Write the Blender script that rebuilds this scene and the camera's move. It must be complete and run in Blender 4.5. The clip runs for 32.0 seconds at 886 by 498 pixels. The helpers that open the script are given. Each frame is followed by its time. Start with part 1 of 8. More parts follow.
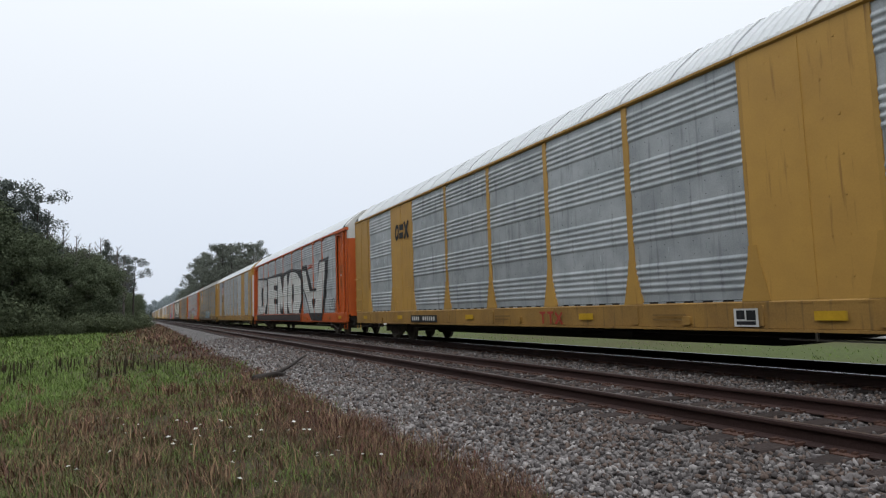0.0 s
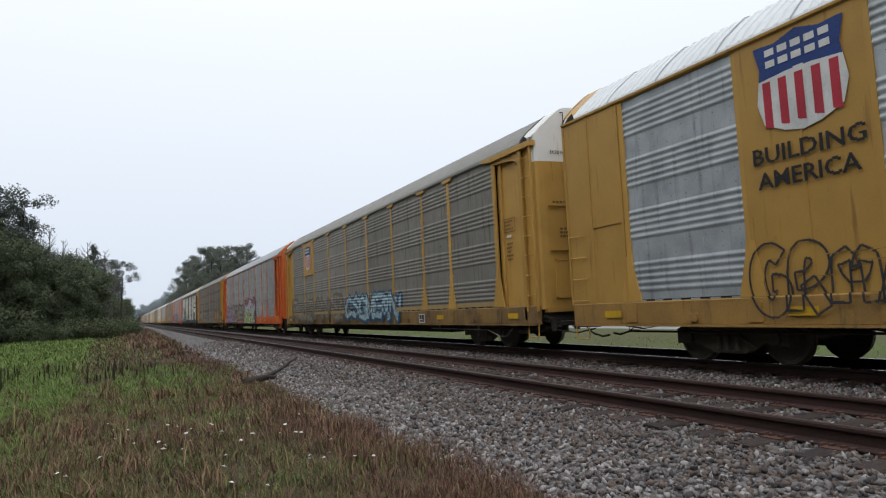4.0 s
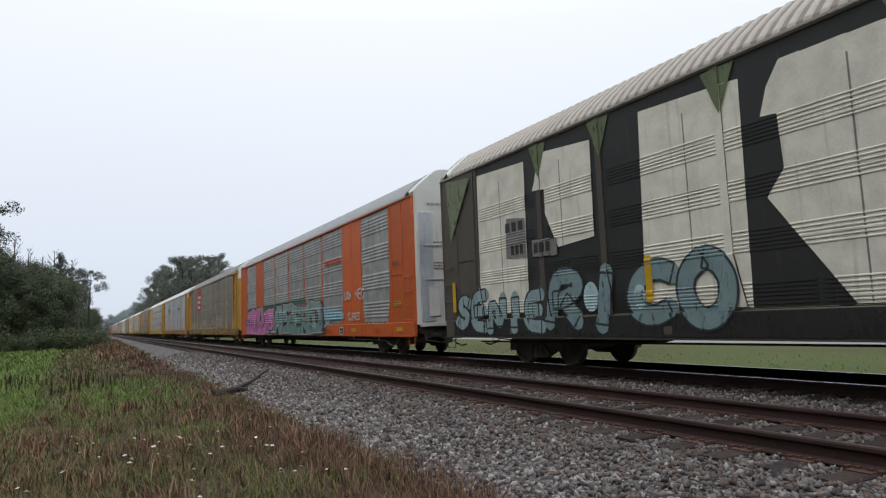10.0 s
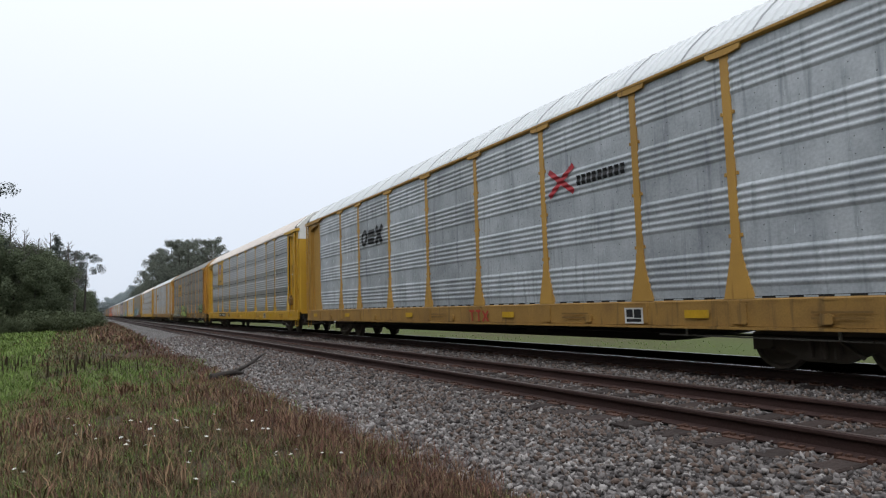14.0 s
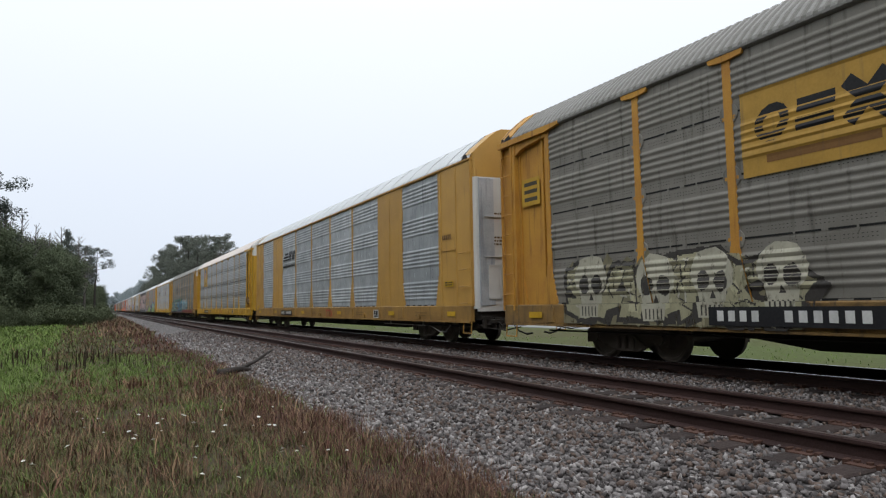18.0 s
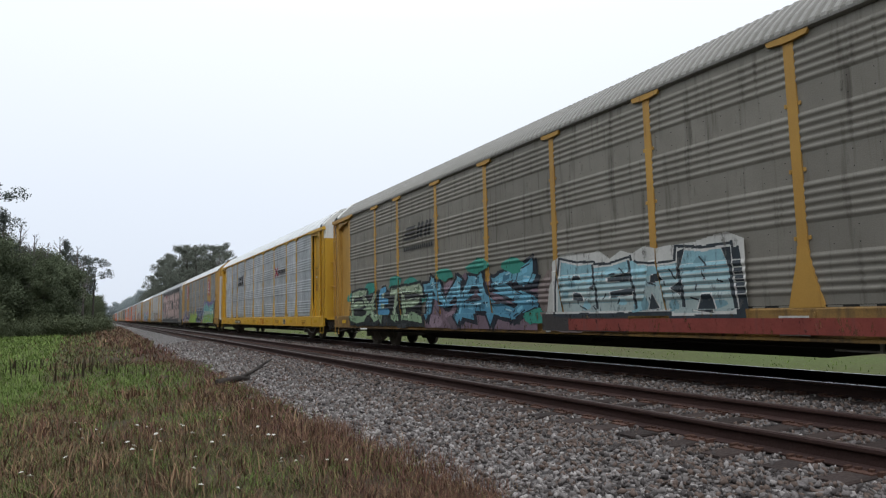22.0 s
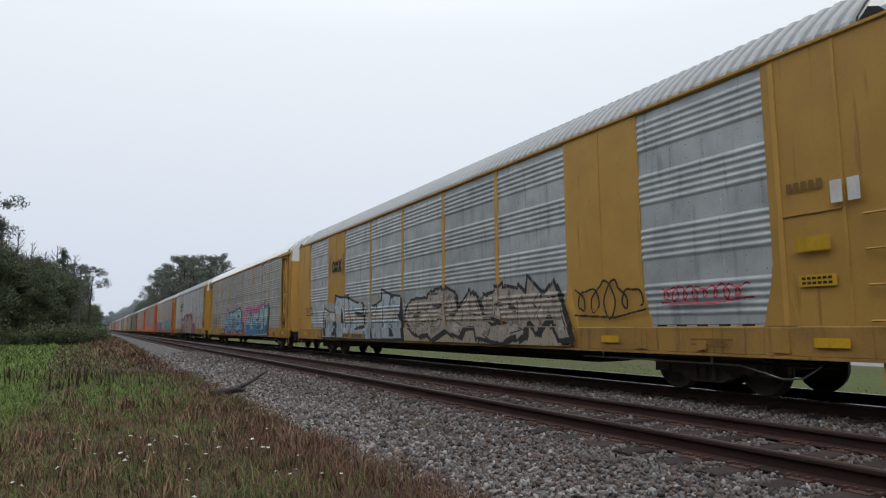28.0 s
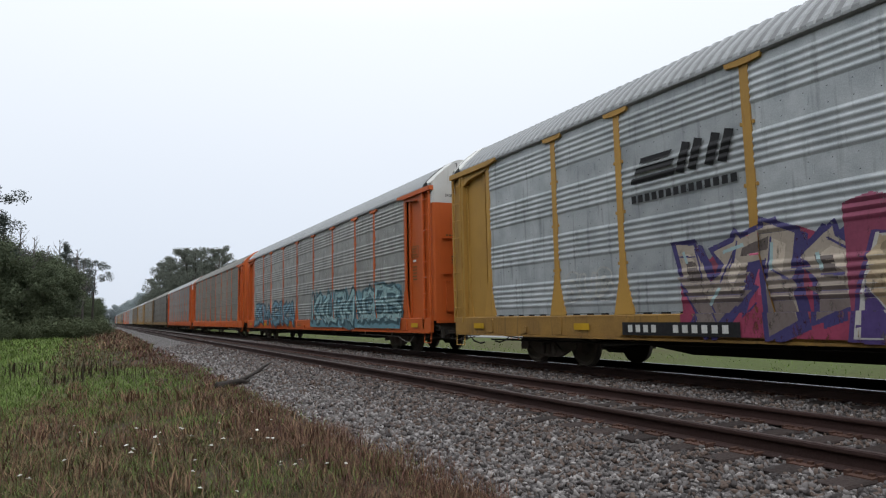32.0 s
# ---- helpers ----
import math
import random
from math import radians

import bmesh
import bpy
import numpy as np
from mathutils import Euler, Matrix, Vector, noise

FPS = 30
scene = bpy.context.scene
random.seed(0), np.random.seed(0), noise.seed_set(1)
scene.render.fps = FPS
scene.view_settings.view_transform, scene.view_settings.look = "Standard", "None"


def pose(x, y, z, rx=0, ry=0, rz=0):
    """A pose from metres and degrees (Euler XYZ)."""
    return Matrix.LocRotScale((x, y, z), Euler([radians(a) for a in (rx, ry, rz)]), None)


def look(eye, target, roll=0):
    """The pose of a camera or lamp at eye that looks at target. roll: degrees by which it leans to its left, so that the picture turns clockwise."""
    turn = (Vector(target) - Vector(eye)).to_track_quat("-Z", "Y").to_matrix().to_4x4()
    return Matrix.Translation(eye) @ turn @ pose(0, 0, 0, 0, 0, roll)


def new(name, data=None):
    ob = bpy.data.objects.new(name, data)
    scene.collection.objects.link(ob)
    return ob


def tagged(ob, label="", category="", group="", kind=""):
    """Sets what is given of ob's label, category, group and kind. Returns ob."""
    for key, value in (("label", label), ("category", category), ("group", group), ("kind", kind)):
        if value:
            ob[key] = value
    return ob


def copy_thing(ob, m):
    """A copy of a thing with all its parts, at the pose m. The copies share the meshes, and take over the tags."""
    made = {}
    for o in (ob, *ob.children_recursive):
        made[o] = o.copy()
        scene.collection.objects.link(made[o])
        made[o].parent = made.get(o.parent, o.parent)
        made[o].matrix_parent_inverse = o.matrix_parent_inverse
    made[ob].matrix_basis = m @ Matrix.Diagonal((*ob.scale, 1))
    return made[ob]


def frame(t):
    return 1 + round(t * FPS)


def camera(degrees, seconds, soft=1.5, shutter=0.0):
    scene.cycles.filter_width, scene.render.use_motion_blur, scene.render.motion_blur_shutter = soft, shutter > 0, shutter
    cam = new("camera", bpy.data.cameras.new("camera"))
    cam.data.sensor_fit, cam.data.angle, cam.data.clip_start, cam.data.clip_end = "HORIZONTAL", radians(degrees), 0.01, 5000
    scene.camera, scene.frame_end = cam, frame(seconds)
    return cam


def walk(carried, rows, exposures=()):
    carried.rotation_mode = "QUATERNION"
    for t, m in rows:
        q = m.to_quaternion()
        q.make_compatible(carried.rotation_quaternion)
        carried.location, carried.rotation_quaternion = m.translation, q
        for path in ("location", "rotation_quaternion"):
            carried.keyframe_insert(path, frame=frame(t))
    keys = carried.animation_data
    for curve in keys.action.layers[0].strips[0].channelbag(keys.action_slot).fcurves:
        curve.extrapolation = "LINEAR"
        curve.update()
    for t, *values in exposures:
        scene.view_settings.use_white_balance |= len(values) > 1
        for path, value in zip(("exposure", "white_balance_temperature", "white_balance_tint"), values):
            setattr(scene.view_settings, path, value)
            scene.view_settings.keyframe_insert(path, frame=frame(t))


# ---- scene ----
# World: x across the tracks (towards the train), y along the tracks, z up; top of rail is z = 0.
EYE = 1.133
cam = camera(68.56, 32.0, soft=1.25)
# seconds, yaw, pitch, roll of the hand-held camera, which stands in one spot
ROWS = [
    (0.0, -24.85, 5.22, 1.83),
    (0.5, -24.98, 4.94, 2.11),
    (1.0, -25.17, 4.81, 2.13),
    (1.5, -25.32, 4.78, 2.28),
    (2.0, -25.48, 4.78, 2.33),
    (2.5, -25.52, 4.95, 2.45),
    (3.0, -25.64, 5.07, 2.43),
    (3.5, -25.64, 5.14, 2.65),
    (4.0, -25.67, 5.21, 2.62),
    (4.5, -25.58, 5.18, 2.52),
    (6.5, -26.98, 5.24, 1.17),
    (7.0, -27.31, 5.28, 1.27),
    (7.5, -27.70, 5.43, 1.97),
    (8.0, -27.90, 5.79, 2.25),
    (8.5, -28.07, 6.06, 2.25),
    (9.0, -28.19, 6.14, 2.20),
    (9.5, -28.34, 6.26, 1.97),
    (10.0, -27.92, 6.16, 2.30),
    (10.5, -27.69, 5.74, 2.26),
    (11.0, -27.59, 5.33, 2.22),
    (11.5, -27.75, 5.40, 2.20),
    (12.0, -28.03, 5.38, 2.24),
    (12.5, -28.07, 5.09, 1.58),
    (13.0, -28.16, 4.96, 1.53),
    (13.5, -28.22, 4.86, 1.77),
    (15.5, -28.03, 5.39, 1.12),
    (16.0, -27.85, 5.36, 0.83),
    (16.5, -27.70, 5.18, 0.99),
    (17.0, -27.61, 5.05, 1.14),
    (17.5, -27.60, 4.93, 1.09),
    (18.0, -27.59, 4.86, 0.98),
    (18.5, -27.54, 4.89, 1.35),
    (19.0, -27.54, 4.93, 1.07),
    (19.5, -27.59, 4.99, 1.11),
    (20.0, -27.64, 5.13, 1.20),
    (20.5, -27.71, 5.25, 1.25),
    (21.0, -27.63, 5.46, 1.20),
    (21.5, -27.66, 5.56, 1.44),
    (22.0, -27.66, 5.58, 1.26),
    (22.5, -27.62, 5.71, 0.99),
    (23.0, -27.42, 5.94, 0.26),
    (23.5, -27.59, 6.29, 0.09),
    (24.0, -27.82, 6.62, 0.45),
    (24.5, -27.79, 7.06, 1.03),
    (25.0, -27.95, 7.28, 1.08),
    (25.5, -27.93, 7.21, 0.71),
    (27.5, -28.03, 6.85, 0.28),
    (28.0, -27.90, 6.77, 0.54),
    (28.5, -27.86, 6.68, 0.37),
    (29.0, -27.82, 6.63, 0.40),
    (29.5, -27.74, 6.58, 0.35),
    (30.0, -27.68, 6.40, 0.67),
    (30.5, -27.61, 6.24, 0.96),
    (31.0, -27.52, 6.05, 1.04),
    (31.5, -27.68, 6.01, 0.99),
    (32.0, -27.68, 5.88, 1.17),
]
EXPOSURES = [(0.0, 0.0), (4.0, 0.04), (6.5, 0.06), (8.3, 0.08), (9.7, 0.0), (10.5, 0.03), (12.0, 0.08), (13.5, 0.08), (15.5, 0.02), (16.5, 0.0), (17.5, 0.07), (18.5, 0.10), (23.0, 0.09), (24.0, -0.05), (24.8, -0.10), (27.5, -0.12), (29.5, -0.09), (31.0, -0.03), (32.0, 0.04)]
walk(cam, [(t, pose(0, 0, EYE, 90 + pitch, roll, yaw)) for t, yaw, pitch, roll in ROWS], EXPOSURES)

# ---- light: a bright overcast sky, no visible shadows ----
TO_SUN = (-0.35, -0.5, 0.79)
world = bpy.data.worlds.new("overcast")
scene.world = world
world.use_nodes = True
wn, wl = world.node_tree.nodes, world.node_tree.links
back = wn["Background"]
sky = wn.new("ShaderNodeTexSky")
sky.sky_type, sky.sun_disc = "NISHITA", False
sky.sun_elevation = math.asin(TO_SUN[2])
sky.sun_rotation = math.atan2(TO_SUN[0], TO_SUN[1])
dim = wn.new("ShaderNodeMix")
dim.data_type, dim.blend_type = "RGBA", "MULTIPLY"
dim.inputs[0].default_value = 1.0
wl.new(sky.outputs[0], dim.inputs[6])
dim.inputs[7].default_value = (0.1, 0.1, 0.1, 1)
where = wn.new("ShaderNodeTexCoord")
up = wn.new("ShaderNodeSeparateXYZ")
wl.new(where.outputs["Generated"], up.inputs[0])
ramp = wn.new("ShaderNodeValToRGB")
ramp.color_ramp.elements[0].position, ramp.color_ramp.elements[0].color = 0.0, (0.70, 0.765, 0.885, 1)
ramp.color_ramp.elements[1].position, ramp.color_ramp.elements[1].color = 0.42, (0.975, 1.025, 1.085, 1)
top = ramp.color_ramp.elements.new(0.8)
top.color = (1.70, 1.78, 1.88, 1)
wl.new(up.outputs[2], ramp.inputs[0])
cloud = wn.new("ShaderNodeTexNoise")
cloud.inputs["Scale"].default_value, cloud.inputs["Detail"].default_value = 2.2, 3
wl.new(where.outputs["Generated"], cloud.inputs["Vector"])
veil = wn.new("ShaderNodeMix")
veil.data_type, veil.blend_type = "RGBA", "SOFT_LIGHT"
veil.inputs[0].default_value = 0.12
wl.new(ramp.outputs[0], veil.inputs[6])
wl.new(cloud.outputs[0], veil.inputs[7])
cover = wn.new("ShaderNodeMix")
cover.data_type = "RGBA"
cover.inputs[0].default_value = 0.93
wl.new(dim.outputs[2], cover.inputs[6])
wl.new(veil.outputs[2], cover.inputs[7])
wl.new(cover.outputs[2], back.inputs[0])
back.inputs[1].default_value = 1.0

sun = new("sun", bpy.data.lights.new("sun", "SUN"))
sun.data.energy, sun.data.angle, sun.data.color = 0.6, radians(25), (1.0, 0.97, 0.92)
sun.matrix_world = look((0, 0, 30), (-TO_SUN[0], -TO_SUN[1], 30 - TO_SUN[2]))


# ---- materials ----
def nodes_of(name):
    m = bpy.data.materials.new(name)
    m.use_nodes = True
    return m, m.node_tree.nodes, m.node_tree.links, m.node_tree.nodes["Principled BSDF"]


def surface_mat(name, base, second, rough=0.6, metal=0.0, fine=40.0, broad=1.5, streak=None, amount=0.5, bump=0.15, shuffle=True, spread=0.12):
    """Two colours mixed by a broad and a fine noise, with optional run-down streaks of a third colour, fine relief and a small change from piece to piece."""
    m, n, l, p = nodes_of(name)
    tc = n.new("ShaderNodeTexCoord")
    info = n.new("ShaderNodeObjectInfo")
    shift = n.new("ShaderNodeVectorMath")
    shift.operation = "MULTIPLY_ADD"
    shift.inputs[1].default_value = (1, 1, 1)
    grow = n.new("ShaderNodeMath")
    grow.operation, grow.inputs[1].default_value = "MULTIPLY", 61.0 if shuffle else 0.0
    l.new(info.outputs["Random"], grow.inputs[0])
    l.new(tc.outputs["Object"], shift.inputs[0])
    l.new(grow.outputs[0], shift.inputs[2])
    big = n.new("ShaderNodeTexNoise")
    big.inputs["Scale"].default_value, big.inputs["Detail"].default_value = broad, 5
    small = n.new("ShaderNodeTexNoise")
    small.inputs["Scale"].default_value, small.inputs["Detail"].default_value = fine, 4
    for t in (big, small):
        l.new(shift.outputs[0], t.inputs["Vector"])
    r1 = n.new("ShaderNodeMapRange")
    r1.inputs[1].default_value, r1.inputs[2].default_value = 0.38, 0.66
    l.new(big.outputs[0], r1.inputs[0])
    r2 = n.new("ShaderNodeMapRange")
    r2.inputs[1].default_value, r2.inputs[2].default_value = 0.3, 0.75
    l.new(small.outputs[0], r2.inputs[0])
    both = n.new("ShaderNodeMath")
    both.operation, both.inputs[1].default_value = "MULTIPLY_ADD", 0.6
    half = n.new("ShaderNodeMath")
    half.operation, half.inputs[1].default_value = "MULTIPLY", 0.4
    l.new(r2.outputs[0], half.inputs[0])
    l.new(r1.outputs[0], both.inputs[0])
    l.new(half.outputs[0], both.inputs[2])
    scale = n.new("ShaderNodeMath")
    scale.operation, scale.inputs[1].default_value = "MULTIPLY", amount
    l.new(both.outputs[0], scale.inputs[0])
    mix = n.new("ShaderNodeMix")
    mix.data_type = "RGBA"
    mix.inputs[6].default_value, mix.inputs[7].default_value = (*base, 1), (*second, 1)
    l.new(scale.outputs[0], mix.inputs[0])
    out = mix.outputs[2]
    if streak:
        colour, density = streak
        stretch = n.new("ShaderNodeMapping")
        stretch.inputs["Scale"].default_value = (7, 7, 0.55)
        l.new(shift.outputs[0], stretch.inputs[0])
        run = n.new("ShaderNodeTexNoise")
        run.inputs["Scale"].default_value, run.inputs["Detail"].default_value = 1.3, 6
        l.new(stretch.outputs[0], run.inputs["Vector"])
        r3 = n.new("ShaderNodeMapRange")
        r3.inputs[1].default_value, r3.inputs[2].default_value = 0.68 - 0.3 * density, 0.86 - 0.2 * density
        r3.inputs[4].default_value = 0.85
        l.new(run.outputs[0], r3.inputs[0])
        mix2 = n.new("ShaderNodeMix")
        mix2.data_type = "RGBA"
        mix2.inputs[7].default_value = (*colour, 1)
        l.new(r3.outputs[0], mix2.inputs[0])
        l.new(out, mix2.inputs[6])
        out = mix2.outputs[2]
    tone = n.new("ShaderNodeHueSaturation")
    vary = n.new("ShaderNodeMapRange")
    vary.inputs[3].default_value, vary.inputs[4].default_value = 1 - spread, 1 + spread
    l.new(info.outputs["Random"], vary.inputs[0])
    l.new(vary.outputs[0], tone.inputs["Value"])
    l.new(out, tone.inputs["Color"])
    l.new(tone.outputs[0], p.inputs["Base Color"])
    p.inputs["Metallic"].default_value = metal
    p.inputs["Specular IOR Level"].default_value = 0.3
    gloss = n.new("ShaderNodeMapRange")
    gloss.inputs[3].default_value, gloss.inputs[4].default_value = rough - 0.1, min(1.0, rough + 0.12)
    l.new(r2.outputs[0], gloss.inputs[0])
    l.new(gloss.outputs[0], p.inputs["Roughness"])
    if bump:
        b = n.new("ShaderNodeBump")
        b.inputs["Strength"].default_value, b.inputs["Distance"].default_value = bump, 0.02
        l.new(small.outputs[0], b.inputs["Height"])
        l.new(b.outputs[0], p.inputs["Normal"])
    return m


RUST = (0.12, 0.05, 0.022)
GRIME = (0.05, 0.042, 0.032)
PAINT = {
    "yellow": surface_mat("yellow_paint", (0.46, 0.265, 0.062), (0.34, 0.19, 0.05), 0.5, streak=(RUST, 0.2), amount=0.7, bump=0.05),
    "bright_yellow": surface_mat("bright_yellow_paint", (0.53, 0.31, 0.032), (0.40, 0.225, 0.035), 0.45, streak=(RUST, 0.08), bump=0.05),
    "rusty_yellow": surface_mat("rusty_yellow_paint", (0.52, 0.27, 0.04), (0.36, 0.16, 0.035), 0.6, streak=(RUST, 0.42), amount=0.8, bump=0.1),
    "grimy_yellow": surface_mat("grimy_yellow_paint", (0.30, 0.175, 0.05), (0.10, 0.066, 0.038), 0.65, streak=(GRIME, 0.5), amount=1.0, bump=0.1),
    "dirty_yellow": surface_mat("dirty_yellow_paint", (0.36, 0.205, 0.052), (0.20, 0.115, 0.04), 0.6, streak=(GRIME, 0.34), amount=0.9, bump=0.08),
    "peeling_yellow": surface_mat("peeling_yellow_paint", (0.48, 0.26, 0.045), (0.06, 0.028, 0.018), 0.7, fine=14, broad=1.1, streak=(RUST, 0.5), amount=1.0, bump=0.15),
    "orange": surface_mat("orange_paint", (0.50, 0.105, 0.022), (0.40, 0.08, 0.02), 0.5, streak=(RUST, 0.15), bump=0.05),
    "grey": surface_mat("grey_paint", (0.27, 0.28, 0.285), (0.20, 0.205, 0.21), 0.55, streak=(GRIME, 0.25), bump=0.05),
    "brown": surface_mat("brown_grey_paint", (0.082, 0.07, 0.058), (0.055, 0.046, 0.038), 0.6, streak=(GRIME, 0.25), bump=0.05),
}
HOOD = surface_mat("white_end_paint", (0.62, 0.62, 0.60), (0.45, 0.44, 0.41), 0.6, streak=((0.3, 0.28, 0.24), 0.2))
PANEL = {
    "clean": surface_mat("galvanised_clean", (0.46, 0.485, 0.50), (0.25, 0.275, 0.29), 0.5, 0.3, 60, 2.0, ((0.17, 0.18, 0.185), 0.4), 0.85),
    "bright": surface_mat("galvanised_bright", (0.53, 0.545, 0.56), (0.40, 0.415, 0.43), 0.36, 0.75, 60, 2.0, ((0.36, 0.37, 0.38), 0.2)),
    "mid": surface_mat("galvanised_weathered", (0.38, 0.385, 0.375), (0.21, 0.215, 0.205), 0.52, 0.35, 60, 2.0, ((0.13, 0.125, 0.11), 0.46), 0.85),
    "dull": surface_mat("galvanised_dull", (0.27, 0.275, 0.265), (0.15, 0.153, 0.147), 0.55, 0.25, 60, 2.0, ((0.10, 0.098, 0.09), 0.46), 0.85),
    "dirty": surface_mat("galvanised_dirty", (0.235, 0.222, 0.195), (0.14, 0.13, 0.108), 0.6, 0.25, 60, 1.7, ((0.065, 0.058, 0.046), 0.45)),
    "dark": surface_mat("galvanised_sooty", (0.165, 0.153, 0.135), (0.10, 0.092, 0.08), 0.6, 0.25, 60, 1.7, ((0.055, 0.05, 0.042), 0.46)),
    "stained": surface_mat("galvanised_stained", (0.50, 0.53, 0.56), (0.26, 0.285, 0.31), 0.5, 0.25, 22, 1.4, ((0.20, 0.22, 0.245), 0.5), 0.9),
    "black": surface_mat("black_panel", (0.022, 0.022, 0.022), (0.04, 0.038, 0.035), 0.6, 0.0, 60, 2.0, ((0.07, 0.068, 0.06), 0.2)),
}
ROOF = {
    "white": surface_mat("white_roof", (0.60, 0.62, 0.63), (0.46, 0.48, 0.50), 0.5, 0.0, 30, 0.8),
    "galv": surface_mat("galvanised_roof", (0.285, 0.295, 0.30), (0.205, 0.213, 0.218), 0.5, 0.3, 30, 0.8),
    "dirty": surface_mat("dirty_roof", (0.215, 0.21, 0.195), (0.15, 0.145, 0.13), 0.6, 0.15, 30, 0.8),
    "tan": surface_mat("tan_roof", (0.36, 0.325, 0.285), (0.26, 0.23, 0.20), 0.6, 0.0, 30, 0.8),
    "cream": surface_mat("cream_roof", (0.60, 0.54, 0.50), (0.44, 0.39, 0.35), 0.55, 0.0, 30, 0.8),
}
# darker copies of the roof colours: shade painted into grooves and seam lines
GROOVE_SHADE = {k: surface_mat("roof_groove_shade_" + k, a, b, 0.8, 0.0, 30, 0.8) for k, a, b in (
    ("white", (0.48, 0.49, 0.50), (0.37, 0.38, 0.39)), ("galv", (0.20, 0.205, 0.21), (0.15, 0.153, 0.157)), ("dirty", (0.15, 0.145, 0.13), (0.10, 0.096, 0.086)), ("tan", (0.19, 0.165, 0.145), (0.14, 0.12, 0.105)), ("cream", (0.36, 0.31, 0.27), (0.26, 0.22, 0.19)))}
BLACK = surface_mat("underframe_black", (0.030, 0.027, 0.024), (0.05, 0.042, 0.035), 0.75)
WHEEL = surface_mat("wheel_steel", (0.17, 0.145, 0.125), (0.10, 0.08, 0.064), 0.6, 0.2)
BOGIE_CAST = surface_mat("cast_bogie_steel", (0.125, 0.105, 0.088), (0.075, 0.06, 0.05), 0.75)
STEEL = surface_mat("bare_steel", (0.30, 0.29, 0.27), (0.2, 0.19, 0.18), 0.35, 0.8)
STENCIL = surface_mat("stencil_brown", (0.10, 0.06, 0.02), (0.16, 0.09, 0.03), 0.7, bump=0)
HOLE = surface_mat("dark_slot", (0.012, 0.012, 0.012), (0.02, 0.02, 0.02), 0.9, bump=0)


SPRAY = {}


def spray(r, g, b, worn=False):
    """Sprayed or stencilled paint; worn paint has flaked off in specks and run-down streaks."""
    key = (r, g, b, worn)
    if key in SPRAY:
        return SPRAY[key]
    c = key[:3]
    m = SPRAY[key] = surface_mat("spray_paint", c, tuple(0.66 * q for q in c), 0.6, fine=25, broad=2.5, streak=(tuple(0.45 * q + 0.03 for q in c), 0.3), amount=0.8, bump=0.04, shuffle=False, spread=0.04)
    if worn:
        n, l = m.node_tree.nodes, m.node_tree.links
        tc = n.new("ShaderNodeTexCoord")
        stretch = n.new("ShaderNodeMapping")
        stretch.inputs["Scale"].default_value = (3.0, 3.0, 1.2)
        l.new(tc.outputs["Object"], stretch.inputs[0])
        a = n.new("ShaderNodeTexNoise")
        a.inputs["Scale"].default_value, a.inputs["Detail"].default_value, a.inputs["Roughness"].default_value = 2.6, 8, 0.72
        l.new(stretch.outputs[0], a.inputs["Vector"])
        cut = n.new("ShaderNodeMapRange")
        cut.inputs[1].default_value, cut.inputs[2].default_value = 0.55, 0.68
        cut.inputs[4].default_value = 0.8
        l.new(a.outputs[0], cut.inputs[0])
        bare = n.new("ShaderNodeBsdfTransparent")
        mix = n.new("ShaderNodeMixShader")
        l.new(cut.outputs[0], mix.inputs[0])
        l.new(n["Principled BSDF"].outputs[0], mix.inputs[1])
        l.new(bare.outputs[0], mix.inputs[2])
        l.new(mix.outputs[0], n["Material Output"].inputs[0])
    return m


WHITE, INK, RED = (0.62, 0.62, 0.60), (0.014, 0.014, 0.016), (0.42, 0.025, 0.03)


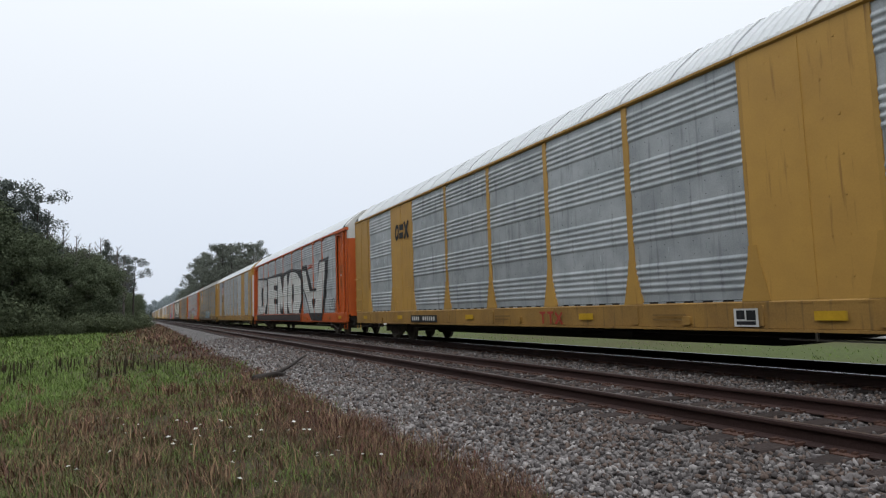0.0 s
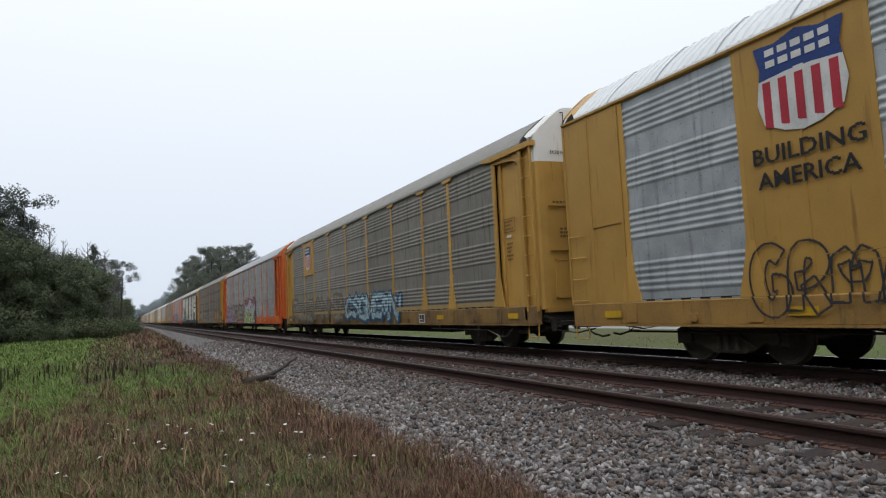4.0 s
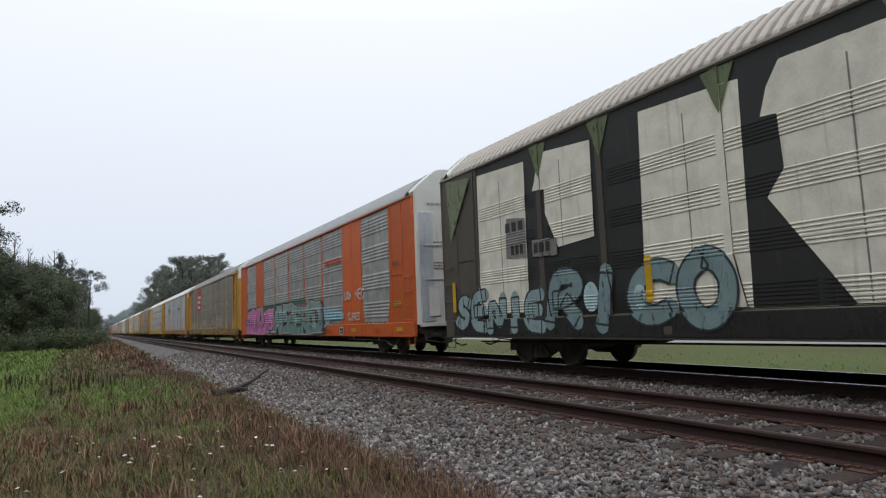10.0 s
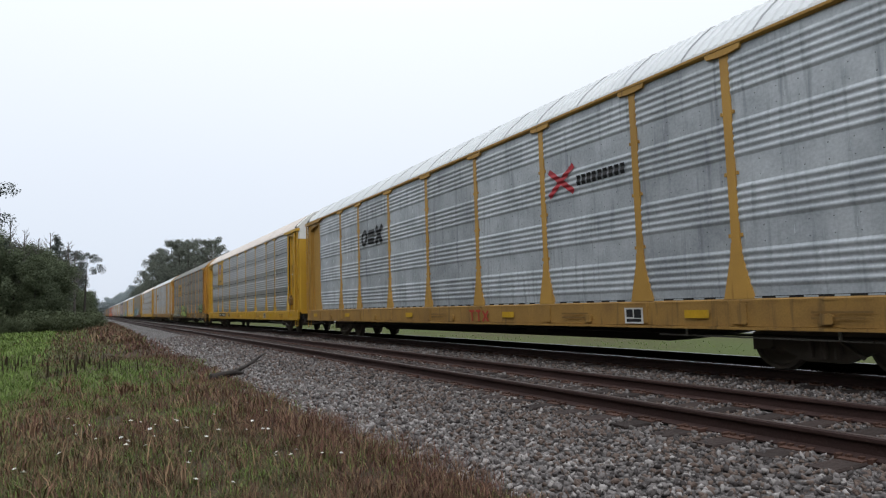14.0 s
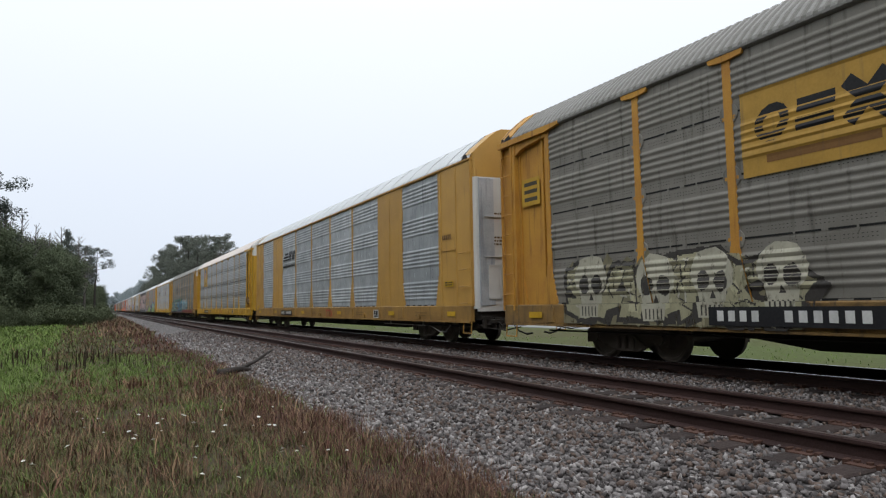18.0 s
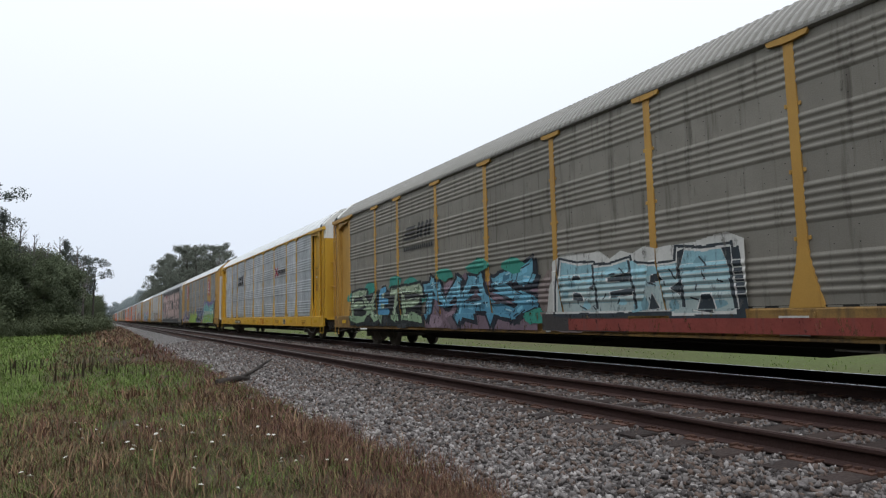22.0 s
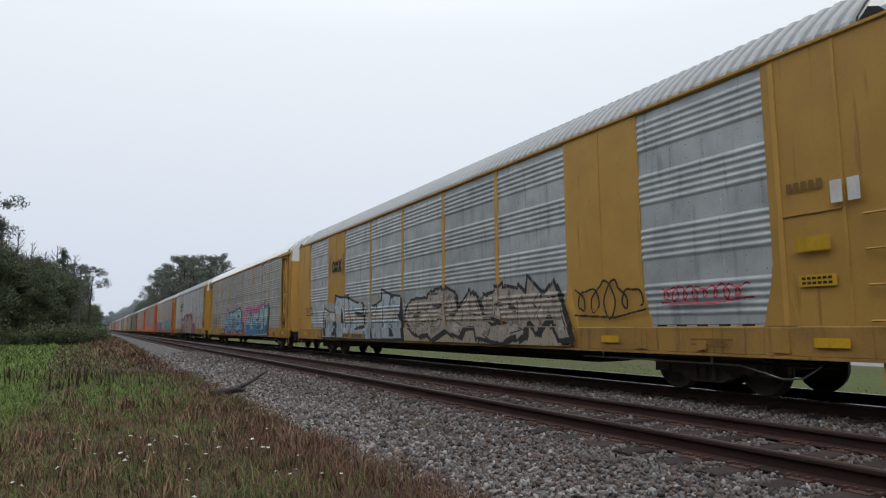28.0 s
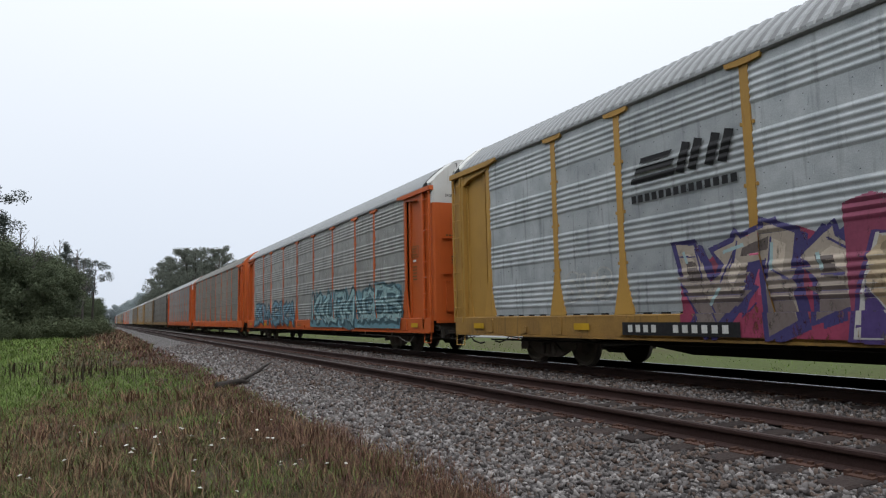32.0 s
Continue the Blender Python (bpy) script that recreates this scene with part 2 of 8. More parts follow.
# ---- mesh building ----
class Shape:
    """Vertices and faces gathered from simple solids, made into one mesh."""

    def __init__(self):
        self.v, self.f, self.slot = [], [], []

    def add(self, verts, faces, slot=0):
        k = len(self.v)
        self.v += [tuple(p) for p in verts]
        self.f += [tuple(i + k for i in f) for f in faces]
        self.slot += [slot] * len(faces)
        return self

    def box(self, x0, x1, y0, y1, z0, z1, slot=0, c=0.0):
        if c <= 0:
            v = [(x, y, z) for x in (x0, x1) for y in (y0, y1) for z in (z0, z1)]
            return self.add(v, [(0, 1, 3, 2), (4, 6, 7, 5), (0, 4, 5, 1), (2, 3, 7, 6), (0, 2, 6, 4), (1, 5, 7, 3)], slot)
        pts = [(y0 + c, z0), (y1 - c, z0), (y1, z0 + c), (y1, z1 - c), (y1 - c, z1), (y0 + c, z1), (y0, z1 - c), (y0, z0 + c)]
        return self.prism(pts, x0, x1, slot)

    def prism(self, pts, x0, x1, slot=0):
        """A (y, z) outline pulled along x."""
        n = len(pts)
        v = [(x0, *p) for p in pts] + [(x1, *p) for p in pts]
        f = [tuple(range(n))[::-1], tuple(range(n, 2 * n))] + [(i, (i + 1) % n, n + (i + 1) % n, n + i) for i in range(n)]
        return self.add(v, f, slot)

    def along(self, pts, y0, y1, slot=0):
        """An (x, z) outline pulled along y."""
        n = len(pts)
        v = [(p[0], y0, p[1]) for p in pts] + [(p[0], y1, p[1]) for p in pts]
        f = [tuple(range(n)), tuple(range(n, 2 * n))[::-1]] + [(i, n + i, n + (i + 1) % n, (i + 1) % n) for i in range(n)]
        return self.add(v, f, slot)

    def tube(self, path, r, n=6, slot=0, r2=None):
        path = [Vector(p) for p in path]
        rings = []
        for i, p in enumerate(path):
            d = (path[min(i + 1, len(path) - 1)] - path[max(i - 1, 0)]).normalized()
            a = d.orthogonal().normalized()
            b = d.cross(a)
            q = r if r2 is None else r + (r2 - r) * i / (len(path) - 1)
            rings.append([p + q * (math.cos(2 * math.pi * j / n) * a + math.sin(2 * math.pi * j / n) * b) for j in range(n)])
        # keep neighbouring rings in step
        for i in range(1, len(rings)):
            s = min(range(n), key=lambda s: (rings[i][s] - rings[i - 1][0]).length)
            rings[i] = rings[i][s:] + rings[i][:s]
            if (rings[i][1] - rings[i - 1][1]).length > (rings[i][-1] - rings[i - 1][1]).length:
                rings[i] = [rings[i][0]] + rings[i][1:][::-1]
        v = [p for ring in rings for p in ring]
        f = [(i * n + j, i * n + (j + 1) % n, (i + 1) * n + (j + 1) % n, (i + 1) * n + j) for i in range(len(path) - 1) for j in range(n)]
        f += [tuple(range(n))[::-1], tuple((len(path) - 1) * n + j for j in range(n))]
        return self.add(v, f, slot)

    def lathe_x(self, rings, cy, cz, n=28, slot=0):
        """(x, radius) rings turned about an axis along x."""
        v = [(x, cy + r * math.cos(2 * math.pi * j / n), cz + r * math.sin(2 * math.pi * j / n)) for x, r in rings for j in range(n)]
        f = [(i * n + j, i * n + (j + 1) % n, (i + 1) * n + (j + 1) % n, (i + 1) * n + j) for i in range(len(rings) - 1) for j in range(n)]
        f += [tuple(range(n))[::-1], tuple((len(rings) - 1) * n + j for j in range(n))]
        return self.add(v, f, slot)

    def mesh(self, name, *mats, smooth=False):
        me = bpy.data.meshes.new(name)
        me.from_pydata(self.v, [], self.f)
        for m in mats:
            me.materials.append(m)
        if any(self.slot):
            me.polygons.foreach_set("material_index", self.slot)
        if smooth:
            me.polygons.foreach_set("use_smooth", [True] * len(me.polygons))
        bm = bmesh.new()
        bm.from_mesh(me)
        bmesh.ops.recalc_face_normals(bm, faces=bm.faces)
        bm.to_mesh(me)
        bm.free()
        return me


def part(name, me, parent, m=None, material=None, label=""):
    """A mesh as one part under a thing, at the pose m in its space; material replaces the mesh's first one on this object alone."""
    ob = new(name, me)
    ob.parent = parent
    if m is not None:
        ob.matrix_basis = m
    if material is not None:
        ob.material_slots[0].link = "OBJECT"
        ob.material_slots[0].material = material
    return tagged(ob, label)


MESHES = {}


def cached(key, make):
    if key not in MESHES:
        MESHES[key] = make()
    return MESHES[key]


def soup(name, verts, faces, *mats, index=None):
    """One mesh from numpy arrays of vertices and of equal-sided faces."""
    me = bpy.data.meshes.new(name)
    k = faces.shape[1]
    me.vertices.add(len(verts))
    me.vertices.foreach_set("co", np.ascontiguousarray(verts, dtype=np.float32).ravel())
    me.loops.add(faces.size)
    me.loops.foreach_set("vertex_index", np.ascontiguousarray(faces, dtype=np.int32).ravel())
    me.polygons.add(len(faces))
    me.polygons.foreach_set("loop_start", np.arange(0, faces.size, k, dtype=np.int32))
    for m in mats:
        me.materials.append(m)
    if index is not None:
        me.polygons.foreach_set("material_index", np.ascontiguousarray(index, dtype=np.int32))
    me.update()
    me.validate()
    return me


# ---- the train: covered car carriers ----
LENGTH, PITCH = 26.93, 28.55         # rack length, and coupling to coupling
SPEED, LEAD0 = 18.19, 28.19          # metres a second; where the first car's leading corner is at 0 s
TRACK_X = 10.115                     # centre line of the train's track
SILL_B, SILL_T, EAVE = 0.66, 1.09, 4.96
POSTS = [1.83, 4.53, 6.5, 9.25, 12.05, 14.85, 17.63, 20.42, 22.4, 25.1]
RIDGE, FLAT, END = 0.145, 0.40, 0.15
PANEL_X, FACE_X, POST_X, BASE_X = 1.505, 1.55, 1.528, 1.545
ROOF_EDGE = [(1.53, 4.98), (1.50, 5.08), (1.28, 5.32), (1.00, 5.56), (0.74, 5.765), (0.60, 5.815), (0.0, 5.85)]
WHEEL_R, BOGIE_Y, AXLE = 0.42, 3.57, 0.87


def ridge_line():
    """The panel's cross-section: (height above its foot, depth outwards); four groups of five pressed ridges."""
    out, z = [(0.0, 0.0)], END
    step = 0.8 * RIDGE
    for g in range(4):
        for r in range(5):
            out += [(z, 0.0), (z + 0.27 * step, 0.015), (z + 0.5 * step, 0.025), (z + 0.73 * step, 0.015)]
            z += step
        out.append((z, 0.0))
        z += FLAT if g < 3 else END
    out.append((z, 0.0))
    return out


RIDGES = ridge_line()
RZ, RD = np.array([p[0] for p in RIDGES]), np.array([p[1] for p in RIDGES])
FOOT = 1.105
KS = (EAVE - FOOT - 0.01) / RZ[-1]


DOOR_RIBS = [a + 0.06 * i for a in (1.16, 1.95, 2.75, 3.55) for i in range(6)]


def flat_panel_mesh(width):
    """A smooth door sheet with a few fine ribs and a lock bar."""
    s = Shape()
    s.box(-0.002, 0.03, -width / 2, width / 2, FOOT, EAVE - 0.01)
    for z in DOOR_RIBS:
        s.box(-0.012, 0.0, -width / 2 + 0.12, -0.06, z, z + 0.025)
        s.box(-0.012, 0.0, 0.06, width / 2 - 0.12, z, z + 0.025)
    return s.mesh("side_panel", PANEL["black"])


def panel_mesh(width, slots):
    if slots == "flat":
        return flat_panel_mesh(width)
    s = Shape()
    n = len(RIDGES)
    v = [(-d, y, FOOT + KS * z) for y in (-width / 2, width / 2) for z, d in RIDGES]
    s.add(v, [(i, i + 1, n + i + 1, n + i) for i in range(n - 1)])
    pressed = n - 1
    # the sheet's returned edges give it thickness
    for y in (-width / 2, width / 2):
        k = len(s.v)
        s.add([(-d, y, FOOT + KS * z) for z, d in RIDGES] + [(0.03, y, FOOT + KS * z) for z, d in RIDGES], [(i, i + 1, n + i + 1, n + i) for i in range(n - 1)])
    for g in range(3):
        zf = FOOT + KS * (END + 4 * RIDGE + g * (4 * RIDGE + FLAT))
        if slots:
            for a, b in ((-width / 2 + 0.07, -0.05), (0.05, width / 2 - 0.07)):
                s.box(-0.006, 0.0, a, b, zf + 0.197, zf + 0.226, 1)
        # rivet heads and cut-out vents along the plain bands
        rows = ((0.08, 0.34), (0.31, 0.34)) if not slots else ((0.06, 0.06), (0.11, 0.06), (0.3, 0.06), (0.35, 0.06))
        for dz, gap in rows:
            for i, a in enumerate(np.arange(-width / 2 + 0.1, width / 2 - 0.08, gap)):
                if slots and i % 9 > 7:
                    continue
                s.box(-0.004, 0.0, a, a + (0.022 if slots else 0.013), zf + dz, zf + dz + (0.007 if slots else 0.013), 1)
    # near-black strip painted as the shade in the slot above the sill
    s.box(-0.022, 0.0, -width / 2, width / 2, FOOT - 0.012, FOOT + 0.02, 1)
    for a in np.arange(-width / 2 + 0.15, width / 2 - 0.2, 0.42):
        s.box(-0.026, 0.0, a, a + 0.2, FOOT - 0.012, FOOT + 0.012)
    for a in (-width / 6, width / 6):
        for g in range(3):
            zf = FOOT + KS * (END + 4 * RIDGE + g * (4 * RIDGE + FLAT))
            s.box(-0.01, 0.0, a - 0.015, a + 0.015, zf + 0.14, zf + 0.27)
    me = s.mesh("side_panel", PANEL["clean"], HOLE)
    me.polygons.foreach_set("use_smooth", [i < pressed and bool(RD[i] + RD[i + 1] > 0) for i in range(len(me.polygons))])
    return me


def post_mesh(tee, gusset):
    s = Shape()
    w = 0.075
    g = 0.26 if gusset else 0.13
    out = [(-g, SILL_T), (g, SILL_T), (w + 0.03, 1.72), (w, 1.95), (-w, 1.95), (-w - 0.03, 1.72)]
    s.prism([(-w, 1.9), (w, 1.9), (w, EAVE), (-w, EAVE)], -POST_X, -PANEL_X + 0.02)
    s.prism(out, -BASE_X, -PANEL_X + 0.02)
    if tee:
        s.prism([(-0.34, EAVE + 0.035), (-0.30, EAVE - 0.075), (-w, EAVE - 0.10), (w, EAVE - 0.10), (0.30, EAVE - 0.075), (0.34, EAVE + 0.035)], -POST_X - 0.03, -PANEL_X)
        for z in (2.05, 3.0, 3.95):
            for y in (-w - 0.03, w + 0.03):
                s.box(-POST_X + 0.004, -PANEL_X, y - 0.02, y + 0.02, z - 0.03, z + 0.03, c=0.01)
    return s.mesh("post", PAINT["yellow"])


def disc_mesh():
    """A round bolted gusset plate behind a post."""
    s = Shape()
    s.lathe_x([(-PANEL_X - 0.016, 0.165), (-PANEL_X - 0.004, 0.17)], 0, 0, 16)
    for i in range(6):
        a = math.pi * (i + 0.5) / 3
        s.box(-PANEL_X - 0.022, -PANEL_X - 0.01, 0.135 * math.cos(a) - 0.012, 0.135 * math.cos(a) + 0.012, 0.135 * math.sin(a) - 0.012, 0.135 * math.sin(a) + 0.012)
    return s.mesh("gusset_plate", PANEL["clean"])


def sill_mesh():
    s = Shape()
    c = 0.02
    s.along([(-FACE_X + 0.1, SILL_B), (-FACE_X + c, SILL_B), (-FACE_X, SILL_B + c), (-FACE_X, SILL_T - c), (-FACE_X + c, SILL_T), (-FACE_X + 0.1, SILL_T)], 0.05, LENGTH - 0.05)
    # welded-on stake brackets, tie-down strip and bottom lip
    s.box(-FACE_X - 0.03, -FACE_X, 0.1, LENGTH - 0.1, SILL_B - 0.03, SILL_B + 0.012)
    for y in POSTS:
        s.box(-FACE_X - 0.025, -FACE_X, y - 0.13, y + 0.13, SILL_B + 0.05, SILL_T - 0.06, c=0.015)
    for y in (3.2, 7.9, 13.4, 18.9, 23.6):
        s.box(-FACE_X - 0.05, -FACE_X, y - 0.09, y + 0.09, SILL_B + 0.06, SILL_B + 0.2, c=0.02)
    for y in np.arange(2.2, LENGTH - 2.2, 0.42):
        s.box(-FACE_X - 0.006, -FACE_X, y, y + 0.22, SILL_T - 0.05, SILL_T - 0.025)
    return s.mesh("side_sill", PAINT["yellow"])


def eave_mesh():
    s = Shape()
    s.along([(-FACE_X + 0.08, EAVE - 0.02), (-FACE_X + 0.02, EAVE - 0.02), (-FACE_X - 0.015, EAVE + 0.01), (-FACE_X - 0.015, EAVE + 0.055), (-FACE_X + 0.08, EAVE + 0.075)], 0, LENGTH)
    for y in np.arange(0.1, LENGTH, 0.115):
        s.box(-FACE_X - 0.022, -FACE_X - 0.014, y, y + 0.04, EAVE + 0.015, EAVE + 0.045)
    return s.mesh("eave_beam", PAINT["yellow"])


def roof_mesh(kind):
    """Roof sheet with cross corrugations or with standing seams."""
    prof = [(-x, z) for x, z in ROOF_EDGE] + [(x, z) for x, z in ROOF_EDGE[-2::-1]]
    cut = []
    if kind != "seamed":
        y, k = 0.0, 1.0 if kind == "ribbed" else 1.4
        while y < LENGTH - 0.1:
            cut += [(y, 0.0), (y + 0.07 * k, 0.0), (y + 0.085 * k, 0.02), (y + 0.15 * k, 0.02), (y + 0.165 * k, 0.0)]
            y += 0.172 * k
    else:
        y = 0.0
        while y < LENGTH - 0.1:
            cut += [(y, 0.02), (y + 0.05, 0.02), (y + 0.06, 0.0)]
            for q in range(1, 6):
                cut += [(y + 0.215 * q - 0.05, 0.0), (y + 0.215 * q - 0.03, 0.024), (y + 0.215 * q + 0.03, 0.024), (y + 0.215 * q + 0.05, 0.0)]
            y += 1.34
            cut.append((y - 0.02, 0.0))
    cut = [(min(y, LENGTH), d) for y, d in cut]
    s = Shape()
    n = len(prof)
    v = []
    for y, d in cut:
        for x, z in prof:
            k = math.hypot(x * 1.1, z - 4.2)
            v.append((x + d * x * 1.1 / k, y, z + d * (z - 4.2) / k))
    for i in range(len(cut) - 1):
        # groove floors get the darkened copy, so their shade is in the colour
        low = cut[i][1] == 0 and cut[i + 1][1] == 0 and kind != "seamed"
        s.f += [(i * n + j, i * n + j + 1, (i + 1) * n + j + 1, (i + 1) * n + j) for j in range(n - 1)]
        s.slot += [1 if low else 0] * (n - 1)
    s.v += v
    return s.mesh("roof", ROOF["galv"], GROOVE_SHADE["galv"])


def bow_mesh(r):
    prof = [(-x, z) for x, z in ROOF_EDGE] + [(x, z) for x, z in ROOF_EDGE[-2::-1]]
    return Shape().tube([(x * 1.004, 0, z + 0.012) for x, z in prof], r, 5).mesh("roof_bow", ROOF["galv"])


def roof_z(x):
    x = abs(x)
    return float(np.interp(x, [p[0] for p in ROOF_EDGE[::-1]], [p[1] for p in ROOF_EDGE[::-1]]))


PLAN = [(-1.475, 0.03), (-1.465, -0.04), (-1.42, -0.085), (-1.25, -0.115), (-0.7, -0.165), (-0.05, -0.20), (0.05, -0.20), (0.7, -0.165), (1.25, -0.115), (1.42, -0.085), (1.465, -0.04), (1.475, 0.03)]
PAINT_LINE = 4.5


def plan_y(x):
    return float(np.interp(abs(x), [p[0] for p in PLAN[6:]], [p[1] for p in PLAN[6:]]))


def end_mesh(kind):
    """The two flat end doors, up to the paint line, or the folded hood above it, which laps back over the roof."""
    s = Shape()
    if kind == "door":
        n = len(PLAN)
        rows = [[(x, y, z) for x, y in PLAN] for z in (1.0, 1.05, 2.3, 3.6, PAINT_LINE)]
        s.add([p for r in rows for p in r], [(i * n + j, i * n + j + 1, (i + 1) * n + j + 1, (i + 1) * n + j) for i in range(len(rows) - 1) for j in range(n - 1)])
        # pressed seams across each leaf and the folded edges beside the gap
        for x0, x1 in ((-1.22, -0.1), (0.1, 1.22)):
            xm = (x0 + x1) / 2
            for z in (3.42, 2.36):
                s.box(x0, x1, plan_y(xm) - 0.03, plan_y(xm) + 0.03, z, z + 0.018)
        for x in (-0.05, 0.05):
            s.box(x - 0.022, x + 0.022, -0.225, -0.18, 1.03, PAINT_LINE)
        return s.mesh("end_door", PAINT["yellow"])
    xs = sorted({x for x, y in PLAN} | {g * x for x, z in ROOF_EDGE[1:] for g in (-1, 1)})
    n = len(xs)
    lift = 0.035
    rows = [[(x, plan_y(x), PAINT_LINE) for x in xs]]
    for f in (0.5, 1.0):
        rows.append([(x, plan_y(x) * (1 - 0.15 * f), PAINT_LINE + (roof_z(x) + lift - PAINT_LINE) * f) for x in xs])
    rnd = random.Random(3)
    back = [0.34 + 0.1 * rnd.random() for x in xs]
    rows.append([(x, 0.14, roof_z(x) + lift + 0.004) for x in xs])
    rows.append([(x, b, roof_z(x) + 0.038) for x, b in zip(xs, back)])
    rows.append([(x, b, roof_z(x) - 0.01) for x, b in zip(xs, back)])
    s.add([p for r in rows for p in r], [(i * n + j, i * n + j + 1, (i + 1) * n + j + 1, (i + 1) * n + j) for i in range(len(rows) - 1) for j in range(n - 1)])
    # near-black sheets painted as shade in the open gap cut back at the eaves
    for g in (-1, 1):
        s.add([(g * 1.545, 0.1, 5.01), (g * 1.545, 0.46, 5.02), (g * 1.50, 0.34, 5.19), (g * 1.51, 0.2, 5.13)], [(0, 1, 2, 3)], 1)
    return s.mesh("end_hood", PAINT["yellow"], HOLE)


def end_fittings(car, side, paint, style):
    """The gap between the doors, their lock rods, a hatch, handles and stencils, each a part of its own."""
    part("door_gap", cached("door_gap", lambda: Shape().box(-0.018, 0.018, -0.215, -0.16, 1.05, roof_z(0) - 0.08).mesh("door_gap", HOLE)), car, side)

    def rod():
        s = Shape()
        s.tube([(0.05, -0.25, 1.15), (0.05, -0.25, 5.55)], 0.02, 6)
        for z in (1.3, 2.2, 3.1, 3.9, 4.7, 5.4):
            s.box(0.0, 0.1, -0.27, -0.2, z - 0.03, z + 0.03, c=0.01)
        return s.mesh("lock_rod", BLACK)
    part("lock_rod", cached("lock_rod", rod), car, side)

    def loop():
        s = Shape()
        for z in (2.3, 4.12):
            s.tube([(-0.05, -0.23, z), (-0.06, -0.29, z + 0.02), (-0.06, -0.29, z + 0.38), (-0.05, -0.23, z + 0.4)], 0.022, 6)
        return s.mesh("lock_handle", BLACK)
    part("lock_handle", cached("lock_handle", loop), car, side)

    def hatch():
        s = Shape()
        x0, x1, z0, z1 = -1.12, -0.74, 1.25, 2.15
        y = plan_y(-0.95)
        for a, b, c, d in ((x0, x1, z0, z0 + 0.02), (x0, x1, z1 - 0.02, z1), (x0, x0 + 0.02, z0, z1), (x1 - 0.02, x1, z0, z1)):
            s.box(a, b, y - 0.045, y + 0.02, c, d)
        s.box(x0 + 0.02, x1 - 0.02, y - 0.026, y + 0.02, z0 + 0.02, z1 - 0.02)
        return s.mesh("hatch", PAINT["yellow"])
    part("hatch", cached("hatch", hatch), car, side, paint)
    part("end_beam", cached("end_beam", lambda: Shape().box(-1.4, 1.4, -0.17, -0.02, 0.93, 1.02).mesh("end_beam", PAINT["yellow"])), car, side, paint)
    if style == "a":
        part("hood_grab", cached("hood_grab", lambda: Shape().tube([(-0.72, -0.13, 5.72), (-0.72, -0.24, 5.70), (-0.72, -0.26, 5.3), (-0.69, -0.17, 5.24)], 0.014, 5).mesh("hood_grab", BLACK)), car, side)

    def stencils():
        s = Shape()
        rnd = random.Random(12)
        for xa, z, w, lines in ((-1.08, 3.5, 0.62, 1), (-0.92, 2.86, 0.4, 3), (-0.55, 1.5, 0.3, 2)):
            for i in range(lines):
                x = xa
                while x < xa + w:
                    k = rnd.uniform(0.03, 0.09)
                    y = plan_y(x)
                    s.box(x, x + k, y - 0.012, y + 0.01, z - 0.09 * i, z - 0.09 * i + 0.045)
                    x += k + 0.03
        return s.mesh("stencil", STENCIL)
    part("stencil", cached("end_stencil", stencils), car, side)


def fit_ladder(car, m, paint, style):
    """Ladder of two stiles with rungs (a), or single grab irons (b), over a stirrup step."""
    x = -FACE_X - 0.02
    if style == "a":
        lad = part("ladder", cached("stile", lambda: Shape().box(x, x + 0.05, 0.015, 0.065, SILL_B + 0.3, EAVE - 0.1).mesh("ladder", PAINT["yellow"])), car, m, paint)
        part("stile", cached("stile2", lambda: Shape().box(x, x + 0.05, 0.435, 0.485, SILL_B + 0.3, EAVE - 0.1).mesh("stile", PAINT["yellow"])), lad, None, paint)
        rung = cached("rung", lambda: Shape().tube([(x + 0.01, 0.06, 0), (x - 0.03, 0.1, -0.01), (x - 0.03, 0.4, -0.01), (x + 0.01, 0.44, 0)], 0.013, 5).mesh("rung", PAINT["yellow"]))
        for z in np.arange(1.35, EAVE - 0.2, 0.47):
            part("rung", rung, lad, pose(0, 0, float(z)), paint)
    else:
        grab = cached("grab", lambda: Shape().tube([(x + 0.04, 0.1, 0), (x - 0.04, 0.1, 0), (x - 0.04, 0.55, 0), (x + 0.04, 0.55, 0)], 0.014, 5).mesh("grab_iron", PAINT["yellow"]))
        for z in (1.15, 1.6, 2.05, 2.5):
            part("grab_iron", grab, car, m @ pose(0, 0, z), paint)
    part("stirrup_step", cached("stirrup", lambda: Shape().tube([(x + 0.05, 0.08, SILL_B), (x + 0.03, 0.08, SILL_B - 0.3), (x + 0.03, 0.5, SILL_B - 0.3), (x + 0.05, 0.5, SILL_B)], 0.016, 5).mesh("stirrup_step", PAINT["yellow"])), car, m, paint)


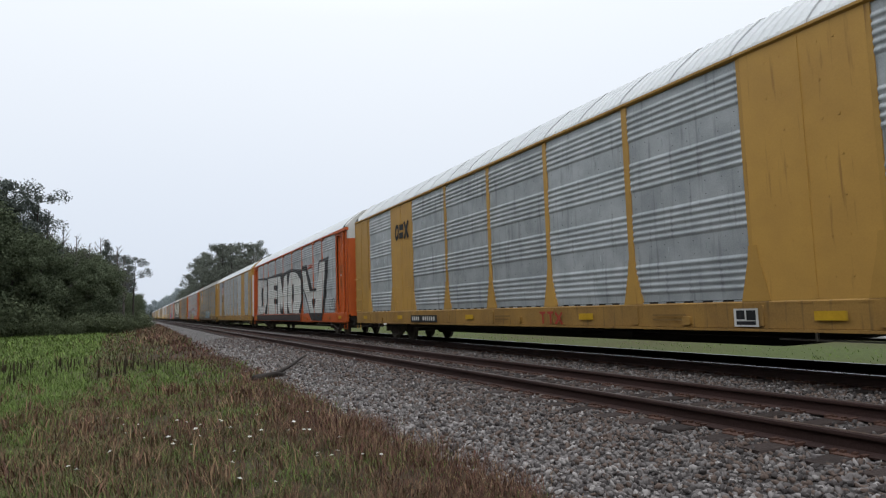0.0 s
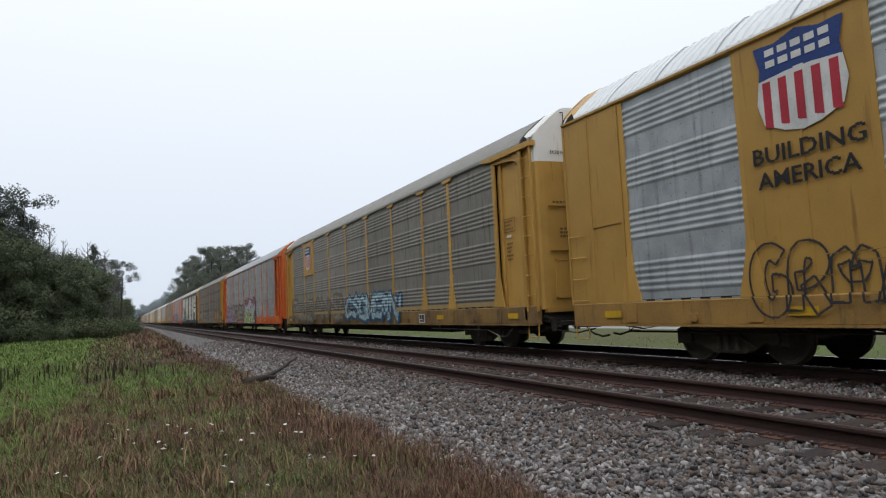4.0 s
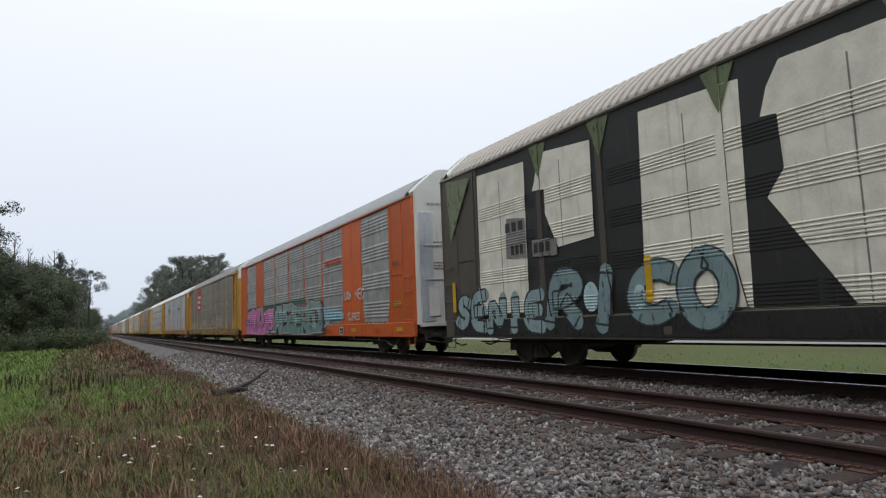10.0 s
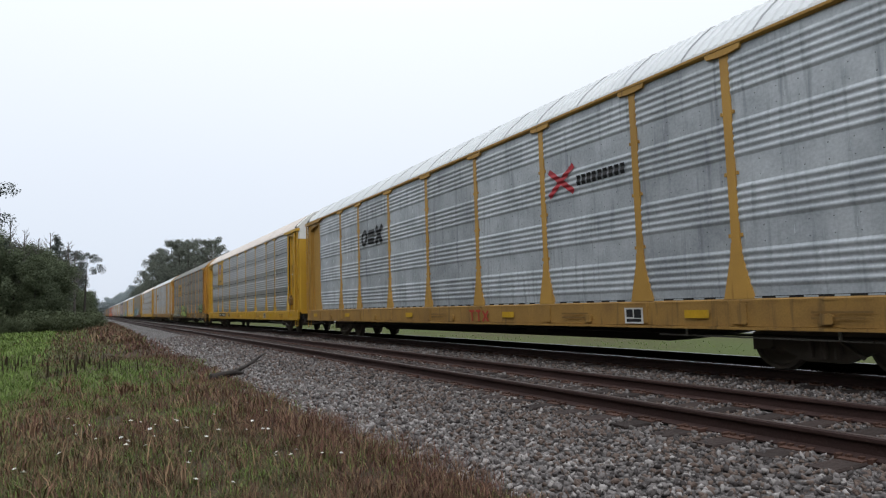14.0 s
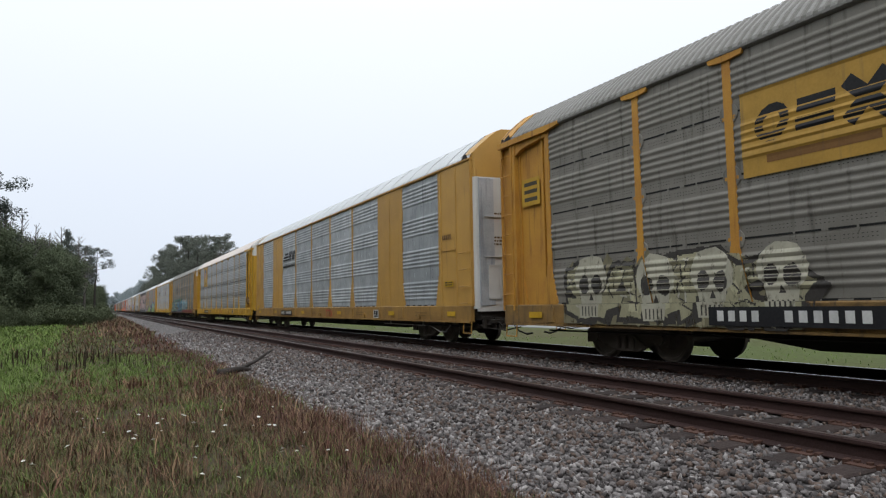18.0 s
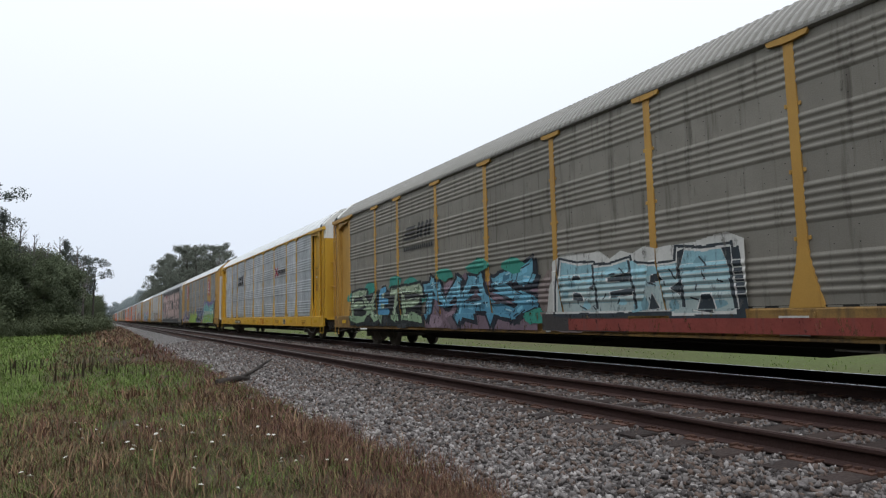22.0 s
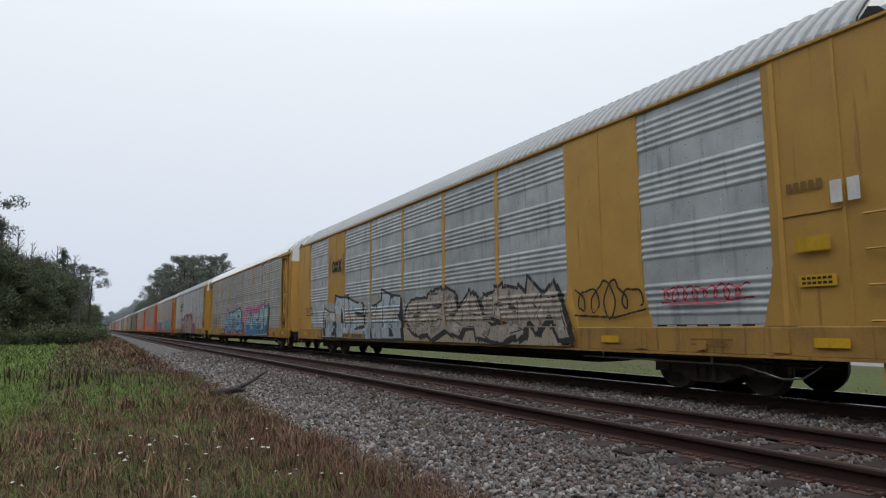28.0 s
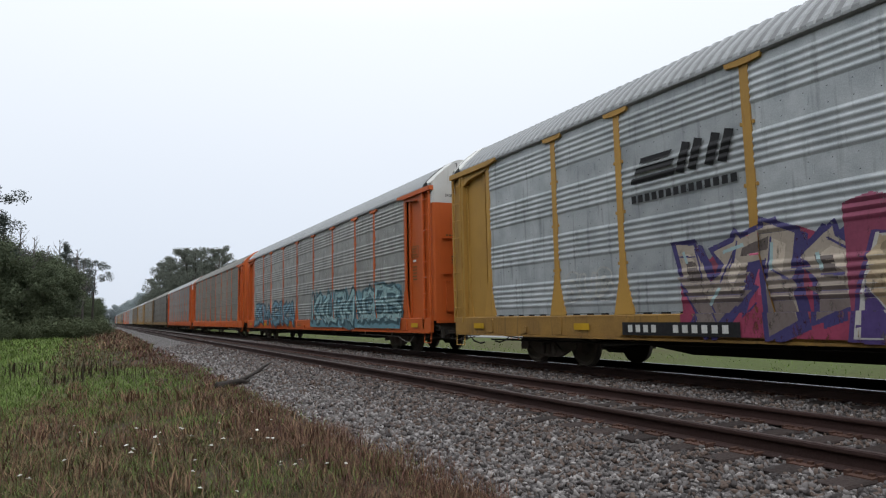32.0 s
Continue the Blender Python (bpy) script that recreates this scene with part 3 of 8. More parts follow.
def corner_mesh(style, piece_="all"):
    """The narrow bay at a car's end: recessed door and ladder bay (a), or a flush plate (b); whole, or one piece of it."""
    s = Shape()
    want = lambda *names: piece_ in ("all", *names)
    if style == "a":
        if want("door_panel"):
            s.box(-1.42, -1.38, 0.62, POSTS[0] - 0.05, SILL_T, EAVE - 0.14)
        if want("door_fold"):
            s.box(-1.47, -1.41, POSTS[0] - 0.3, POSTS[0] - 0.22, SILL_T, EAVE - 0.16, c=0.015)
        if want("door_flap"):
            s.prism([(0.62, SILL_T), (0.86, SILL_T), (0.72, 1.7), (0.68, EAVE - 0.16), (0.62, EAVE - 0.16)], -1.455, -1.41)
        if want("corner_post"):
            s.box(-FACE_X, -1.38, 0.5, 0.60, SILL_B + 0.1, EAVE - 0.02, c=0.015)
        if want("ladder_panel"):
            s.box(-1.47, -1.38, 0.02, 0.5, SILL_T, EAVE - 0.1)
        if want("header_beam"):
            s.prism([(-0.06, EAVE + 0.05), (-0.06, EAVE - 0.08), (1.9, EAVE - 0.08), (2.3, EAVE - 0.02), (2.3, EAVE + 0.05)], -FACE_X - 0.045, -1.40)
        if want("bracket"):
            s.prism([(0.6, EAVE - 0.08), (POSTS[0], EAVE - 0.08), (POSTS[0], EAVE - 0.16), (0.9, EAVE - 0.24), (0.6, EAVE - 0.36)], -FACE_X + 0.02, -1.41)
    else:
        if want("end_plate"):
            s.box(-FACE_X + 0.015, -1.40, 0.03, POSTS[0] - 0.06, SILL_T - 0.016, EAVE - 0.014)
        if want("corner_post"):
            s.box(-FACE_X - 0.002, -1.40, 0.0, 0.05, SILL_T - 0.02, EAVE - 0.01)
        if want("plate_seam"):
            s.box(-FACE_X, -1.40, 0.80, 0.84, SILL_T, EAVE - 0.02)
        if want("plate_rib"):
            s.box(-FACE_X - 0.004, -1.40, 0.86, POSTS[0] - 0.1, 2.62, 2.65)
        if want("plate_edge"):
            s.prism([(POSTS[0] - 0.14, SILL_T), (POSTS[0] - 0.06, SILL_T), (POSTS[0] - 0.06, EAVE - 0.05), (POSTS[0] - 0.14, EAVE - 0.05)], -FACE_X - 0.002, -1.45)
    return s.mesh("end_bay", PAINT["yellow"])


BAY_PIECES = {"a": ("door_panel", "door_fold", "door_flap", "corner_post", "ladder_panel", "header_beam", "bracket"), "b": ("end_plate", "corner_post", "plate_seam", "plate_rib", "plate_edge")}


def ladder_mesh(style):
    s = Shape()
    x = -FACE_X - 0.02
    if style == "a":
        for y in (0.04, 0.46):
            s.box(x, x + 0.05, y - 0.025, y + 0.025, SILL_B + 0.3, EAVE - 0.1)
        for z in np.arange(1.35, EAVE - 0.2, 0.47):
            s.tube([(x - 0.02, 0.06, z), (x - 0.03, 0.1, z - 0.01), (x - 0.03, 0.4, z - 0.01), (x - 0.02, 0.44, z)], 0.013, 5)
    else:
        for z in (1.15, 1.6, 2.05, 2.5):
            s.tube([(x + 0.04, 0.1, z), (x - 0.04, 0.1, z), (x - 0.04, 0.55, z), (x + 0.04, 0.55, z)], 0.014, 5)
    s.tube([(x + 0.05, 0.08, SILL_B), (x + 0.03, 0.08, SILL_B - 0.3), (x + 0.03, 0.5, SILL_B - 0.3), (x + 0.05, 0.5, SILL_B)], 0.016, 5)
    return s.mesh("ladder", PAINT["yellow"])


def underframe_mesh(deep):
    s = Shape()
    L = LENGTH
    s.prism([(0.3, 0.74), (4.6, 0.68), (6.0, 0.45), (7.0, deep), (L - 7.0, deep), (L - 6.0, 0.45), (L - 4.6, 0.68), (L - 0.3, 0.74), (L - 0.3, 1.0), (0.3, 1.0)], -0.36, 0.36)
    s.box(-1.45, 1.45, 0.15, LENGTH - 0.15, 0.86, 1.04)
    for y in np.arange(5.6, LENGTH - 5, 2.6):
        s.prism([(y - 0.05, 0.62), (y + 0.05, 0.62), (y + 0.05, 0.9), (y - 0.05, 0.9)], -1.42, 1.42)
    # brake cylinder, reservoir and pipework
    s.lathe_x([(-1.1, 0.16), (-0.5, 0.16)], 11.6, 0.6, 12)
    s.box(-1.2, -0.5, 9.7, 10.5, 0.45, 0.8, c=0.05)
    s.tube([(-1.28, 1.2, 0.52), (-1.28, 8.0, 0.55), (-1.2, 13, 0.58), (-1.28, 25.5, 0.52)], 0.02, 5)
    return s.mesh("underframe", BLACK)


def rod_mesh():
    s = Shape()
    s.tube([(-1.47, 6.2, 0.52), (-1.47, 2.6, 0.5), (-1.5, 2.2, 0.42), (-1.5, 1.9, 0.34), (-1.5, 1.6, 0.36), (-1.5, 1.3, 0.55)], 0.014, 5)
    for y in (5.6, 3.1):
        s.box(-1.49, -1.45, y - 0.02, y + 0.02, 0.5, 0.68)
    return s.mesh("brake_rod", STEEL)


def brake_mesh():
    """Hand-brake gear case with its wheel and chain."""
    s = Shape()
    s.box(-1.53, -1.42, 1.28, 1.62, 1.36, 1.72, c=0.05)
    s.box(-1.55, -1.45, 1.36, 1.54, 1.68, 1.84, c=0.03)
    c = [(-1.57, 1.42 + 0.15 * math.cos(a), 1.58 + 0.15 * math.sin(a)) for a in np.linspace(0, 2 * math.pi, 17)]
    s.tube(c, 0.02, 5)
    for a in (0.3, 2.4, 4.5):
        s.tube([(-1.55, 1.42, 1.58), (-1.57, 1.42 + 0.15 * math.cos(a), 1.58 + 0.15 * math.sin(a))], 0.016, 5)
    s.tube([(-1.54, 1.45, 1.84), (-1.56, 1.3, 1.62), (-1.57, 1.22, 1.5)], 0.018, 5)
    s.tube([(-1.55, 1.42, 1.4), (-1.54, 1.4, 1.2), (-1.56, 1.42, 0.9)], 0.014, 5)
    return s.mesh("hand_brake", PAINT["yellow"])


def coupler_mesh():
    """Coupler head on its shank, striker plate, platform beam, uncoupling lever and brackets."""
    s = Shape()
    s.prism([(-0.9, 0.76), (0.6, 0.74), (0.6, 1.0), (-0.9, 0.98)], -0.12, 0.12)
    s.box(-0.2, 0.2, -0.92, -0.62, 0.68, 1.05, c=0.06)
    s.box(-1.32, 1.32, -0.08, 0.3, 0.70, 0.97, c=0.03)
    s.box(-0.5, 0.5, -0.3, 0.1, 0.64, 0.94, c=0.04)
    s.box(-1.15, -0.75, -0.26, 0.0, 0.60, 0.72, c=0.02)
    s.tube([(-1.42, 0.0, 0.86), (-1.38, -0.2, 0.80), (-0.5, -0.34, 0.72), (-0.1, -0.62, 0.74)], 0.018, 5)
    s.tube([(-0.9, -0.1, 0.72), (-0.9, -0.4, 0.58), (-0.3, -0.6, 0.56), (0, -0.75, 0.66)], 0.02, 5)
    for x in (-1.25, -0.95, -0.6):
        s.box(x - 0.03, x + 0.03, -0.2, -0.06, 0.5, 0.76)
    return s.mesh("coupler", BLACK)


def hose_mesh():
    s = Shape()
    s.tube([(-0.45, 0.1, 0.70), (-0.45, -0.2, 0.60), (-0.42, -0.5, 0.40), (-0.36, -0.75, 0.33), (-0.33, -0.95, 0.36)], 0.026, 6)
    s.tube([(-1.1, 0.6, 0.62), (-1.15, -0.2, 0.50), (-0.9, -0.55, 0.44), (-0.5, -0.7, 0.52)], 0.018, 6)
    s.tube([(-1.25, 0.3, 0.66), (-1.3, 0.0, 0.56), (-1.2, -0.35, 0.6)], 0.014, 5)
    return s.mesh("air_hose", BLACK)


def wheelset_mesh():
    s = Shape()
    for g in (-1, 1):
        x = g * 0.7525
        rings = [(-0.075, 0.20), (-0.07, 0.445), (-0.045, 0.45), (-0.035, WHEEL_R + 0.004), (0.06, WHEEL_R - 0.003), (0.065, 0.37), (0.03, 0.34), (0.015, 0.2), (0.07, 0.14), (0.07, 0.05)]
        s.lathe_x([(x + g * a, r) for a, r in rings], 0, 0, 32)
        s.lathe_x([(x + g * 0.07, 0.085), (x + g * 0.3, 0.085), (x + g * 0.32, 0.05)], 0, 0, 12)
        for j in range(3):
            a = 2 * math.pi * j / 3
            s.box(x + g * 0.32 - 0.008, x + g * 0.32 + 0.008, 0.05 * math.cos(a) - 0.012, 0.05 * math.cos(a) + 0.012, 0.05 * math.sin(a) - 0.012, 0.05 * math.sin(a) + 0.012)
    s.lathe_x([(-0.7, 0.08), (0.7, 0.08)], 0, 0, 12)
    return s.mesh("wheelset", WHEEL)


def bogie_mesh():
    s = Shape()
    s.box(-1.05, 1.05, -0.2, 0.2, 0.36, 0.62, c=0.05)
    s.lathe_x([(-0.2, 0.2), (0.2, 0.2)], 0, 0.6, 12)
    for y in (-0.55, 0.55):
        s.box(-0.72, 0.72, y - 0.05, y + 0.05, 0.3, 0.42)
    return s.mesh("bogie", BOGIE_CAST)


def side_frame_mesh():
    s = Shape()
    top = [(-1.12, 0.30), (-1.12, 0.56), (-0.95, 0.63), (-0.7, 0.60), (-0.35, 0.66), (0.35, 0.66), (0.7, 0.60), (0.95, 0.63), (1.12, 0.56), (1.12, 0.30)]
    low = [(0.72, 0.36), (0.45, 0.24), (0.3, 0.17), (-0.3, 0.17), (-0.45, 0.24), (-0.72, 0.36)]
    s.prism(top + low, -0.07, 0.07)
    for y in np.linspace(-0.2, 0.2, 3):
        s.tube([(-0.09, y, 0.22), (-0.09, y, 0.46)], 0.055, 8)
    for y in (-0.87, 0.87):
        s.box(-0.12, 0.0, y - 0.12, y + 0.12, 0.33, 0.52, c=0.05)
    s.tube([(-0.1, -0.55, 0.25), (-0.1, -0.2, 0.5)], 0.03, 6)
    return s.mesh("side_frame", BOGIE_CAST)


# ---- painted marks that follow the sheet metal ----
def half_post(z):
    return 0.075 if z > 1.95 else 0.075 + (1.95 - z) / 0.86 * 0.19


def depth(y, z, wide, flat=False, plate=None):
    """How far out from the centre line the near side lies at a point along and up the car."""
    if plate and plate[1] < y < plate[0] and plate[2] < z < plate[3]:
        return FACE_X - 0.008
    if z < SILL_T:
        return FACE_X + 0.03
    for p in POSTS:
        if abs(y - p) <= half_post(z):
            return POST_X if z > 1.95 else BASE_X
    if y < POSTS[0] or y > POSTS[-1]:
        return FACE_X if wide else 1.475 if y < 0.6 or y > LENGTH - 0.6 else 1.425
    if wide and not flat and (POSTS[1] < y < POSTS[2] or POSTS[7] < y < POSTS[8]):
        return FACE_X - 0.02
    if flat:
        return PANEL_X + 0.004 + (0.011 if any(r - 0.001 <= z <= r + 0.026 for r in DOOR_RIBS) else 0.0)
    return PANEL_X + float(np.interp((z - FOOT) / KS, RZ, RD))


def spans(tris, z):
    found = []
    for a, b, c in tris:
        lo, hi = min(a[1], b[1], c[1]), max(a[1], b[1], c[1])
        if lo <= z < hi:
            xs = [p[0] + (q[0] - p[0]) * (z - p[1]) / (q[1] - p[1]) for p, q in ((a, b), (b, c), (c, a)) if (p[1] <= z) != (q[1] <= z)]
            if len(xs) == 2:
                found.append((min(xs), max(xs)))
    found.sort()
    out = []
    for a, b in found:
        if out and a <= out[-1][1] + 0.004:
            out[-1] = (out[-1][0], max(out[-1][1], b))
        else:
            out.append((a, b))
    return out


def painted(name, car, tris, colour, layer=1, step=0.019, label=""):
    """Lay flat shapes, given as (y, z) triangles, on the car's near side so that they follow ridges and posts."""
    wide, flat, plate = car["wide"], car["flat"], car.get("plate")
    if name.startswith("graffiti"):
        tris = [[(p[0] - car["shift"], p[1]) for p in t] for t in tris]
    zs = [p[1] for t in tris for p in t]
    z0, z1 = max(min(zs), SILL_B + 0.01), min(max(zs), EAVE - 0.03)
    v, f = [], []
    n = max(1, int((z1 - z0) / step))
    h = (z1 - z0) / n
    # later coats lie over earlier ones
    car["coats"] = car.get("coats", 0) + 1
    lift = 0.0035 + 0.0005 * car["coats"]
    for i in range(n):
        za, zb = z0 + i * h, z0 + (i + 1) * h
        zm = (za + zb) / 2
        hp = half_post(zm)
        cuts = sorted([p + g * (hp + 0.0005) for p in POSTS for g in (-1, 1)])
        low, mid, high = spans(tris, za + 0.001), spans(tris, zm), spans(tris, zb - 0.001)
        even = len(low) == len(mid) == len(high)
        for q, (a, b) in enumerate(mid):
            a, b = max(a, 0.05), min(b, LENGTH - 0.05)
            if b - a < 0.004:
                continue
            ends = [(a, a), (b, b)]
            if even and max(abs(low[q][0] - high[q][0]), abs(low[q][1] - high[q][1])) < 0.25:
                fit = lambda y: min(max(y, 0.05), LENGTH - 0.05)
                ends = [(fit(low[q][0]), fit(high[q][0])), (fit(low[q][1]), fit(high[q][1]))]
            inner = [(c, c) for c in cuts if max(ends[0]) < c < min(ends[1])]
            ys = [ends[0]] + inner + [ends[1]]
            for ya, yb in zip(ys, ys[1:]):
                ym = (ya[0] + ya[1] + yb[0] + yb[1]) / 4
                if zm < SILL_T:
                    da = db = depth(ym, zm, wide, flat, plate)
                else:
                    da, db = depth(ym, max(za, SILL_T), wide, flat, plate), depth(ym, zb, wide, flat, plate)
                k = len(v)
                v += [(-da - lift, ya[0], za), (-da - lift, yb[0], za), (-db - lift, yb[1], zb), (-db - lift, ya[1], zb)]
                f.append((k, k + 3, k + 2, k + 1))
    if not f:
        return None
    return part(name, soup(name, np.array(v), np.array(f), spray(*colour, name.startswith("graffiti") and not name.startswith("graffiti_door"))), car, label=label)


GLYPHS = {}


def glyphs(text, bold=0.0):
    """Triangles of a word in the built-in font, within the unit square."""
    if (text, bold) not in GLYPHS:
        cu = bpy.data.curves.new("word", "FONT")
        cu.body, cu.offset, cu.resolution_u = text, bold, 2
        ob = new("word", cu)
        me = bpy.data.meshes.new_from_object(ob.evaluated_get(bpy.context.evaluated_depsgraph_get()))
        me.calc_loop_triangles()
        co = [v.co for v in me.vertices]
        x0, x1 = min(c.x for c in co), max(c.x for c in co)
        y0, y1 = min(c.y for c in co), max(c.y for c in co)
        GLYPHS[text, bold] = [[((co[i].x - x0) / (x1 - x0), (co[i].y - y0) / (y1 - y0)) for i in t.vertices] for t in me.loop_triangles]
        bpy.data.objects.remove(ob)
        bpy.data.curves.remove(cu)
        bpy.data.meshes.remove(me)
    return GLYPHS[text, bold]


def fan(pts):
    """Triangles of a simple outline (ears clipped by the mathutils tessellator)."""
    from mathutils.geometry import tessellate_polygon
    return [[pts[i] for i in t] for t in tessellate_polygon([[Vector((p[0], p[1], 0)) for p in pts]])]


def bar(a, b, w):
    dx, dy = b[0] - a[0], b[1] - a[1]
    d = math.hypot(dx, dy) or 1
    nx, ny = -dy / d * w / 2, dx / d * w / 2
    q = [(a[0] + nx, a[1] + ny), (b[0] + nx, b[1] + ny), (b[0] - nx, b[1] - ny), (a[0] - nx, a[1] - ny)]
    return [[q[0], q[1], q[2]], [q[0], q[2], q[3]]]


def blob(cx, cy, rx, ry, n=14, rough=0.0, rnd=None):
    p = []
    for i in range(n):
        k = 1 + (rnd.uniform(-rough, rough) if rnd else 0)
        p.append((cx + k * rx * math.cos(2 * math.pi * i / n), cy + k * ry * math.sin(2 * math.pi * i / n)))
    return [[(cx, cy), p[i], p[(i + 1) % n]] for i in range(n)]


BOWL = [(1, 0.85), (0.62, 1), (0.18, 0.85), (0, 0.5), (0.18, 0.14), (0.62, 0), (1, 0.16)]
LETTERS = {
    "A": [[(0, 0), (0.4, 1), (0.6, 1), (1, 0)], [(0.2, 0.34), (0.82, 0.34)]],
    "B": [[(0, 0), (0, 1), (0.6, 1), (0.85, 0.78), (0.5, 0.54), (0, 0.52)], [(0.5, 0.54), (1, 0.3), (0.65, 0), (0, 0)]],
    "C": [BOWL],
    "D": [[(0, 0), (0, 1), (0.6, 0.95), (1, 0.55), (0.7, 0.06), (0, 0)]],
    "E": [[(1, 1), (0, 0.95), (0, 0.05), (1, 0)], [(0, 0.5), (0.8, 0.52)]],
    "F": [[(1, 1), (0, 0.95), (0, 0)], [(0, 0.5), (0.75, 0.52)]],
    "G": [BOWL + [(1, 0.45), (0.6, 0.45)]],
    "H": [[(0, 0), (0, 1)], [(1, 0), (1, 1)], [(0, 0.5), (1, 0.5)]],
    "I": [[(0.5, 0), (0.5, 1)]],
    "K": [[(0, 0), (0, 1)], [(1, 1), (0.1, 0.45), (1, 0)]],
    "L": [[(0, 1), (0, 0.05), (0.95, 0)]],
    "M": [[(0, 0), (0.08, 1), (0.5, 0.3), (0.92, 1), (1, 0)]],
    "N": [[(0, 0), (0, 1), (0.95, 0), (1, 1)]],
    "O": [[(0.5, 1), (0.1, 0.8), (0, 0.45), (0.2, 0.08), (0.55, 0), (0.9, 0.2), (1, 0.6), (0.8, 0.92), (0.5, 1)]],
    "P": [[(0, 0), (0, 1), (0.7, 1), (1, 0.72), (0.6, 0.42), (0, 0.42)]],
    "R": [[(0, 0), (0, 1), (0.7, 1), (0.95, 0.74), (0.5, 0.5), (0, 0.48)], [(0.4, 0.48), (1, 0)]],
    "S": [[(0.95, 0.85), (0.5, 1), (0.08, 0.76), (0.5, 0.52), (0.95, 0.26), (0.5, 0), (0.02, 0.14)]],
    "T": [[(0, 1), (1, 1)], [(0.5, 1), (0.5, 0)]],
    "U": [[(0, 1), (0.05, 0.2), (0.5, 0), (0.95, 0.2), (1, 1)]],
    "V": [[(0, 1), (0.5, 0), (1, 1)]],
    "W": [[(0, 1), (0.25, 0), (0.5, 0.7), (0.75, 0), (1, 1)]],
    "X": [[(0, 1), (1, 0)], [(1, 1), (0, 0)]],
    "Z": [[(0, 1), (1, 1), (0, 0), (1, 0)]],
}


def strokes(seed, text, w, h, t):
    """Swinging, interlocking letters as line segments in metres from the left foot of a piece w by h, with strokes t wide."""
    rnd = random.Random(seed)
    out = []
    cell = w / len(text)
    for i, c in enumerate(text):
        lean, foot, top = rnd.uniform(-0.22, 0.25), rnd.uniform(0, 0.14), rnd.uniform(0.82, 1.0)
        x0, wide = i * cell + t * 0.3, cell * rnd.uniform(1.05, 1.25) - t * 0.7
        y0, tall = foot * h + t * 0.5, (top - foot) * h - t
        for line in LETTERS[c]:
            p = [(x0 + (x + lean * (y - 0.5) + rnd.uniform(-0.07, 0.07)) * wide, y0 + (y + rnd.uniform(-0.05, 0.05)) * tall) for x, y in line]
            for a, b in zip(p, p[1:]):
                q = ((a[0] + b[0]) / 2 + rnd.uniform(-0.05, 0.05) * cell, (a[1] + b[1]) / 2 + rnd.uniform(-0.04, 0.04) * h)
                out += [(a, q), (q, b)]
        if rnd.random() < 0.6:
            a = (x0 + wide * rnd.uniform(0.2, 0.8), y0 + tall * rnd.choice((0.1, 0.9)))
            out.append((a, (a[0] + rnd.uniform(-0.6, 0.7) * cell, a[1] + rnd.uniform(-0.14, 0.14) * h)))
    return out


def thick(ss, t, dx=0.0, dy=0.0):
    """Round-ended strokes."""
    out = []
    for a, b in ss:
        a, b = (a[0] + dx, a[1] + dy), (b[0] + dx, b[1] + dy)
        out += bar(a, b, t) + blob(*a, t / 2, t / 2, 8) + blob(*b, t / 2, t / 2, 8)
    return out


def slabs(ss, t, grow=0.0, dx=0.0, dy=0.0):
    """Chisel strokes: wedges that swell to one end and overshoot their joints at a slant; grow widens them all round."""
    out = []
    for i, (a, b) in enumerate(ss):
        ux, uy = b[0] - a[0], b[1] - a[1]
        d = math.hypot(ux, uy) or 1
        ux, uy = ux / d, uy / d
        wa, wb = (0.58, 0.42) if i % 2 else (0.40, 0.60)
        wa, wb = wa * t + grow, wb * t + grow
        ea, eb = 0.34 * t + grow, 0.34 * t + grow
        k = 0.22 * t * (1 if i % 3 else -1)
        P = [(a[0] + dx - ux * (ea + k) - uy * wa, a[1] + dy - uy * (ea + k) + ux * wa), (b[0] + dx + ux * (eb - k) - uy * wb, b[1] + dy + uy * (eb - k) + ux * wb),
             (b[0] + dx + ux * (eb + k) + uy * wb, b[1] + dy + uy * (eb + k) - ux * wb), (a[0] + dx - ux * (ea - k) + uy * wa, a[1] + dy - uy * (ea - k) - ux * wa)]
        out += [[P[0], P[1], P[2]], [P[0], P[2], P[3]]]
    return out


def place(tris, yl, z0):
    """From metres rightwards of a left edge (as seen) to the car's own lengths."""
    return [[(yl - u, z0 + v) for u, v in t] for t in tris]


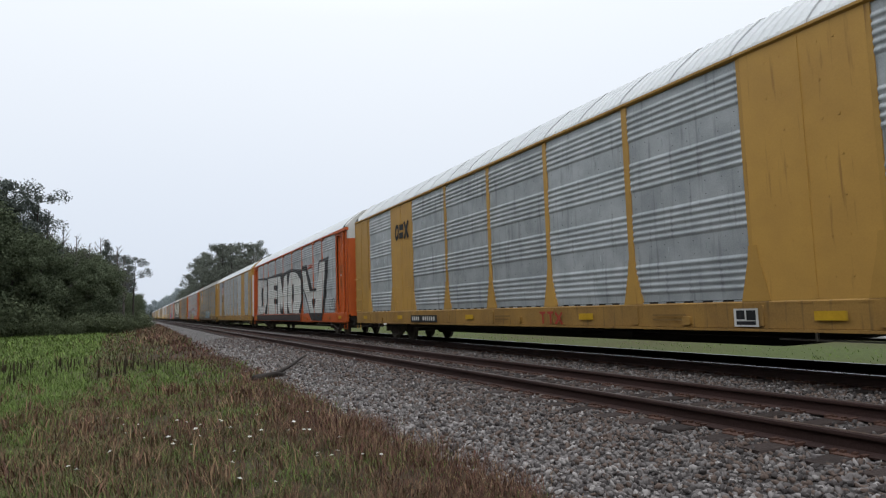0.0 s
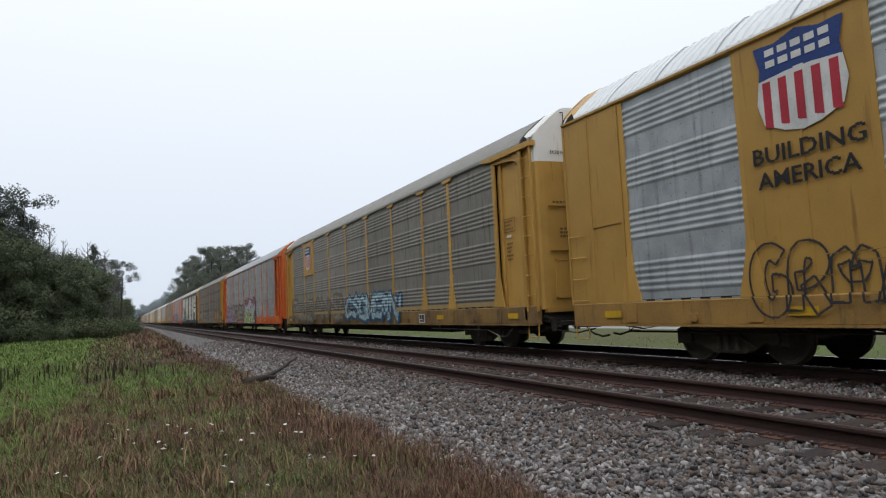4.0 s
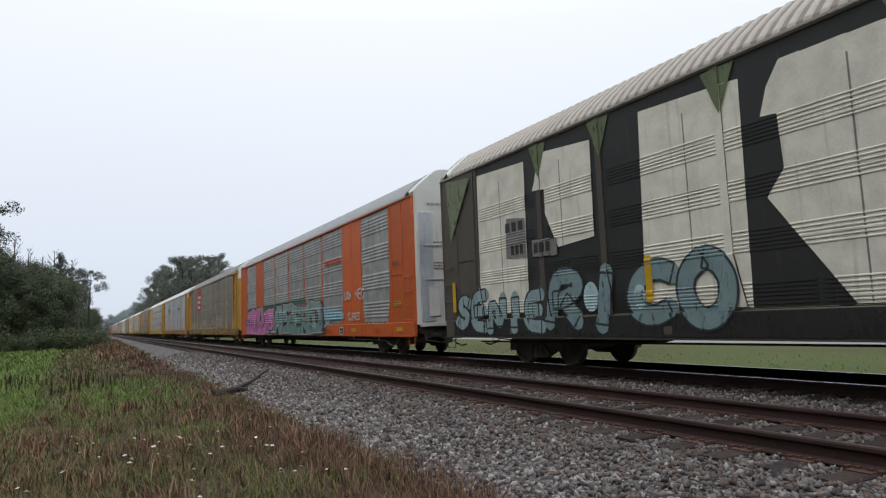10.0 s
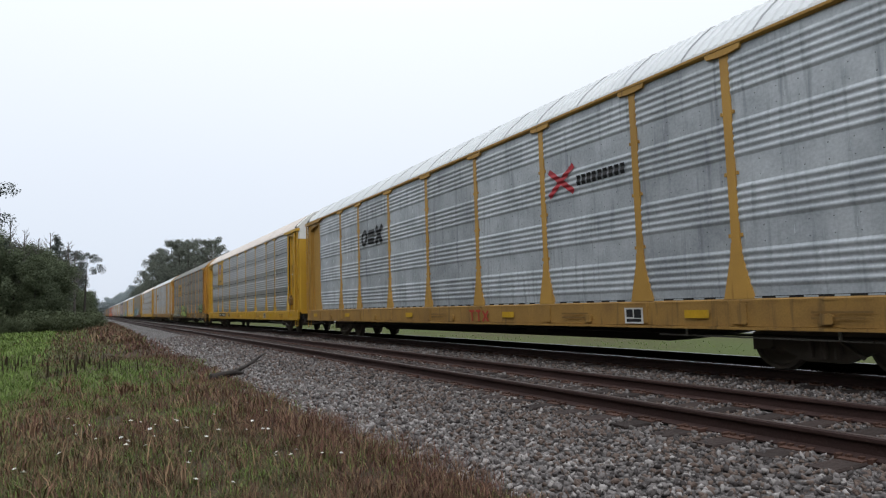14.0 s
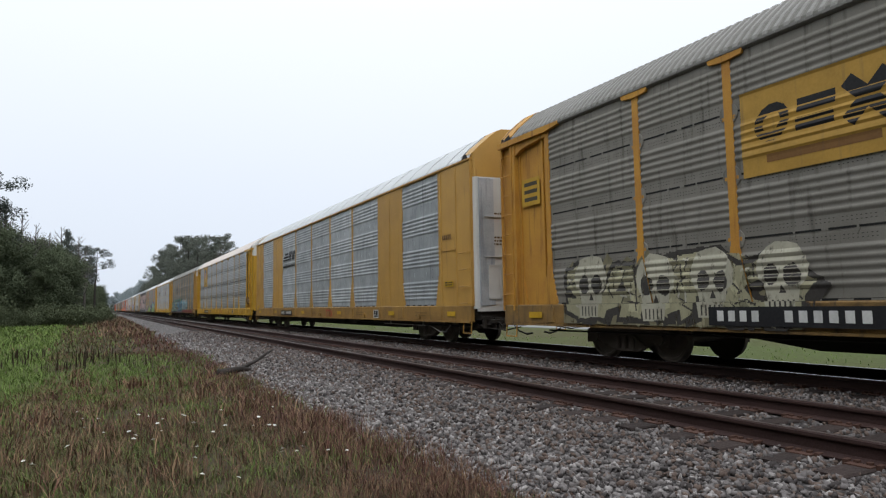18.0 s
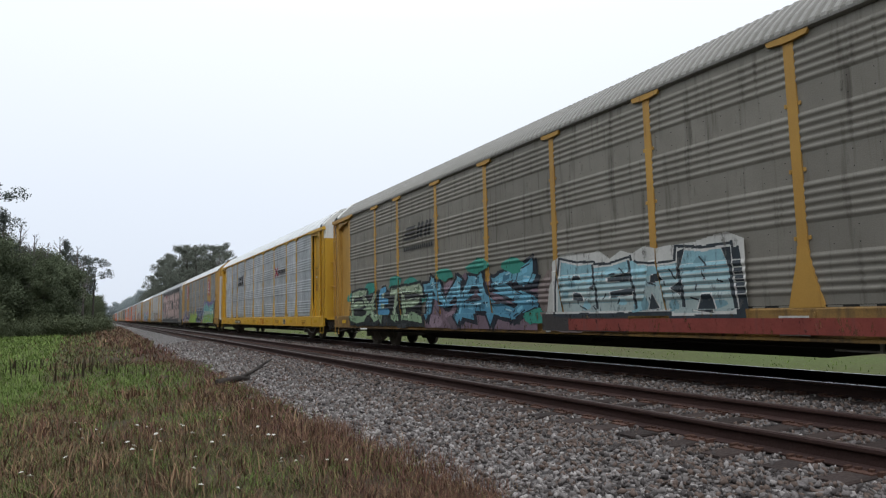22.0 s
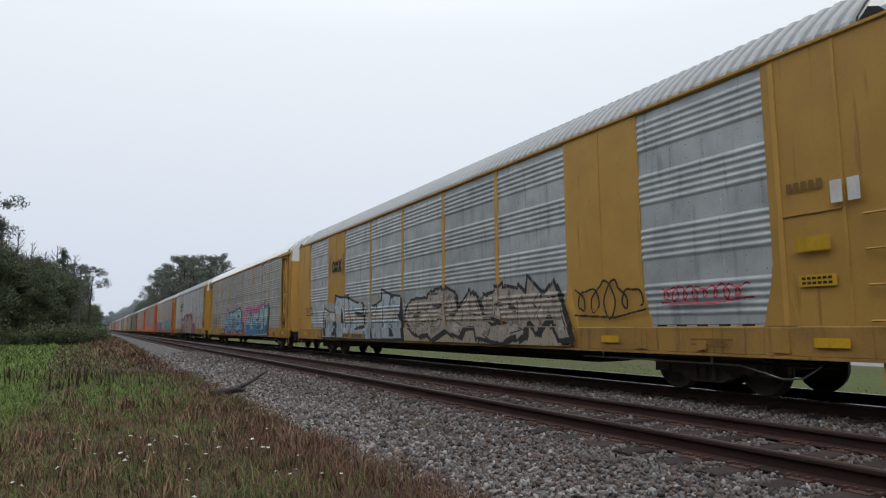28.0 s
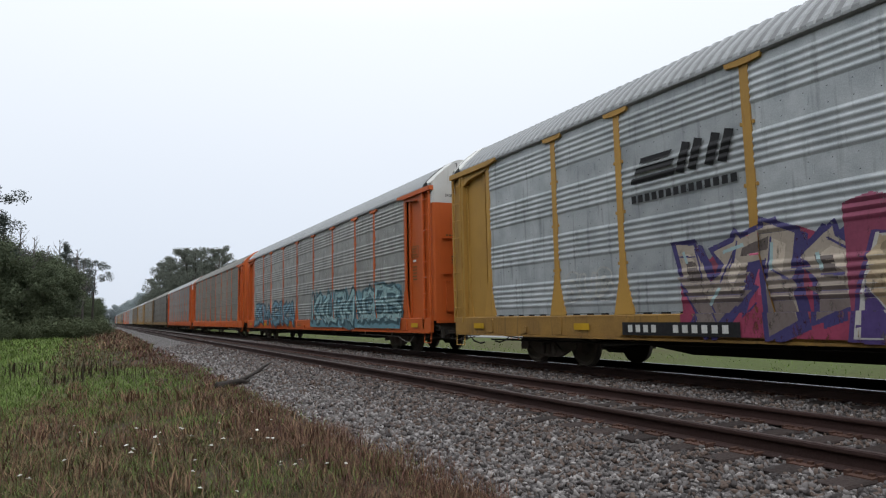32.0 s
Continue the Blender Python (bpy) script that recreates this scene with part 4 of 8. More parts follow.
def piece(car, yl, yr, z0, z1, seed, fill, edge=INK, count=5, halo=None, shine=None, fat=0.30, second=None, text=""):
    """A sprayed piece: ragged cloud behind, dark outline with a thrown shade, slanted wedge letters, colour flecks, cut lines and lights."""
    w, h = yl - yr, z1 - z0
    rnd = random.Random(seed + 7)
    text = text or "".join(rnd.choice("SERNKAOBMUCPG") for i in range(count))
    count = len(text)
    t = (fat + 0.02) * min(h * 0.75, w / count)
    ss = [((a[0] + 0.01 * w, a[1] + 0.04 * h), (b[0] + 0.01 * w, b[1] + 0.04 * h)) for a, b in strokes(seed, text, w * 0.97, h * 0.93, t)]
    if halo:
        top = [(0.0, 0.0)]
        m = count * 4
        for i in range(m + 1):
            top.append((w * i / m, h * (0.72 + 0.34 * rnd.random() * (1 if i % 2 else 0.45))))
        painted("graffiti", car, place(fan(top + [(w, 0.0)]), yl, z0), halo, 1, label="sprayed graffiti background")
        for tone in (1.45, 0.6):
            painted("graffiti", car, place([q for i in range(count * 2) for q in blob(rnd.uniform(0.03, 0.97) * w, h * rnd.uniform(0.05, 0.8), rnd.uniform(0.08, 0.26) * h, rnd.uniform(0.06, 0.14) * h, 9, 0.35, rnd)], yl, z0), tuple(min(0.7, c * tone + 0.02) for c in halo), 2)
    if edge:
        painted("graffiti", car, place(slabs(ss, t, 0.085) + slabs(ss, t, 0.05, 0.14, -0.07), yl, z0), edge, 3)
    body = slabs(ss, t)
    painted("graffiti", car, place(body, yl, z0), fill, 4, label="sprayed graffiti lettering, unreadable")
    if second:
        cut = h * 0.42
        painted("graffiti", car, place([[(u, min(v, cut)) for u, v in q] for q in body], yl, z0), second, 5)
        mid = tuple((a + b) / 2 for a, b in zip(fill, second))
        painted("graffiti", car, place([[(u, max(cut, min(v, cut + 0.16 * h))) for u, v in q] for q in body], yl, z0), mid, 5)
    # flecks of lighter and darker tone along the strokes
    base = second or fill
    for tone, every in ((1.35, 3), (0.62, 4)):
        flecks = []
        for i, (a, b) in enumerate(ss):
            if i % every == 0:
                u = rnd.uniform(0.1, 0.5)
                p, q = (a[0] + (b[0] - a[0]) * u, a[1] + (b[1] - a[1]) * u), (a[0] + (b[0] - a[0]) * (u + 0.45), a[1] + (b[1] - a[1]) * (u + 0.45))
                flecks += slabs([(p, q)], t * rnd.uniform(0.3, 0.6))
        if flecks:
            painted("graffiti", car, place(flecks, yl, z0), tuple(min(0.72, c * tone) for c in (fill if tone > 1 else base)), 5)
    if edge:
        lines = []
        for i, (a, b) in enumerate(ss):
            ux, uy = b[0] - a[0], b[1] - a[1]
            d = math.hypot(ux, uy) or 1
            nx, ny = -uy / d, ux / d
            if i % 3 == 0:
                lines += bar((a[0] + nx * t * 0.42, a[1] + ny * t * 0.42), (b[0] + nx * t * 0.3, b[1] + ny * t * 0.3), 0.032)
            if i % 2 == 0:
                lines += bar((a[0] - nx * t * 0.45, a[1] - ny * t * 0.45), (a[0] + nx * t * 0.3 + ux * 0.25, a[1] + ny * t * 0.3 + uy * 0.25), 0.028)
        for i in range(count):
            u, v = rnd.uniform(0.05, 0.95) * w, rnd.uniform(0.1, 0.9) * h
            lines += bar((u, v), (u + rnd.uniform(-0.3, 0.3), v + rnd.uniform(-0.35, 0.1)), 0.025)
        painted("graffiti", car, place(lines, yl, z0), edge, 6, 0.02)
    if shine:
        glints = []
        for a, b in ss[::2]:
            u, v = rnd.uniform(0.0, 0.3), rnd.uniform(0.45, 0.8)
            glints += bar((a[0] + (b[0] - a[0]) * u - t * 0.25, a[1] + (b[1] - a[1]) * u + t * 0.2), (a[0] + (b[0] - a[0]) * v - t * 0.25, a[1] + (b[1] - a[1]) * v + t * 0.2), max(0.03, t * 0.13))
        painted("graffiti", car, place(glints, yl, z0), shine, 7)


# what is cut out of a full block to leave a letter
CUTS = {
    "A": [[(0.36, 0), (0.44, 0.30), (0.58, 0.30), (0.66, 0)], [(0.46, 0.52), (0.5, 0.72), (0.56, 0.52)], [(0, 1), (0.16, 1), (0, 0.55)], [(1, 1), (0.84, 1), (1, 0.55)]],
    "B": [[(0.4, 0.62), (0.4, 0.78), (0.62, 0.78), (0.62, 0.62)], [(0.4, 0.2), (0.4, 0.38), (0.66, 0.38), (0.66, 0.2)], [(1, 0.62), (0.82, 0.5), (1, 0.42)]],
    "C": [[(1, 0.36), (0.46, 0.32), (0.42, 0.62), (1, 0.68)]],
    "D": [[(0.4, 0.26), (0.4, 0.74), (0.58, 0.7), (0.66, 0.5), (0.58, 0.28)], [(1, 1), (0.86, 1), (1, 0.8)], [(1, 0), (0.86, 0), (1, 0.2)]],
    "E": [[(1, 0.58), (0.45, 0.62), (0.45, 0.74), (1, 0.76)], [(1, 0.26), (0.45, 0.24), (0.45, 0.38), (1, 0.42)]],
    "G": [[(1, 0.56), (0.46, 0.6), (0.44, 0.74), (1, 0.72)], [(0.46, 0.24), (0.46, 0.38), (0.68, 0.36), (0.66, 0.24)]],
    "H": [[(0.38, 1), (0.42, 0.62), (0.6, 0.62), (0.64, 1)], [(0.38, 0), (0.42, 0.36), (0.6, 0.36), (0.64, 0)]],
    "I": [[(0, 0.72), (0.2, 0.66), (0.18, 0.3), (0, 0.26)], [(1, 0.72), (0.8, 0.66), (0.82, 0.3), (1, 0.26)]],
    "J": [[(0, 0.78), (0.5, 0.74), (0.5, 0.34), (0.3, 0.3), (0, 0.42)], [(1, 1), (0.9, 1), (1, 0.7)]],
    "K": [[(0.4, 1), (0.44, 0.66), (0.66, 1)], [(0.42, 0), (0.44, 0.34), (0.68, 0)], [(1, 0.68), (0.76, 0.5), (1, 0.34)]],
    "L": [[(1, 1), (0.46, 1), (0.48, 0.36), (1, 0.32)]],
    "M": [[(0.34, 1), (0.5, 0.56), (0.66, 1)], [(0.26, 0), (0.3, 0.44), (0.42, 0)], [(0.6, 0), (0.72, 0.44), (0.76, 0)]],
    "N": [[(0.42, 1), (0.62, 0.5), (0.66, 1)], [(0.34, 0), (0.36, 0.5), (0.6, 0)]],
    "O": [[(0.42, 0.28), (0.36, 0.5), (0.44, 0.74), (0.6, 0.72), (0.64, 0.5), (0.58, 0.26)], [(0, 1), (0.12, 1), (0, 0.8)], [(1, 1), (0.88, 1), (1, 0.8)], [(1, 0), (0.88, 0), (1, 0.2)], [(0, 0), (0.12, 0), (0, 0.2)]],
    "R": [[(0.4, 0.6), (0.4, 0.78), (0.62, 0.76), (0.62, 0.62)], [(0.38, 0), (0.42, 0.36), (0.62, 0)], [(1, 0.6), (0.8, 0.46), (1, 0.3)]],
    "S": [[(1, 0.6), (0.44, 0.6), (0.42, 0.76), (1, 0.74)], [(0, 0.42), (0.56, 0.4), (0.56, 0.26), (0, 0.24)]],
    "T": [[(0, 0.7), (0.28, 0.66), (0.3, 0), (0, 0)], [(1, 0.7), (0.72, 0.66), (0.7, 0), (1, 0)]],
    "V": [[(0.36, 1), (0.48, 0.5), (0.62, 1)], [(0, 0.5), (0.3, 0), (0, 0)], [(1, 0.5), (0.7, 0), (1, 0)]],
    "U": [[(0.38, 1), (0.4, 0.38), (0.6, 0.38), (0.64, 1)], [(0, 0), (0.1, 0), (0, 0.16)], [(1, 0), (0.9, 0), (1, 0.16)]],
}


def block_piece(car, yl, yr, z0, z1, seed, text, fill, edge=INK, second=None, rim=WHITE, cloud=None, accent=None, swing=1.0, open_=1.0):
    """Huge sprayed block letters that stand shoulder to shoulder: thrown shade, light rim, colours that change upwards, dark cut-outs and inner lines."""
    w, h = yl - yr, z1 - z0
    rnd = random.Random(seed)
    n = len(text)
    cell = w / n
    base = max(0.0, SILL_B + 0.02 - z0)
    if cloud:
        top = [(-0.25, base)] + [(-0.25 + (w + 0.5) * i / (4 * n), h * (0.98 + 0.2 * rnd.random())) for i in range(4 * n + 1)]
        painted("graffiti", car, place(fan(top + [(w + 0.25, base)]), yl, z0), cloud, 1, label="sprayed graffiti background")
    boxes = []
    for i, c in enumerate(text):
        lo, hi = rnd.uniform(-0.02, 0.05) * h, h * (0.9 + rnd.uniform(-0.14, 0.1) * swing)
        a, b = i * cell - 0.04 * cell, (i + 1) * cell + 0.04 * cell
        lean = rnd.uniform(-0.12, 0.14) * cell * swing
        tilt = rnd.uniform(-0.08, 0.08) * h * swing
        flare = rnd.uniform(0.0, 0.08) * cell
        boxes.append((c, (a - flare, lo), (b + flare * 0.6, lo + 0.02 * h), (b + lean - 0.04 * cell, hi + tilt), (a + lean + 0.05 * cell, hi - tilt)))

    def at(box, u, v):
        c, p, q, r, t = box
        lx, ly = p[0] + (t[0] - p[0]) * v, p[1] + (t[1] - p[1]) * v
        rx, ry = q[0] + (r[0] - q[0]) * v, q[1] + (r[1] - q[1]) * v
        return (lx + (rx - lx) * u, ly + (ry - ly) * u)

    def outline(box, g):
        k, m = g / cell, g / h
        pts = [(-k, -m), (1 + k, -m), (1 + k, 0.5), (1 + k - 0.03, 1 + m), (0.52, 1 + m - 0.05), (-k + 0.04, 1 + m), (-k - 0.02, 0.45)]
        return fan([at(box, *p) for p in pts])
    every = lambda g, dx=0.0, dy=0.0: [[(u + dx, v + dy) for u, v in t] for box in boxes for t in outline(box, g)]
    painted("graffiti", car, place(every(0.10) + every(0.06, 0.14, -0.06), yl, z0), edge, 2)
    if rim:
        painted("graffiti", car, place(every(0.045), yl, z0), rim, 3)
    body = every(0.0)
    painted("graffiti", car, place(body, yl, z0), fill, 4, label="sprayed graffiti block letters, unreadable")
    if second:
        cut = 0.44 * h
        band = lambda lo, hi: [[(u, max(lo, min(v, hi))) for u, v in q] for q in body]
        painted("graffiti", car, place(band(-1.0, cut), yl, z0), second, 5)
        painted("graffiti", car, place(band(cut, cut + 0.17 * h), yl, z0), accent or tuple((p + q) / 2 for p, q in zip(fill, second)), 5)
    # soft patches of other tones
    for tone in (1.25, 0.7):
        painted("graffiti", car, place([q for i in range(2 * n) for q in blob(rnd.uniform(0.03, 0.97) * w, rnd.uniform(0.1, 0.8) * h, rnd.uniform(0.08, 0.2) * cell, rnd.uniform(0.05, 0.16) * h, 9, 0.3, rnd)], yl, z0), tuple(min(0.7, c * tone) for c in fill), 5)
    holes, light, lines = [], [], []
    for i, box in enumerate(boxes):
        for cut_ in CUTS[box[0]]:
            cu, cv = sum(p[0] for p in cut_) / len(cut_), sum(p[1] for p in cut_) / len(cut_)
            cut_ = [(cu + (u - cu) * open_, cv + (v - cv) * open_) for u, v in cut_]
            pts = [(min(1.03, max(-0.03, u + rnd.uniform(-0.05, 0.05))), v + rnd.uniform(-0.04, 0.04)) for u, v in cut_]
            holes += fan([at(box, *p) for p in pts])
            light += fan([at(box, cu + (u - cu) * 1.16, cv + (v - cv) * 1.1) for u, v in pts])
        a, b = at(box, 1.0, 0.02), at(box, 0.98, 1.0)
        lines += bar(a, ((a[0] + b[0]) / 2 + rnd.uniform(-0.08, 0.08), (a[1] + b[1]) / 2), 0.07) + bar(((a[0] + b[0]) / 2, (a[1] + b[1]) / 2), b, 0.06)
        for q in range(4):
            p = at(box, rnd.uniform(0.1, 0.9), rnd.uniform(0.1, 0.9))
            lines += bar(p, (p[0] + rnd.uniform(-0.25, 0.25) * cell, p[1] + rnd.uniform(-0.2, 0.12) * h), 0.03)
    if rim:
        painted("graffiti", car, place(light, yl, z0), rim, 6)
    painted("graffiti", car, place(holes, yl, z0), edge, 7)
    painted("graffiti", car, place(lines, yl, z0), edge, 7, 0.02)


def skull(car, y, z, k, pale, dark):
    """A sprayed skull: cranium, jaw, eye holes and nose."""
    rnd = random.Random(int(y * 10))
    painted("graffiti", car, blob(y, z + 0.12 * k, 0.5 * k, 0.48 * k, 14, 0.07, rnd) + fan([(y + 0.36 * k, z - 0.1 * k), (y + 0.28 * k, z - 0.72 * k), (y - 0.26 * k, z - 0.7 * k), (y - 0.36 * k, z - 0.1 * k)]), pale, 8)
    painted("graffiti", car, blob(y + 0.2 * k, z - 0.02 * k, 0.15 * k, 0.2 * k, 10, 0.12, rnd) + blob(y - 0.2 * k, z - 0.04 * k, 0.17 * k, 0.2 * k, 10, 0.12, rnd) + fan([(y + 0.07 * k, z - 0.36 * k), (y, z - 0.2 * k), (y - 0.07 * k, z - 0.36 * k)]), dark, 9)
    teeth = []
    for i in range(5):
        u = y + (0.2 - 0.1 * i) * k
        teeth += bar((u, z - 0.48 * k), (u, z - 0.68 * k), 0.03)
    painted("graffiti", car, teeth, dark, 9)


def tag(car, yl, yr, z0, z1, seed, colour, width=0.05):
    """A thin scribbled tag: one looping line with a flourish under it."""
    w, h = yl - yr, z1 - z0
    rnd = random.Random(seed)
    turns_ = max(3.0, 1.5 * w / h)
    size, speed = [rnd.uniform(0.5, 1.0) for i in range(40)], rnd.uniform(0.25, 0.45)
    pts, n = [], int(26 * turns_)
    for i in range(n + 1):
        u = i / n
        a = 2 * math.pi * turns_ * u
        k = size[int(turns_ * u) % 40]
        pts.append((w * (0.06 + 0.86 * u) + speed * h * k * math.sin(a), h * (0.52 + 0.46 * k * math.cos(a) * (1 - 0.25 * math.sin(2.3 * a)))))
    line = [q for a, b in zip(pts, pts[1:]) for q in bar(a, b, width * 0.8)]
    line += bar((0.05 * w, 0.1 * h), (0.6 * w, 0.02 * h), width * 0.8) + bar((0.6 * w, 0.02 * h), (w, 0.22 * h), width * 0.8)
    painted("graffiti_tag", car, place(line, yl, z0), colour, 3, step=0.015, label="thin sprayed tag, unreadable")


def outline_word(car, text, yl, yr, z0, z1, seed, colour, line=0.05, fat=0.42, fill=None):
    """Bubble letters drawn as one thin hollow line, with or without fill."""
    w, h = yl - yr, z1 - z0
    rnd = random.Random(seed)
    cell = w / len(text)
    t = fat * min(h * 0.7, cell)
    ring = []
    for i, c in enumerate(text):
        lean, foot, top = rnd.uniform(-0.1, 0.15), rnd.uniform(0, 0.12) * h, rnd.uniform(0.86, 1.0) * h
        for path in LETTERS[c]:
            p = [(i * cell + t / 2 + (x + lean * (y - 0.5)) * (cell * 1.08 - t), foot + t / 2 + y * (top - foot - t)) for x, y in path]
            for k in range(2):
                p = [p[0]] + [q for a, b in zip(p, p[1:]) for q in ((0.75 * a[0] + 0.25 * b[0], 0.75 * a[1] + 0.25 * b[1]), (0.25 * a[0] + 0.75 * b[0], 0.25 * a[1] + 0.75 * b[1]))] + [p[-1]]
            if fill:
                painted("graffiti", car, place(thick(list(zip(p, p[1:])), t), yl, z0), fill, 2)
            left, right = [], []
            for j, q in enumerate(p):
                a, b = p[max(0, j - 1)], p[min(len(p) - 1, j + 1)]
                d = math.hypot(b[0] - a[0], b[1] - a[1]) or 1
                nx, ny = -(b[1] - a[1]) / d * t / 2, (b[0] - a[0]) / d * t / 2
                left.append((q[0] + nx, q[1] + ny))
                right.append((q[0] - nx, q[1] - ny))
            loop = left + right[::-1] + left[:1]
            for a, b in zip(loop, loop[1:]):
                ring += bar(a, b, line)
    painted("graffiti_tag", car, place(ring, yl, z0), colour, 3, step=0.015, label="thin sprayed outline lettering")


def word(car, text, yl, yr, z0, z1, colour, layer=2, bold=0.0, name="lettering", label="", step=0.029):
    w, h = yl - yr, z1 - z0
    return painted(name, car, place([[(u * w, v * h) for u, v in t] for t in glyphs(text, bold)], yl, z0), colour, layer, step, label)


def rect(car, yl, yr, z0, z1, colour, name="stencil", layer=1, label=""):
    return painted(name, car, [[(yl, z0), (yr, z0), (yr, z1)], [(yl, z0), (yr, z1), (yl, z1)]], colour, layer, step=0.04, label=label)


def bars(car, yl, yr, z0, z1, colour, count, name="stencil", layer=2, gap=0.3, label=""):
    """Plain upright bars in place of characters."""
    w = (yl - yr) / count
    for i in range(count):
        a = yl - i * w
        b = a - w * (1 - gap)
        painted(name, car, [[(a, z0), (b, z0), (b, z1)], [(a, z0), (b, z1), (a, z1)]], colour, layer, step=0.06, label=label)


def number_plate(car, yl, yr, z0, z1, dark=INK, light=WHITE):
    rect(car, yl, yr, z0, z1, dark, "number_panel", 1, "dark panel with light bars")
    w, h = yl - yr, z1 - z0
    bars(car, yl - 0.06 * w, yl - 0.36 * w, z0 + 0.24 * h, z1 - 0.2 * h, light, 4, gap=0.42)
    bars(car, yl - 0.48 * w, yr + 0.05 * w, z0 + 0.24 * h, z1 - 0.2 * h, light, 6, gap=0.42)


def shield(car, yl, yr, z0, z1, letters=True):
    """A blue-topped shield with red and white stripes, no lettering."""
    w, h = yl - yr, z1 - z0
    out = [(0.0, 0.95), (0.25, 0.93), (0.5, 1.0), (0.75, 0.93), (1.0, 0.95), (0.94, 0.7), (1.0, 0.35), (0.93, 0.12), (0.7, 0.02), (0.5, -0.02), (0.3, 0.02), (0.07, 0.12), (0.0, 0.35), (0.06, 0.7)]
    P = lambda pts: [(yl - u * w, z0 + v * h) for u, v in pts]
    painted("emblem", car, fan(P(out)), WHITE, 1, 0.02, "blue, red and white shield emblem")
    painted("emblem", car, fan(P([(0.0, 0.95), (0.25, 0.93), (0.5, 1.0), (0.75, 0.93), (1.0, 0.95), (0.94, 0.7), (0.96, 0.58), (0.5, 0.62), (0.04, 0.58), (0.06, 0.7)])), (0.02, 0.05, 0.19), 2, 0.02)
    for i in range(5):
        u = 0.08 + i * 0.185
        painted("emblem", car, fan(P([(u, 0.56), (u + 0.095, 0.56), (u + 0.095, 0.07), (u, 0.09)])), (0.42, 0.03, 0.05), 2, 0.02)
    for v in (0.82, 0.7):
        for i in range(5):
            painted("emblem", car, fan(P([(0.14 + i * 0.15, v), (0.25 + i * 0.15, v), (0.25 + i * 0.15, v + 0.07), (0.14 + i * 0.15, v + 0.07)])), WHITE, 3, 0.02)


def block_mark(car, yl, yr, z0, z1, colour=INK):
    """A company mark as three plain heavy shapes: a slanted ring, two stacked bars and a cross."""
    w, h = (yl - yr) / 3, z1 - z0
    lean = lambda v: 0.12 * h * (v - 0.5)
    yc, zc = yl - 0.47 * w, (z0 + z1) / 2
    ring = []
    for i in range(14):
        a, b = 2 * math.pi * i / 14, 2 * math.pi * (i + 1) / 14
        pt = lambda q, k: (yc - k * 0.42 * w * math.cos(q) - lean(0.5 + 0.5 * math.sin(q)), zc + k * 0.5 * h * math.sin(q))
        ring += [[pt(a, 1), pt(b, 1), pt(b, 0.5)], [pt(a, 1), pt(b, 0.5), pt(a, 0.5)]]
    painted("company_mark", car, ring, colour, 2, 0.025, "dark company mark of plain heavy shapes")
    for v in (0.08, 0.56):
        a, b = yl - 1.06 * w - lean(v), yl - 1.88 * w - lean(v)
        painted("company_mark", car, fan([(a, z0 + v * h), (b, z0 + v * h), (b, z0 + (v + 0.34) * h), (a, z0 + (v + 0.34) * h)]), colour, 2, 0.025)
    for p, q in (((yl - 2.1 * w, z0), (yl - 2.9 * w, z1)), ((yl - 2.9 * w, z0), (yl - 2.1 * w, z1))):
        painted("company_mark", car, bar(p, q, 0.3 * w), colour, 2, 0.025)


def stripe_mark(car, yl, yr, z0, z1, colour=INK):
    """Slanted black stripes beside two leaning blocks, over a thin line of bars."""
    w, h = yl - yr, z1 - z0
    for i in range(3):
        v = z0 + h * (0.42 + 0.2 * i)
        painted("company_mark", car, fan([(yl - w * 0.05 * i, v), (yl - w * (0.44 - 0.02 * i), v), (yl - w * (0.48 - 0.02 * i), v + 0.12 * h), (yl - w * (0.05 * i + 0.02), v + 0.12 * h)]), colour, 2, 0.025, "black striped company mark")
    for a in (0.5, 0.76):
        for k in (0.0, 0.11):
            painted("company_mark", car, bar((yl - w * (a + k), z0 + 0.42 * h), (yl - w * (a + k + 0.07), z1), 0.075 * w), colour, 2, 0.025)
    bars(car, yl, yr, z0, z0 + 0.16 * h, colour, 14)


def octagon(car, yl, yr, z0, z1):
    yc, zc, ry, rz = (yl + yr) / 2, (z0 + z1) / 2, (yl - yr) / 2, (z1 - z0) / 2
    ring = lambda k: [(yc + k * ry * math.cos(math.pi / 8 + i * math.pi / 4) / math.cos(math.pi / 8), zc + k * rz * math.sin(math.pi / 8 + i * math.pi / 4) / math.cos(math.pi / 8)) for i in range(8)]
    painted("emblem", car, fan(ring(1.0)), RED, 1, 0.025, "red octagonal emblem with white rim and bars")
    painted("emblem", car, fan(ring(0.93)), WHITE, 2, 0.025)
    painted("emblem", car, fan(ring(0.87)), RED, 3, 0.025)
    for i, (v, a, b) in enumerate(((0.48, 0.55, -0.55), (0.12, 0.6, -0.3), (-0.24, 0.6, -0.62), (-0.6, 0.5, -0.5))):
        bars(car, yc + a * ry, yc + b * ry, zc + (v - 0.12) * rz, zc + (v + 0.13) * rz, WHITE, 8, "emblem", 4)


def emblem_plate(car, yl, yr, z0, z1, paint):
    """A flat painted sheet between two posts, over the ridges."""
    s = Shape()
    s.box(-FACE_X + 0.008, -PANEL_X + 0.02, yr, yl, z0, z1)
    for y in (yl - 0.04, yr + 0.04):
        for z in np.arange(z0 + 0.15, z1, 0.3):
            s.box(-FACE_X + 0.003, -FACE_X + 0.01, y - 0.012, y + 0.012, z - 0.012, z + 0.012)
    part("emblem_plate", s.mesh("emblem_plate", PAINT[paint]), car)
    car["plate"] = (yl, yr, z0, z1)


